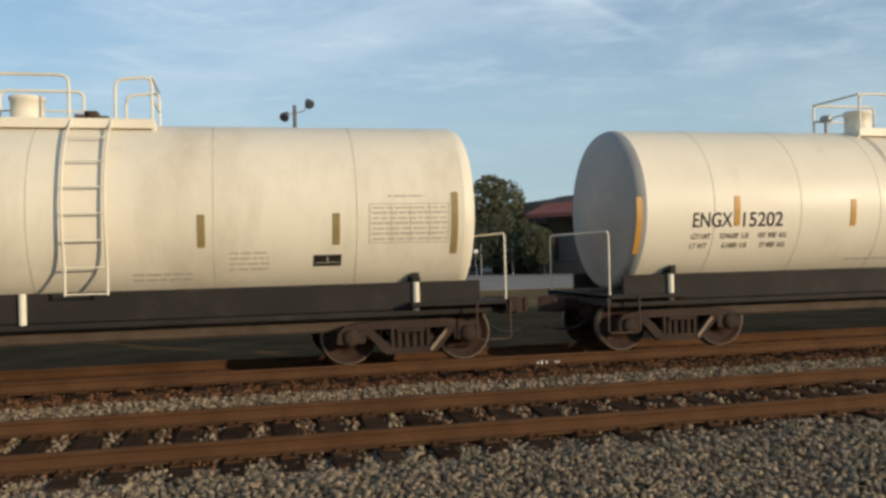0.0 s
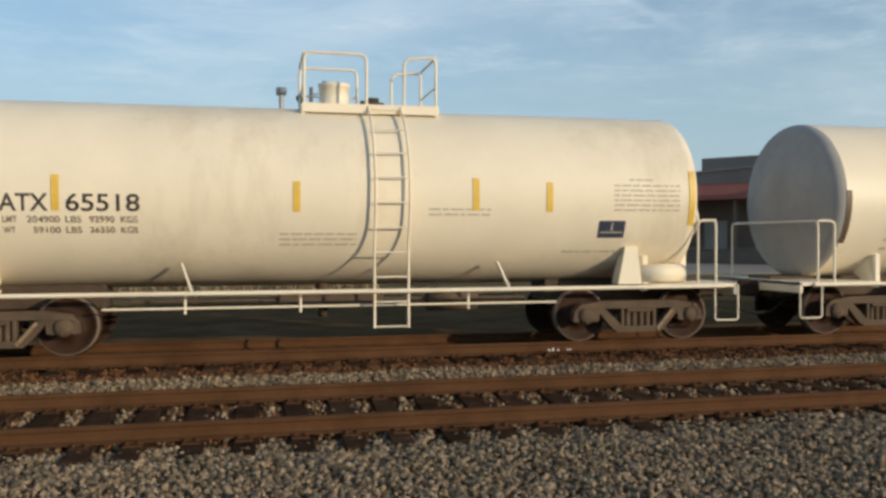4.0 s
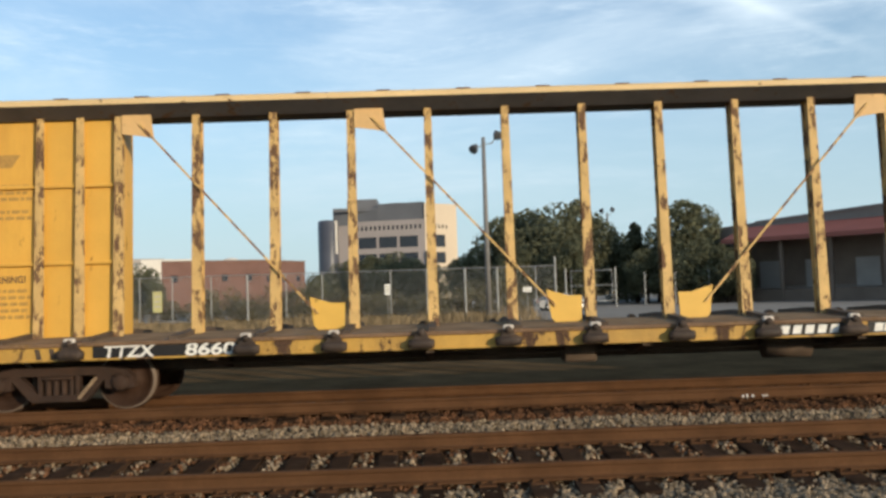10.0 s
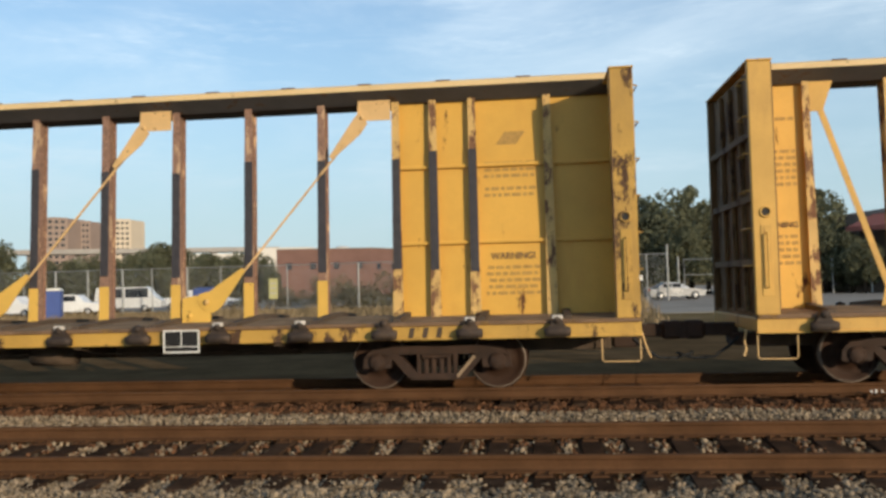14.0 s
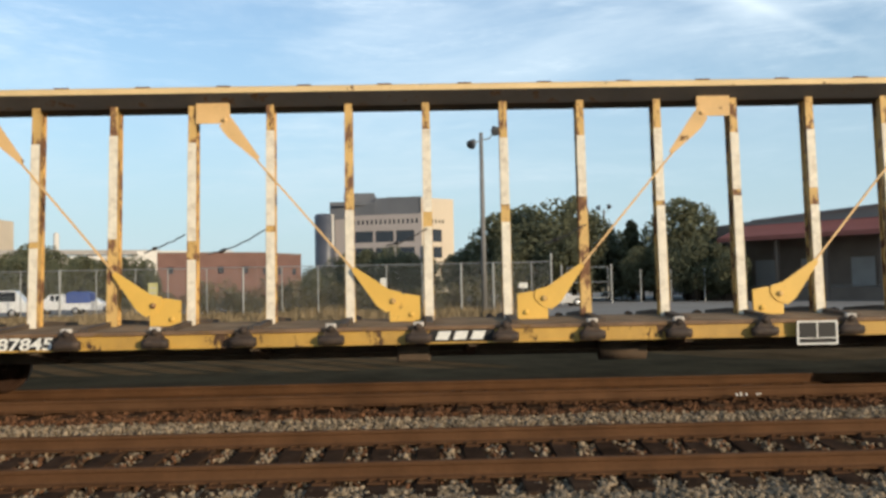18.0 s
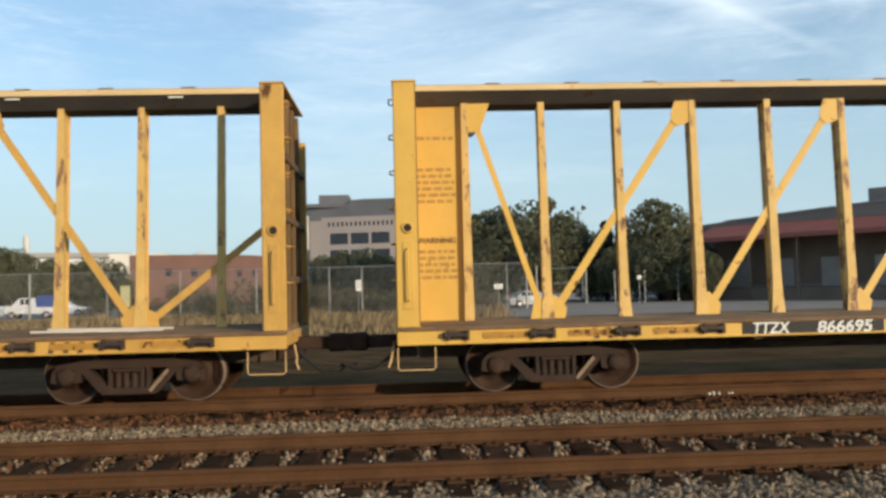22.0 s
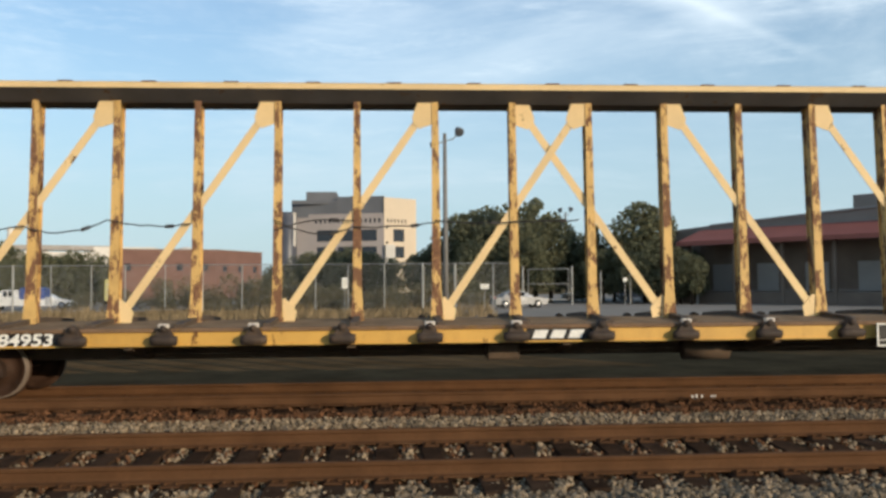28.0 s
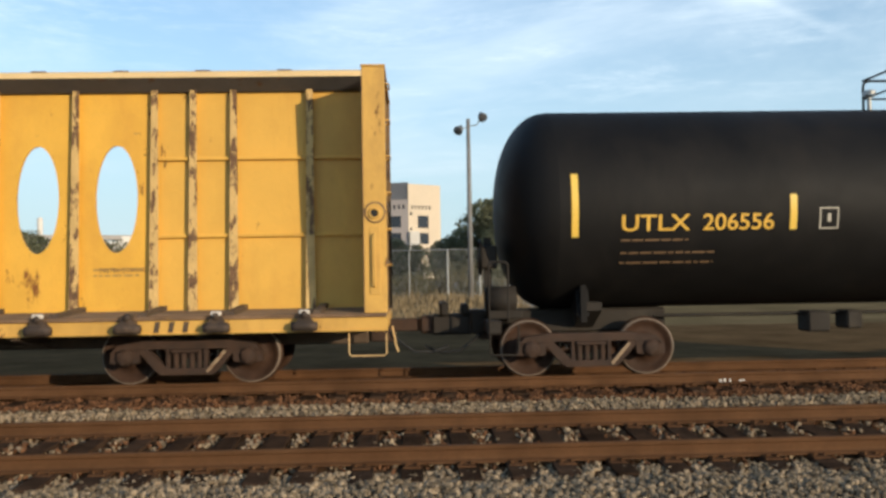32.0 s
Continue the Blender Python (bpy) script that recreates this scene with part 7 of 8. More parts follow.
    c = tank_car(311.8, 6.6, "UTLX", "206556", (-4.92, -3.93, -3.75, -2.72), "black", "black tank car with yellow lettering UTLX 206556", 5.3,
                 [(-5.59, 2.05, 2.95), (-2.44, 2.12, 2.62)], "reflector_yellow", plates=[(-4.92, -3.95, 2.01, 1), (-4.92, -3.55, 1.83, 1), (-4.92, -3.55, 1.69, 1)],
                 r=1.55, cz=2.53, mat="black", letter="letter_yellow", lad=(0.6, 1.1), plat=(-0.25, 1.9), seed=11, lz=-0.40, lines=[(0, [])])
    g = Geo()
    for a, b, z0, z1 in ((-2.06, -1.78, 2.405, 2.425), (-2.06, -1.78, 2.12, 2.14), (-2.06, -2.04, 2.14, 2.405), (-1.80, -1.78, 2.14, 2.405), (-1.945, -1.895, 2.22, 2.34)):
        tank_patch(g, a, b, z0, z1, 1.55, 2.53, 0.006)
    part("framed_placard", g, "letter_grey", c)


# ---- behind the train ----
GROUND = -0.40


def yard(x, y):
    """Plan of the yard behind the tracks, in its own older measure, laid into the world."""
    return x - 0.0062 * y, 1.192 * y


def at_bearing(az, d):
    """A place on the yard plan, by bearing (degrees to the right of straight across the tracks) and distance."""
    return yard(d * math.sin(radians(az)), d * math.cos(radians(az)))


def rise(el, d):
    return 1.60 + d * math.tan(radians(el))


def ground():
    xs = [-4500, -1500, -500, -220] + [-160 + 10 * i for i in range(33)] + [220, 500, 1500, 4500]
    ys = [-4500, -1000, -200, -40, -12, -6.2, 0, 7, 16.2] + [19 + 4 * i for i in range(30)] + [150, 220, 400, 1200, 4500]
    g = Geo()
    vs = []
    for x in xs:
        for y in ys:
            z = GROUND
            if -6.5 < y < 16.4:
                z = -0.60
            elif abs(x) < 200 and 17 < y < 60:
                z += 0.06 * noise.noise(Vector((x * 0.12, y * 0.12, 0)))
            vs.append((x, y, z))
    n = len(ys)
    g.add(vs, [(i * n + j, (i + 1) * n + j, (i + 1) * n + j + 1, i * n + j + 1) for i in range(len(xs) - 1) for j in range(n - 1)], True)
    solid("ground", g, "ground", "dry grass and earth beside the railway", "ground", kind="structure")
    g = Geo().box(5, 140, 46, 160, GROUND - 0.3, GROUND + 0.03, 0.01)
    solid("parking_lot", g, "lot", "pale concrete yard in front of the warehouse", "pavement", kind="structure")
    g = Geo().box(-140, -18, 72, 115, GROUND - 0.3, GROUND + 0.03, 0.01)
    solid("side_parking", g, "lot", "pale parking area behind the fence", "pavement", kind="structure")


def cinder_strip():
    g = Geo()
    xs = [-160 + 4 * i for i in range(81)]
    ys = [16.0, 17.2, 19, 22, 25, 28, 31]
    n = len(ys)
    vs = [(x, y, GROUND + (0.05 if 16.5 < y < 30 else -0.12) + 0.05 * noise.noise(Vector((x * 0.2, y * 0.3, 9)))) for x in xs for y in ys]
    g.add(vs, [(i * n + j, (i + 1) * n + j, (i + 1) * n + j + 1, i * n + j + 1) for i in range(len(xs) - 1) for j in range(n - 1)], True)
    solid("cinder_strip", g, "cinder", "strip of dark brown cinders behind the train", "ground", kind="structure")


def grass():
    rnd = random.Random(8)
    v, f = [], []
    for _ in range(16000):
        y = 33 + 35 * rnd.random() ** 0.8
        x = rnd.uniform(-0.72 * y, 0.09 * y + 2)
        h = rnd.uniform(0.15, 0.5) * (1.7 if noise.noise(Vector((x * 0.2, y * 0.2, 4))) > 0.15 else 0.8)
        a = rnd.uniform(0, 3.14)
        w = rnd.uniform(0.02, 0.06)
        dx, dy = math.cos(a) * w, math.sin(a) * w
        lx, ly = rnd.uniform(-.2, .2) * h, rnd.uniform(-.2, .2) * h
        n = len(v)
        v += [(x - dx, y - dy, GROUND - 0.05), (x + dx, y + dy, GROUND - 0.05), (x + lx, y + ly, GROUND + h)]
        f.append((n, n + 1, n + 2))
    g = Geo().add(v, f)
    solid("grass", g, "grass", "tall dry grass along the fence", "grass", kind="stuff")


def leaf_cloud(seed, n, lobes, size):
    """Leaf sprays gathered round the lobes of a crown, with gaps between them."""
    rnd = random.Random(seed)
    v, f = [], []
    for _ in range(n):
        cx, cy, cz, r = rnd.choice(lobes)
        d = Vector((rnd.gauss(0, 1), rnd.gauss(0, 1), rnd.gauss(0, 1))).normalized()
        p = Vector((cx, cy, cz)) + d * r * rnd.uniform(0.55, 1.08) ** 0.6
        a, b = d.orthogonal().normalized(), None
        a = (a + Vector((rnd.uniform(-1, 1), rnd.uniform(-1, 1), rnd.uniform(-1, 1))) * 0.9).normalized()
        b = a.cross(Vector((rnd.uniform(-1, 1), rnd.uniform(-1, 1), rnd.uniform(-.3, 1)))).normalized()
        s = size * rnd.uniform(0.5, 1.3)
        k = len(v)
        v += [tuple(p - a * s), tuple(p + b * s * 0.5 + d * s * 0.2), tuple(p + a * s), tuple(p - b * s * 0.5)]
        f.append((k, k + 1, k + 2, k + 3))
    return Geo().add(v, f)


def tree(kind, seed, h, w, n=2600):
    """A tree with trunk, limbs and a crown of leaf sprays; h, w: height and width."""
    rnd = random.Random(seed)
    t = thing("tree", {"broad": "dense dark green broadleaf tree behind the fence", "cone": "tall narrow green conifer behind the fence", "thin": "slender open-crowned tree against the sky"}[kind], "tree", "trees behind the fence")
    g = Geo()
    g.lathe([(0, 0.030 * h), (h * 0.15, 0.022 * h), (h * 0.5, 0.014 * h), (h * 0.9, 0.004 * h)], "z", (0, 0, 0), 10)
    lobes = []
    m = 16 if kind != "thin" else 9
    for i in range(m):
        q = (i + rnd.random()) / m
        a = i * 2.4 + rnd.random()
        if kind == "broad":
            z = h * (0.25 + 0.62 * q)
            rad = w * 0.34 * math.sin(math.pi * (0.22 + 0.70 * q)) * rnd.uniform(0.6, 1.1)
            r = w * rnd.uniform(0.14, 0.23)
        elif kind == "cone":
            z = h * (0.16 + 0.80 * q)
            rad = w * 0.30 * (1 - q * 0.9) * rnd.uniform(0.7, 1.1)
            r = w * (0.26 - 0.19 * q)
        else:
            z = h * (0.55 + 0.42 * q)
            rad = w * 0.36 * rnd.uniform(0.4, 1.1)
            r = w * rnd.uniform(0.10, 0.18)
        p = (rad * math.cos(a), rad * math.sin(a), z)
        lobes.append((*p, r))
        g.tube([(0, 0, z * 0.72), (p[0] * 0.5, p[1] * 0.5, z * 0.84), p], 0.005 * h, 5)
    part("trunk", g, "bark", t)
    part("crown", leaf_cloud(seed, n, lobes, 0.025 * h if kind != "thin" else 0.023 * h), "leaf", t)
    return t


def woods():
    protos = [tree("broad", 1, 10, 9, 6400), tree("broad", 2, 10, 8, 6000), tree("cone", 3, 12, 7, 6000), tree("thin", 4, 11, 6, 1600), tree("broad", 5, 9, 10, 6000)]
    # bearing, distance, height, prototype
    rows = [(4.6, 84, 7.2, 0), (6.3, 78, 9.8, 1), (8.2, 80, 10.6, 0), (10.2, 76, 10.0, 4), (12.0, 80, 11.2, 3), (13.2, 78, 9.4, 1), (14.9, 82, 7.6, 0), (16.4, 78, 8.6, 2), (18.0, 80, 6.8, 4),
            (20.3, 76, 10.2, 1), (21.4, 75, 6.6, 1), (22.8, 72, 5.4, 0), (21.0, 72, 5.6, 4), (23.6, 70, 4.6, 1), (19.2, 74, 6.0, 1), (17.2, 74, 5.4, 1), (11.2, 72, 6.6, 0), (7.4, 73, 6.0, 4), (23.4, 76, 5.2, 4),
            (2.2, 90, 5.6, 3), (3.2, 86, 6.0, 1), (-2.6, 92, 6.6, 4), (-4.2, 94, 6.8, 1), (-5.6, 95, 6.4, 0), (-6.8, 97, 5.6, 4), (-1.2, 93, 6.2, 0), (0.6, 95, 5.6, 1),
            (-8.6, 80, 4.2, 1),
            (-29.2, 190, 11.5, 0), (-28.2, 185, 13.0, 1), (-27.2, 190, 12.0, 4), (-30.2, 180, 10.0, 1), (-25.4, 200, 10.5, 0), (-24.2, 195, 9.2, 4), (-23.0, 200, 8.0, 1),
            (-36.0, 95, 6.0, 1), (-34.0, 92, 5.6, 0), (-33.0, 96, 5.8, 4), (-32.0, 95, 6.0, 4), (-31.0, 93, 5.4, 1), (-29.0, 95, 6.2, 0), (-27.0, 96, 5.0, 4), (-25.0, 97, 6.4, 1), (-23.0, 97, 6.4, 0), (-21.4, 96, 6.0, 4), (-38.5, 90, 7.5, 1), (-40.5, 90, 8.0, 0), (-30.0, 98, 4.4, 4), (-27.8, 95, 4.2, 0), (-26.0, 99, 4.4, 1), (-24.0, 97, 4.0, 4),
            (-22.0, 95, 4.2, 0), (-20.6, 92, 4.0, 1)]
    used = set()
    rnd = random.Random(3)
    heights = [10, 10, 12, 11, 9]
    for az, d, h, k in rows:
        x, y = at_bearing(az, d)
        s = h / heights[k]
        m = pose(x, y, GROUND, 0, 0, rnd.uniform(0, 360))
        if k not in used:
            used.add(k)
            ob = protos[k]
            ob.matrix_basis = m
            ob.scale = (s, s, s)
        else:
            ob = copy_thing(protos[k], m)
            ob.scale = (s * rnd.uniform(0.9, 1.15), s * rnd.uniform(0.9, 1.15), s)


def shrub(seed, w, h):
    """A low wild shrub: stems from the ground and leaf sprays down to its foot."""
    rnd = random.Random(seed)
    t = thing("shrub", "low olive green shrub along the fence", "shrub", "shrubs along the fence")
    lobes = [(rnd.uniform(-.38, .38) * w, rnd.uniform(-.3, .3) * w, h * rnd.uniform(0.12, 0.72), w * rnd.uniform(0.13, 0.2)) for _ in range(12)]
    g = Geo()
    for x, y, z, _ in lobes[:6]:
        g.tube([(x * 0.3, y * 0.3, -0.1), (x * 0.7, y * 0.7, z * 0.6), (x, y, z)], 0.025, 5)
    part("stem", g, "bark", t)
    part("foliage", leaf_cloud(seed + 40, 2200, lobes, 0.11), "shrub_leaf", t)
    return t


def shrubs():
    protos = [shrub(1, 4.6, 2.6), shrub(2, 5.4, 2.2)]
    rnd = random.Random(31)
    for i in range(26):
        x = -44 + 2.05 * i + rnd.uniform(-.8, .8)
        if -40 < x < -27:
            continue
        m = pose(x, 73.5 + rnd.uniform(-1.5, 5), GROUND, 0, 0, rnd.uniform(0, 360))
        ob = protos[i % 2] if i < 2 else copy_thing(protos[i % 2], m)
        ob.matrix_basis = m
        q = rnd.uniform(0.7, 1.15)
        ob.scale = (q, q, q * rnd.uniform(0.7, 1.2))


def floodlight(name, az, d, top_el, arms, label):
    x, y = at_bearing(az, d)
    h = rise(top_el, d) - GROUND
    t = thing(name, label, "lamp post", at=pose(x, y, GROUND, 0, 0, -az))
    part("pole", Geo().lathe([(0, 0.0), (0, 0.19), (h * 0.5, 0.16), (h, 0.12), (h, 0.0)], "z", (0, 0, 0), 14), "wood_pole", t)
    for dx, dz, r in arms:
        g = Geo().tube([(0, 0, h - 0.5), (dx * 0.6, -0.1, h - 0.45 + dz * 0.3), (dx, -0.15, h + dz)], 0.04, 6)
        part("arm", g, "galv", t)
        g = Geo().lathe([(0.26, 0.0), (0.24, 0.13), (0.05, 0.27), (-0.18, 0.32), (-0.21, 0.29), (-0.19, 0.0)], "y", (0, 0, 0), 20)
        g.box(-0.12, 0.12, 0.1, 0.42, -0.14, 0.14, 0.03)
        part("lamp_head", g, "lamp_head", t, at=pose(dx, -0.2, h + dz, 35, 0, 20 if dx > 0 else -25))


def fence():
    fy = 69.0
    f = thing("chain_link_fence", "tall galvanised chain-link fence with barbed wire on top", "fence", kind="structure")
    top = 3.32
    x = -52.0
    rnd = random.Random(4)
    end = 10.1
    while x < end:
        g = Geo().tube([(x, fy, GROUND - 0.2), (x, fy, top + rnd.uniform(-0.05, 0.05))], 0.05 if rnd.random() < .8 else 0.09, 6)
        part("post", g, "galv", f)
        x += rnd.choice((2.6, 2.9, 3.1))
    part("top_rail", Geo().tube([(-52, fy, top), (end, fy, top)], 0.035, 6), "galv", f)
    part("end_post", Geo().tube([(end, fy, GROUND), (end, fy, 4.05)], 0.08, 8), "galv", f)
    wires = Geo()
    for i in range(0, 440):
        a = -52 + i * 0.14
        for s in (-1, 1):
            q = min(a + 2.6, end)
            k = (q - a) / 2.6
            lo, hi = GROUND + 0.05, top
            z0, z1 = (lo, lo + (hi - lo) * k) if s > 0 else (hi, hi - (hi - lo) * k)
            if q > a + 0.05:
                wires.beam((a, fy + 0.04, z0), (q, fy + 0.04, z1), 0.006, 0.006)
    tagged(part("wire_mesh", wires, "galv", f), kind="stuff")
    # a gate frame further along, then more posts
    gate = thing("yard_gate", "closed chain-link gate with a steel frame", "gate", at=pose(0, 0, 0))
    x0, x1, gy = 12.7, 16.4, 77.0
    part("gate_frame", Geo().tube([(x0, gy, 0.2), (x0, gy, 2.95), (x1, gy, 2.95), (x1, gy, 0.2), (x0, gy, 0.2)], 0.05, 6), "galv", gate)
    part("gate_bar", Geo().tube([(x0, gy, 1.6), (x1, gy, 1.6)], 0.035, 6), "galv", gate)
    part("gate_post", Geo().tube([(x0 - 0.5, gy, GROUND), (x0 - 0.5, gy, 3.2)], 0.08, 8), "galv", gate)
    part("gate_post", Geo().tube([(x1 + 0.3, gy, GROUND), (x1 + 0.3, gy, 3.2)], 0.08, 8), "galv", gate)
    post = None
    for az in (17.0, 19.2, 21.6, 24.0):
        px, py = at_bearing(az, 70)
        m = pose(px, py, GROUND)
        if post is None:
            post = solid("fence_post", Geo().tube([(0, 0, 0), (0, 0, 3.1)], 0.06, 8), "galv", "lone galvanised fence post at the yard", "post", "fence posts", at=m)
        else:
            copy_thing(post, m)
    for az, e0, e1, w, mat, label in ((-3.07, -0.23, 0.62, 0.45, "sign_white", "small white sign on the fence"), (-20.34, -0.98, 0.57, 0.75, "sign_lime", "lime and white sign on the fence"), (8.0, -0.35, 0.05, 0.7, "sign_white", "low white sign on the fence")):
        d = 58 / math.cos(radians(az))
        cx = at_bearing(az, d)[0]
        s = thing("fence_sign", label, "sign", "signs on the fence", at=pose(cx, fy - 0.12, 0))
        z0, z1 = rise(e0, d), rise(e1, d)
        part("face", Geo().box(-w / 2, w / 2, -0.01, 0.01, z0, z1, 0.004), mat, s)
        for k in range(3):
            part("sign_bar", Geo().box(-w * 0.36, w * 0.36, -0.016, -0.012, z1 - (z1 - z0) * (0.28 + 0.24 * k), z1 - (z1 - z0) * (0.2 + 0.24 * k), 0.001), "letter_grey", s)
        part("sign_post", Geo().tube([(0, 0.05, GROUND), (0, 0.05, z1)], 0.03, 6), "galv", s)
    lone = thing("fence_sign", "small bright white sign on a post in the yard", "sign", "signs on the fence", at=pose(21.6, 77.0, 0))
    part("face", Geo().box(-0.2, 0.2, -0.01, 0.01, 1.78, 2.12, 0.004), "sign_white", lone)
    part("sign_post", Geo().tube([(0, 0.04, GROUND), (0, 0.04, 2.1)], 0.03, 6), "galv", lone)


def facade(house, name, p, q, z0, z1, mat, rows, depth=0.25, glass="glass_dark"):
    """A wall from p to q with windows set into it; rows: (sill, head, [(from, to), ...]) with widths as shares of the wall."""
    p, q = Vector((*p, 0)), Vector((*q, 0))
    u = (q - p).normalized()
    L = (q - p).length
    yaw = math.degrees(math.atan2(u.y, u.x))
    g = Geo()
    cuts = sorted({z0, z1, *[z for a, b, _ in rows for z in (a, b)]})
    for a, b in zip(cuts, cuts[1:]):
        row = [r for r in rows if r[0] <= a and r[1] >= b]
        xs = [0.0]
        if row:
            for s, e in row[0][2]:
                xs += [s * L, e * L]
        xs.append(L)
        for s, e in zip(xs[::2], xs[1::2]):
            if e - s > 1e-4:
                g.box(s, e, 0, depth, a, b, 0)
    wall = part("wall", g, mat, house, at=pose(p.x, p.y, 0, 0, 0, yaw))
    for a, b, spans in rows:
        for s, e in spans:
            part("window", Geo().box(s * L, e * L, depth * 0.6, depth * 0.7, a, b, 0), glass, house, at=pose(p.x, p.y, 0, 0, 0, yaw))
    return wall


def spread(n, w, a=0.0, b=1.0):
    s = (b - a) / n
    return [(a + s * i + s * (1 - w) / 2, a + s * i + s * (1 + w) / 2) for i in range(n)]


def office_building():
    t = thing("office_building", "pale concrete office building with dark upper storey and bands of windows", "building")
    C, Lf, R = yard(0.2, 200.0), yard(-24.6, 205.0), yard(9.4, 206.0)
    zt = rise(5.75, 200)
    facade(t, "front", Lf, C, GROUND, zt, "office", [(rise(5.0, 200), rise(5.35, 200), spread(15, 0.5, 0.20, 0.97)), (rise(3.55, 200), rise(4.45, 200), spread(3, 0.88, 0.22, 0.93)),
                                                    (rise(2.2, 200), rise(3.1, 200), spread(3, 0.88, 0.22, 0.93)), (rise(0.9, 200), rise(1.7, 200), spread(3, 0.88, 0.22, 0.93))])
    # sunlit side: its extra brightness over the front is in the wall colour
    facade(t, "side", C, R, GROUND, rise(7.0, 200), "far_cream", [(rise(5.0, 200), rise(5.3, 200), spread(6, 0.45, 0.06, 0.72)), (rise(3.5, 200), rise(4.5, 200), [(0.28, 0.62)]), (rise(2.2, 200), rise(3.1, 200), [(0.28, 0.62)]),
                                                                  *[(rise(e, 200), rise(e + 0.28, 200), [(0.05, 0.12)]) for e in (1.5, 2.1, 2.7, 3.3, 3.9, 4.5)]])
    up = rise(7.12, 200)
    g = Geo().prism([yard(*p) for p in ((-13.0, 203.2), (0.2, 200.4), (0.2, 222), (-13, 224))], zt, up, "z")
    part("upper_storey", g, "office_dark", t)
    g = Geo().prism([yard(*p) for p in ((-26.0, 205.2), (-13.0, 202.8), (-13.0, 224), (-26, 226))], zt - 0.9, rise(6.75, 200), "z")
    part("setback_storey", g, "office_dark", t)
    part("parapet", Geo().box(-27.0, -14.0, 242.2, 242.8, rise(6.55, 200), rise(6.85, 200), 0.05), "office_dark", t)
    part("penthouse", Geo().box(-23.2, -14.6, 245, 257, rise(6.75, 200), rise(7.62, 200), 0.1), "office_dark", t)
    part("plant_room", Geo().box(-11.0, -6.5, 246, 257, up, rise(7.3, 200), 0.1), "office_dark", t)
    part("core", Geo().prism([yard(*p) for p in ((-24.4, 205.6), (0.0, 200.8), (9.2, 206.4), (9.0, 222), (-24.0, 226))], GROUND, zt - 0.3, "z"), "office", t)
    g = Geo().lathe([(0, 3.0), (rise(5.95, 200) - GROUND - 0.6, 3.0), (rise(5.95, 200) - GROUND, 2.6), (rise(5.95, 200) - GROUND, 0)], "z", (-28.7, 245.0, GROUND), 28)
    part("round_tower", g, "tower_slate", t)
    part("tower_fin", Geo().box(-26.9, -26.0, 242.9, 244.6, rise(3.2, 200), rise(5.9, 200), 0.05), "far_white", t)
    # steps down towards the lit side
    part("stair_wing", Geo().box(-0.7, 2.0, 237.4, 239.6, GROUND, rise(3.2, 200), 0.05), "far_white", t)


def warehouse():
    t = thing("warehouse", "long low warehouse with a faded red dock canopy and pale doors", "building")
    P1, P2 = Vector((*yard(27.0, 74.0), 0)), Vector((*yard(60.0, 38.0), 0))
    u = (P2 - P1).normalized()
    yaw = math.degrees(math.atan2(u.y, u.x))
    L = (P2 - P1).length
    base = pose(P1.x, P1.y, 0, 0, 0, yaw)
    part("wall", Geo().box(0, L, 0, 20, GROUND, 6.9, 0.05), "ware_wall", t, at=base)
    part("upper_wall", Geo().prism([(3.0, 6.9), (L, 6.9), (L, 9.4), (8.0, 7.2)], 0.3, 19), "ware_wall", t, at=base)
    part("roof_block", Geo().box(21, 31, 2.0, 12, 7.0, 9.25, 0.05), "ware_wall", t, at=base)
    part("roof_edge", Geo().beam((8.0, 0.25, 7.22), (L, 0.25, 9.42), 0.16, 0.2), "concrete", t, at=base)
    end = 34.3
    part("canopy", Geo().prism([(-4.2, 5.15), (-4.2, 5.45), (-0.02, 6.75), (-0.02, 6.45)], 7.0, end, "x"), "canopy", t, at=base)
    part("fascia", Geo().box(7.0, end, -4.27, -4.21, 5.08, 5.50, 0.01), "canopy", t, at=base)
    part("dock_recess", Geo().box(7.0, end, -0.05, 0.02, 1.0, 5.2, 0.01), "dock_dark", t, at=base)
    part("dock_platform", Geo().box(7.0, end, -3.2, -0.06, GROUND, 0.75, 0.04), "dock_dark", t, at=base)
    x = 8.4
    while x < end - 2.2:
        d = part("dock_door", Geo().box(x, x + 2.1, -0.14, -0.06, 0.78, 3.35, 0.02), "dock_door", t, at=base)
        for z in (1.3, 1.8, 2.3, 2.8):
            part("door_rib", Geo().box(x, x + 2.1, -0.155, -0.145, z - 0.02, z + 0.02, 0.002), "concrete", d)
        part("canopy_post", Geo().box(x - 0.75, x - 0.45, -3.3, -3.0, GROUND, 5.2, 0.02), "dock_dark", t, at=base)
        x += 4.6
    part("window", Geo().box(28.6, 29.8, 0.24, 0.30, 7.2, 7.9, 0.02), "far_white", t, at=base)
    part("window_pane", Geo().box(28.8, 29.6, 0.20, 0.24, 7.3, 7.8, 0.01), "glass_dark", t, at=base)
    w = thing("white_annex", "sunlit cream and white building beside the dock canopy", "building")
    part("wall", Geo().box(34.5, 40.5, -4.4, -0.15, GROUND, 6.3, 0.05), "far_cream", w, at=base)
    part("parapet", Geo().box(34.3, 40.6, -4.5, -0.15, 6.3, 7.3, 0.05), "far_white", w, at=base)
    part("shutter", Geo().box(36.0, 38.4, -4.46, -4.40, GROUND, 3.4, 0.02), "dock_door", w, at=base)


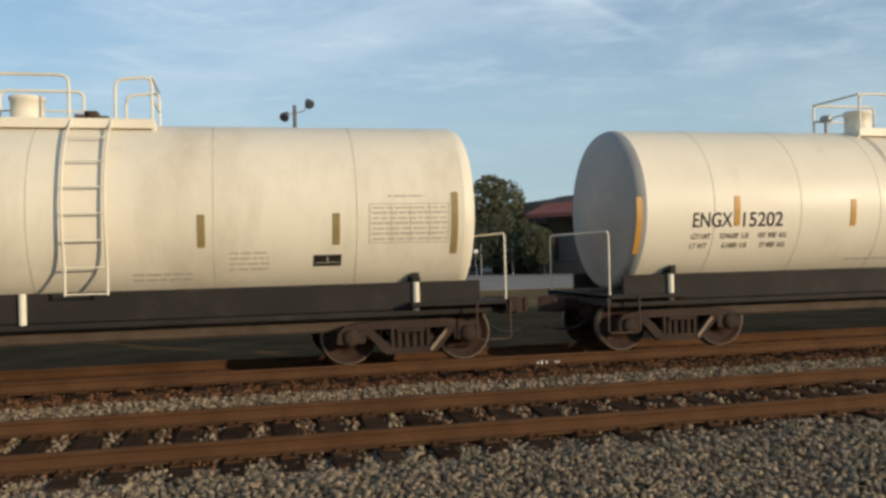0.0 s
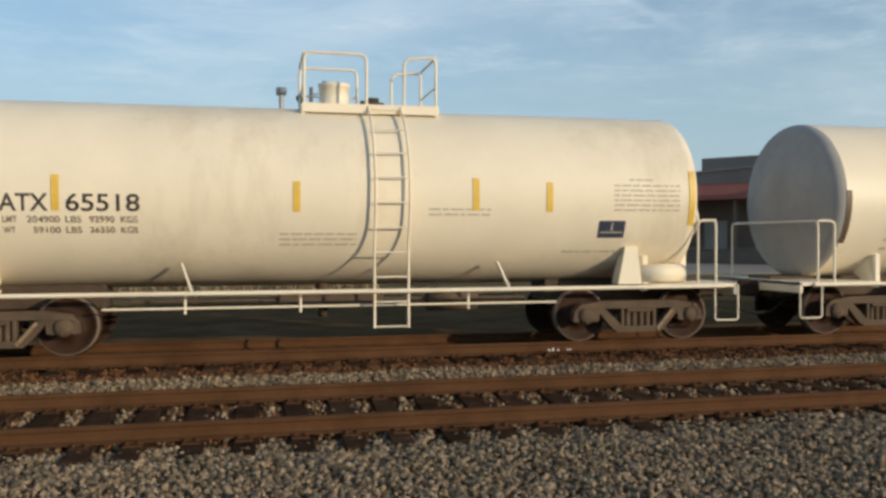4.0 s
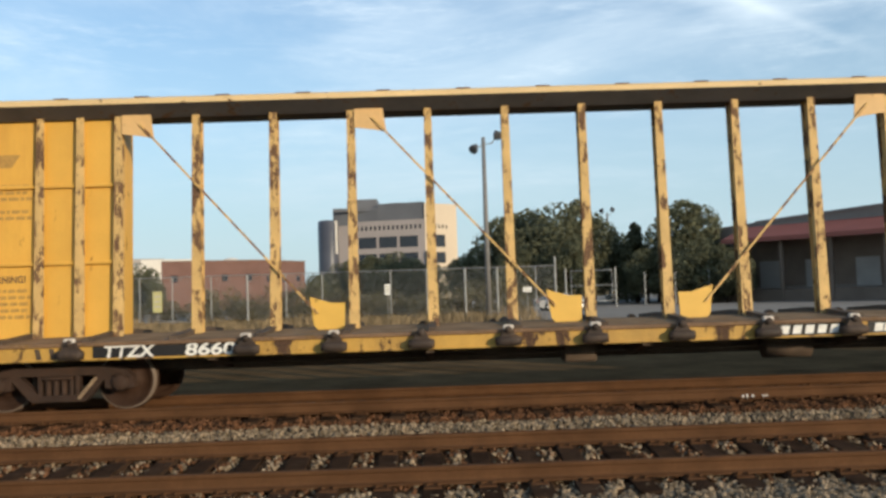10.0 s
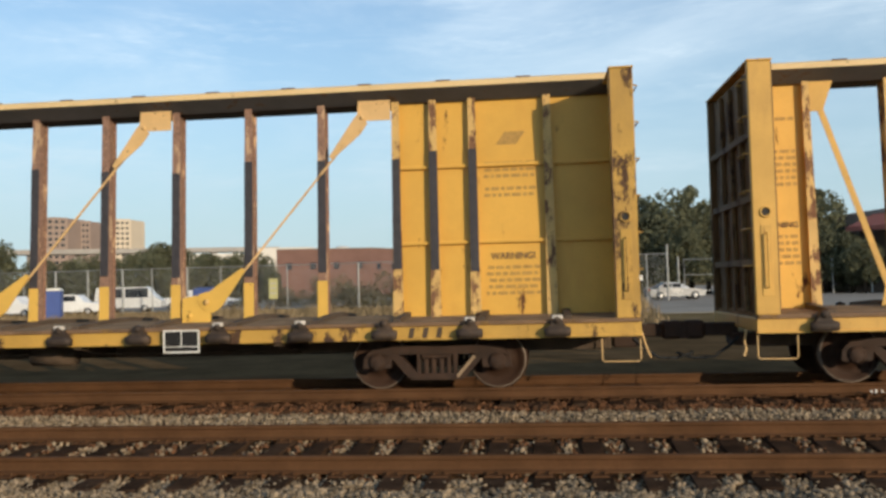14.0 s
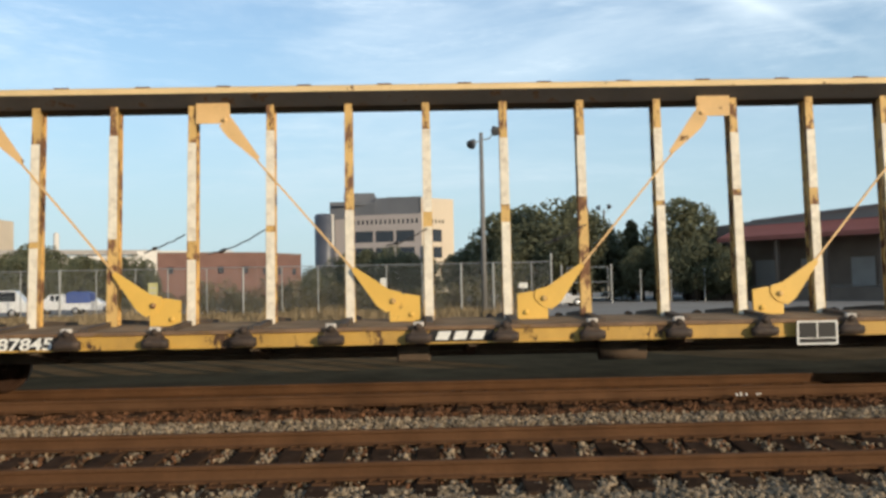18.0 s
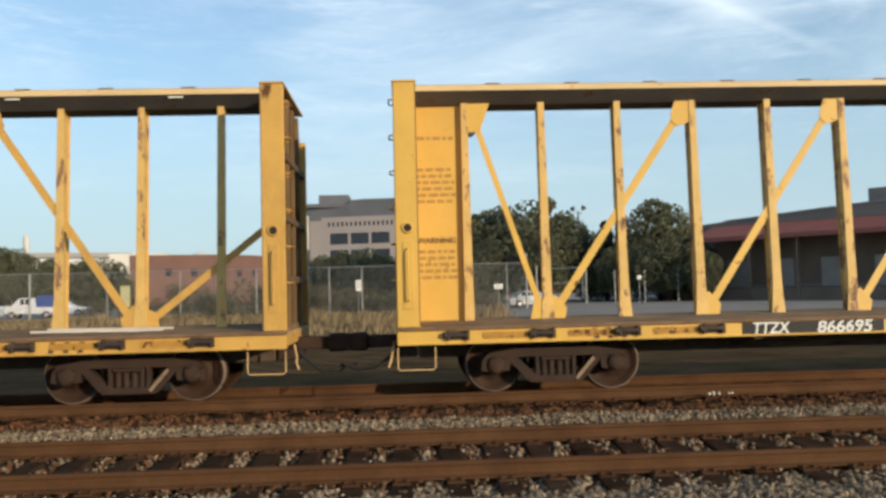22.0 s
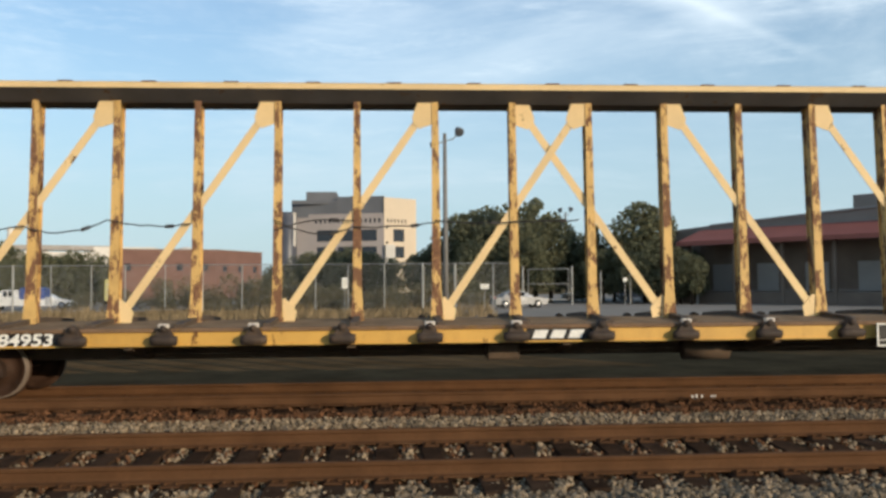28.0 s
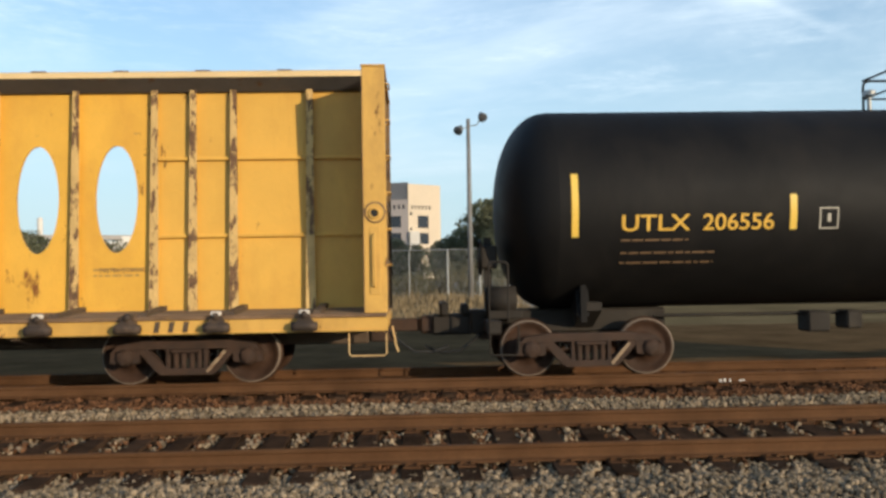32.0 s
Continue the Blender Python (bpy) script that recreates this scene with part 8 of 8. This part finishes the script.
def left_side():
    b = thing("brick_building", "low red brick building with a white roof vent", "building")
    d = 118
    x0, y0 = at_bearing(-20.1, d)
    x1, y1 = at_bearing(-12.85, d)
    x2, y2 = at_bearing(-9.5, d + 9)
    facade(b, "front", (x0, y0), (x1, y1), GROUND, rise(2.78, d), "brick", [(rise(1.2, d), rise(1.75, d), spread(4, 0.25))])
    facade(b, "end", (x1, y1), (x2, y2), GROUND, rise(2.78, d), "brick", [(rise(1.1, d), rise(1.6, d), spread(3, 0.3))])
    part("core", Geo().prism([(x0 + .3, y0 + .4), (x1 - .3, y1 + .4), (x2 - .4, y2 + .2), (x0 + 3, y0 + 18)], GROUND, rise(2.68, d), "z"), "brick", b)
    for p, q in (((x0, y0), (x1, y1)), ((x1, y1), (x2, y2))):
        part("coping", Geo().beam((p[0], p[1] + .1, rise(2.81, d)), (q[0], q[1] + .1, rise(2.81, d)), 0.5, 0.12, (0, 0, 1)), "concrete", b)
    cx, cy = at_bearing(-15.1, d + 8)
    part("roof_vent", Geo().lathe([(0, 1.5), (0.5, 1.5), (0.9, 1.0), (1.1, 0)], "z", (cx, cy, rise(2.7, d)), 20), "far_white", b)
    low = thing("white_sheds", "long low white sheds far off", "building")
    for az0, az1, dd, e in ((-26.8, -19.8, 230, 2.55), (-21.5, -17.5, 260, 2.95), (-30.5, -26.0, 240, 2.2)):
        a, c = at_bearing(az0, dd), at_bearing(az1, dd)
        part("shed", Geo().prism([a, c, (c[0], c[1] + 20), (a[0], a[1] + 20)], GROUND, rise(e, dd), "z"), "far_white", low)
    hw = thing("elevated_highway", "elevated concrete highway deck on piers", "highway")
    a, c = at_bearing(-46, 320), at_bearing(-20, 290)
    part("deck", Geo().beam((*a, rise(2.72, 300)), (*c, rise(2.72, 300)), 9, 1.7, (0, 0, 1)), "concrete", hw)
    for i in range(9):
        k = (i + 0.5) / 9
        px, py = a[0] + (c[0] - a[0]) * k, a[1] + (c[1] - a[1]) * k
        part("pier", Geo().box(px - 0.9, px + 0.9, py - 0.9, py + 0.9, GROUND, rise(2.6, 300), 0.1), "concrete", hw)
    for name, az0, az1, top, dd, mat, label in (("hotel_tower", -36.4, -34.3, 5.15, 480, "far_brown", "brown hotel block with rows of windows"), ("hotel_wing", -34.2, -32.9, 4.95, 490, "far_brown", "brown hotel wing with rows of windows"), ("cream_block", -32.0, -30.3, 5.1, 520, "far_cream", "cream office block in evening sun")):
        h = thing(name, label, "building")
        a, c = at_bearing(az0, dd), at_bearing(az1, dd)
        zt = rise(top, dd)
        rows = [(zt - 3.4 * (i + 1), zt - 3.4 * (i + 1) + 1.7, spread(5, 0.6, 0.05, 0.95)) for i in range(9)]
        facade(h, "front", a, c, GROUND, zt, mat, rows, 0.5)
        part("core", Geo().prism([(a[0] + .6, a[1] + .8), (c[0] - .4, c[1] + .8), (c[0], c[1] + 20), (a[0], a[1] + 20)], GROUND, zt - 0.3, "z"), mat, h)
    x, y = at_bearing(-26.78, 672)
    s = thing("white_tower", "slim white tower on the skyline", "tower", at=pose(x, y, GROUND))
    part("shaft", Geo().lathe([(0, 2.5), (rise(4.3, 640), 2.3), (rise(4.45, 640), 1.6), (rise(4.5, 640), 0)], "z", (0, 0, 0), 20), "far_white", s)
    # a line of far woods closes the horizon
    rnd = random.Random(12)
    v, f = [], []
    for _ in range(9000):
        az, d = rnd.uniform(-55, 55), rnd.uniform(420, 620)
        x, y = at_bearing(az, d)
        h = (6 + 5 * (noise.noise(Vector((az * 0.35, 1, 2))) + 0.5)) * rnd.uniform(0.1, 1.0)
        s = rnd.uniform(1.2, 2.6)
        k = len(v)
        v += [(x - s, y, h - s * 0.6), (x + s * 0.6, y + s, h - s * 0.4), (x + s, y, h + s * 0.5), (x - s * 0.4, y + s, h + s * 0.7)]
        f.append((k, k + 1, k + 2, k + 3))
    solid("far_woods", Geo().add(v, f), "leaf", "far line of dark green woods", "woods", kind="stuff")


def wheel_on(v, x, y, r=0.33):
    w = part("wheel", Geo().lathe([(-0.11, 0.0), (-0.11, r * 0.9), (-0.08, r), (0.08, r), (0.11, r * 0.9), (0.11, 0)], "y", (0, 0, 0), 20), "tyre", v, at=pose(x, y, r))
    part("rim", Geo().lathe([(-0.12, 0.0), (-0.12, r * 0.55), (-0.105, r * 0.6), (0.105, r * 0.6), (0.12, r * 0.55), (0.12, 0)], "y", (0, 0, 0), 16), "car_silver", w)


def vehicle(kind, az, d, turn, mat, label):
    """A parked car, van or pickup: shaped body, glass, wheels."""
    x, y = at_bearing(az, d)
    v = thing({"sedan": "car", "suv": "car", "van": "van", "pickup": "pickup_truck"}[kind], label, "car" if kind in ("sedan", "suv") else kind, "parked vehicles", at=pose(x, y, GROUND + 0.03, 0, 0, turn))
    if kind == "sedan":
        low, cab, L = [(-2.2, 0.3), (2.2, 0.3), (2.25, 0.62), (2.0, 0.82), (1.0, 0.92), (-1.5, 0.95), (-2.2, 0.85)], [(1.0, 0.92), (0.25, 1.38), (-0.9, 1.42), (-1.7, 0.96)], 1.42
    elif kind == "suv":
        low, cab, L = [(-2.3, 0.35), (2.3, 0.35), (2.35, 0.8), (2.15, 1.0), (1.15, 1.1), (-2.3, 1.12)], [(1.15, 1.1), (0.55, 1.68), (-1.9, 1.72), (-2.28, 1.12)], 1.42
    elif kind == "van":
        low, cab, L = [(-2.8, 0.4), (2.8, 0.4), (2.85, 1.0), (2.5, 1.2), (-2.8, 1.2)], [(2.4, 1.2), (1.7, 2.1), (1.5, 2.2), (-2.7, 2.2), (-2.8, 1.2)], 1.5
    else:
        low, cab, L = [(-2.7, 0.45), (2.7, 0.45), (2.72, 0.95), (2.5, 1.12), (1.4, 1.15), (-2.7, 1.15)], [(1.4, 1.15), (0.8, 1.78), (-0.5, 1.80), (-0.6, 1.15)], 1.5
    part("body", Geo().prism(low, -0.88, 0.88), mat, v)
    n = len(cab)
    g = Geo()
    vs = [(a, -0.86 + (0.14 if b > 1.3 else 0), b) for a, b in cab] + [(a, 0.86 - (0.14 if b > 1.3 else 0), b) for a, b in cab]
    g.add(vs, [tuple(range(n)), tuple(range(2 * n - 1, n - 1, -1))] + [(i, i + n, (i + 1) % n + n, (i + 1) % n) for i in range(n)])
    part("cabin", g, mat, v)
    zs = (max(b for _, b in cab) - 0.12, min(b for _, b in cab) + 0.08)
    xs = (min(a for a, _ in cab) + 0.55, max(a for a, _ in cab) - 0.72)
    for s in (-1, 1):
        m = (xs[0] + xs[1]) / 2
        for a, b in ((xs[0], m - 0.06), (m + 0.06, xs[1])):
            y0, y1 = sorted((s * 0.80, s * 0.86))
            part("side_window", Geo().box(a, b, y0, y1, zs[1], zs[0], 0.01), "car_glass", v)
    for sx in (-1, 1):
        for sy in (-1, 1):
            wheel_on(v, sx * 1.4, sy * 0.80)
    part("headlight", Geo().box(2.18, 2.3, -0.8, -0.5, 0.6, 0.78, 0.02), "sign_white", v)
    part("tail_light", Geo().box(-2.4, -2.22, -0.84, -0.6, 0.75, 0.95, 0.02), "canopy", v)
    return v


def parked():
    vehicle("sedan", 10.7, 60.5, 8, "car_silver", "silver saloon parked at the yard gate")
    vehicle("sedan", 15.5, 84, 170, "car_white", "pale saloon parked in the yard")
    vehicle("sedan", 19.5, 88, 5, "car_silver", "grey saloon parked in the yard")
    vehicle("suv", -34.0, 66, 10, "car_white", "white car parked behind the fence")
    vehicle("van", -30.4, 70, 12, "car_white", "white van parked behind the fence")
    vehicle("sedan", -24.41, 74.6, 8, "car_white", "white saloon parked nose to tail with a pickup")
    t = vehicle("pickup", -26.44, 71.2, 186, "car_white", "white pickup with a blue tarpaulin load")
    part("tarpaulin_load", Geo().prism([(-2.68, 1.0), (-0.64, 1.0), (-0.66, 1.92), (-1.2, 2.04), (-2.2, 2.0), (-2.62, 1.86)], -0.92, 0.92), "blue", t)
    vehicle("suv", -37.5, 68, 0, "car_white", "white car at the end of the parking row")
    x, y = at_bearing(-35.2, 60)
    p = thing("portable_toilet", "blue and white portable toilet", "toilet", at=pose(x, y, GROUND + 0.03, 0, 0, 20))
    part("cabin", Geo().box(-0.55, 0.55, -0.55, 0.55, 0, 2.05, 0.04), "blue", p)
    part("roof", Geo().prism([(-0.6, 2.05), (0.6, 2.05), (0.45, 2.22), (-0.45, 2.22)], -0.6, 0.6), "sign_white", p)
    part("door", Geo().box(-0.42, 0.42, -0.58, -0.55, 0.08, 1.95, 0.01), "blue", p)


LAG = (0.68, 0.53, 0.38, 0.23, 0.10, 0.09, 0.12, 0.14, 0.05, 0.02, -0.03, 0.35, 0.18, 0.21, 0.14, 0.06, 0.02, 0.05, 0.0, 0.03, 0.06, 0.0, 0.08, 0.16, 0.05, 0.22, 0.20, 0.18, 0.14, 0.07, -0.04, 0.04, 0.04)


def run_to(t):
    """How far the train has run at t, with the small unevenness of its speed."""
    i = min(int(t), 31)
    return train_way(t) - LAG[i] - (LAG[i + 1] - LAG[i]) * (t - i)


def motions():
    """The train rolls to the left at about nine metres a second; its wheels turn with it."""
    for car, place, local in trains:
        walk(car, [(t, pose(place - run_to(t), TRAIN_Y, 0) @ local) for t in range(33)])
    for w, x, place in axles:
        rows = [(0.0, 0.0)]
        step = 2 / FPS
        turn = 0.0
        for i in range(1, 480):
            t = i * step
            if abs(place - train_way(t)) < 26:
                turn -= math.degrees((run_to(t) - run_to(t - step)) / WHEEL_R)
                if rows[-1][0] < t - 1.5 * step:
                    rows.append((t - step, rows[-1][1]))
                rows.append((t, turn))
        if rows[-1][0] < 32.0:
            rows.append((32.0, rows[-1][1]))
        walk(w, [(t, pose(x, 0, WHEEL_R, 0, a, 0)) for t, a in rows])


ballast_bed()
build_train()
ground()
cinder_strip()
floodlight("floodlight_mast", 4.95, 48, 11.95, [(0.95, 0.10, 0), (-0.62, -0.75, 0)], "tall grey mast with two floodlights")
floodlight("far_floodlight", 14.4, 100, 5.6, [(0.7, 0.4, 0), (-0.7, 0.3, 0)], "distant mast with two floodlights")
fence()
office_building()
warehouse()
left_side()
parked()
woods()
shrubs()
grass()
railway_track("near_track", NEAR_Y, "rusty banked track on dark wooden ties", NEAR_Z, NEAR_BANK)
railway_track("train_track", TRAIN_Y, "rusty track on ballast under the passing train")
scatter_ballast()
motions()
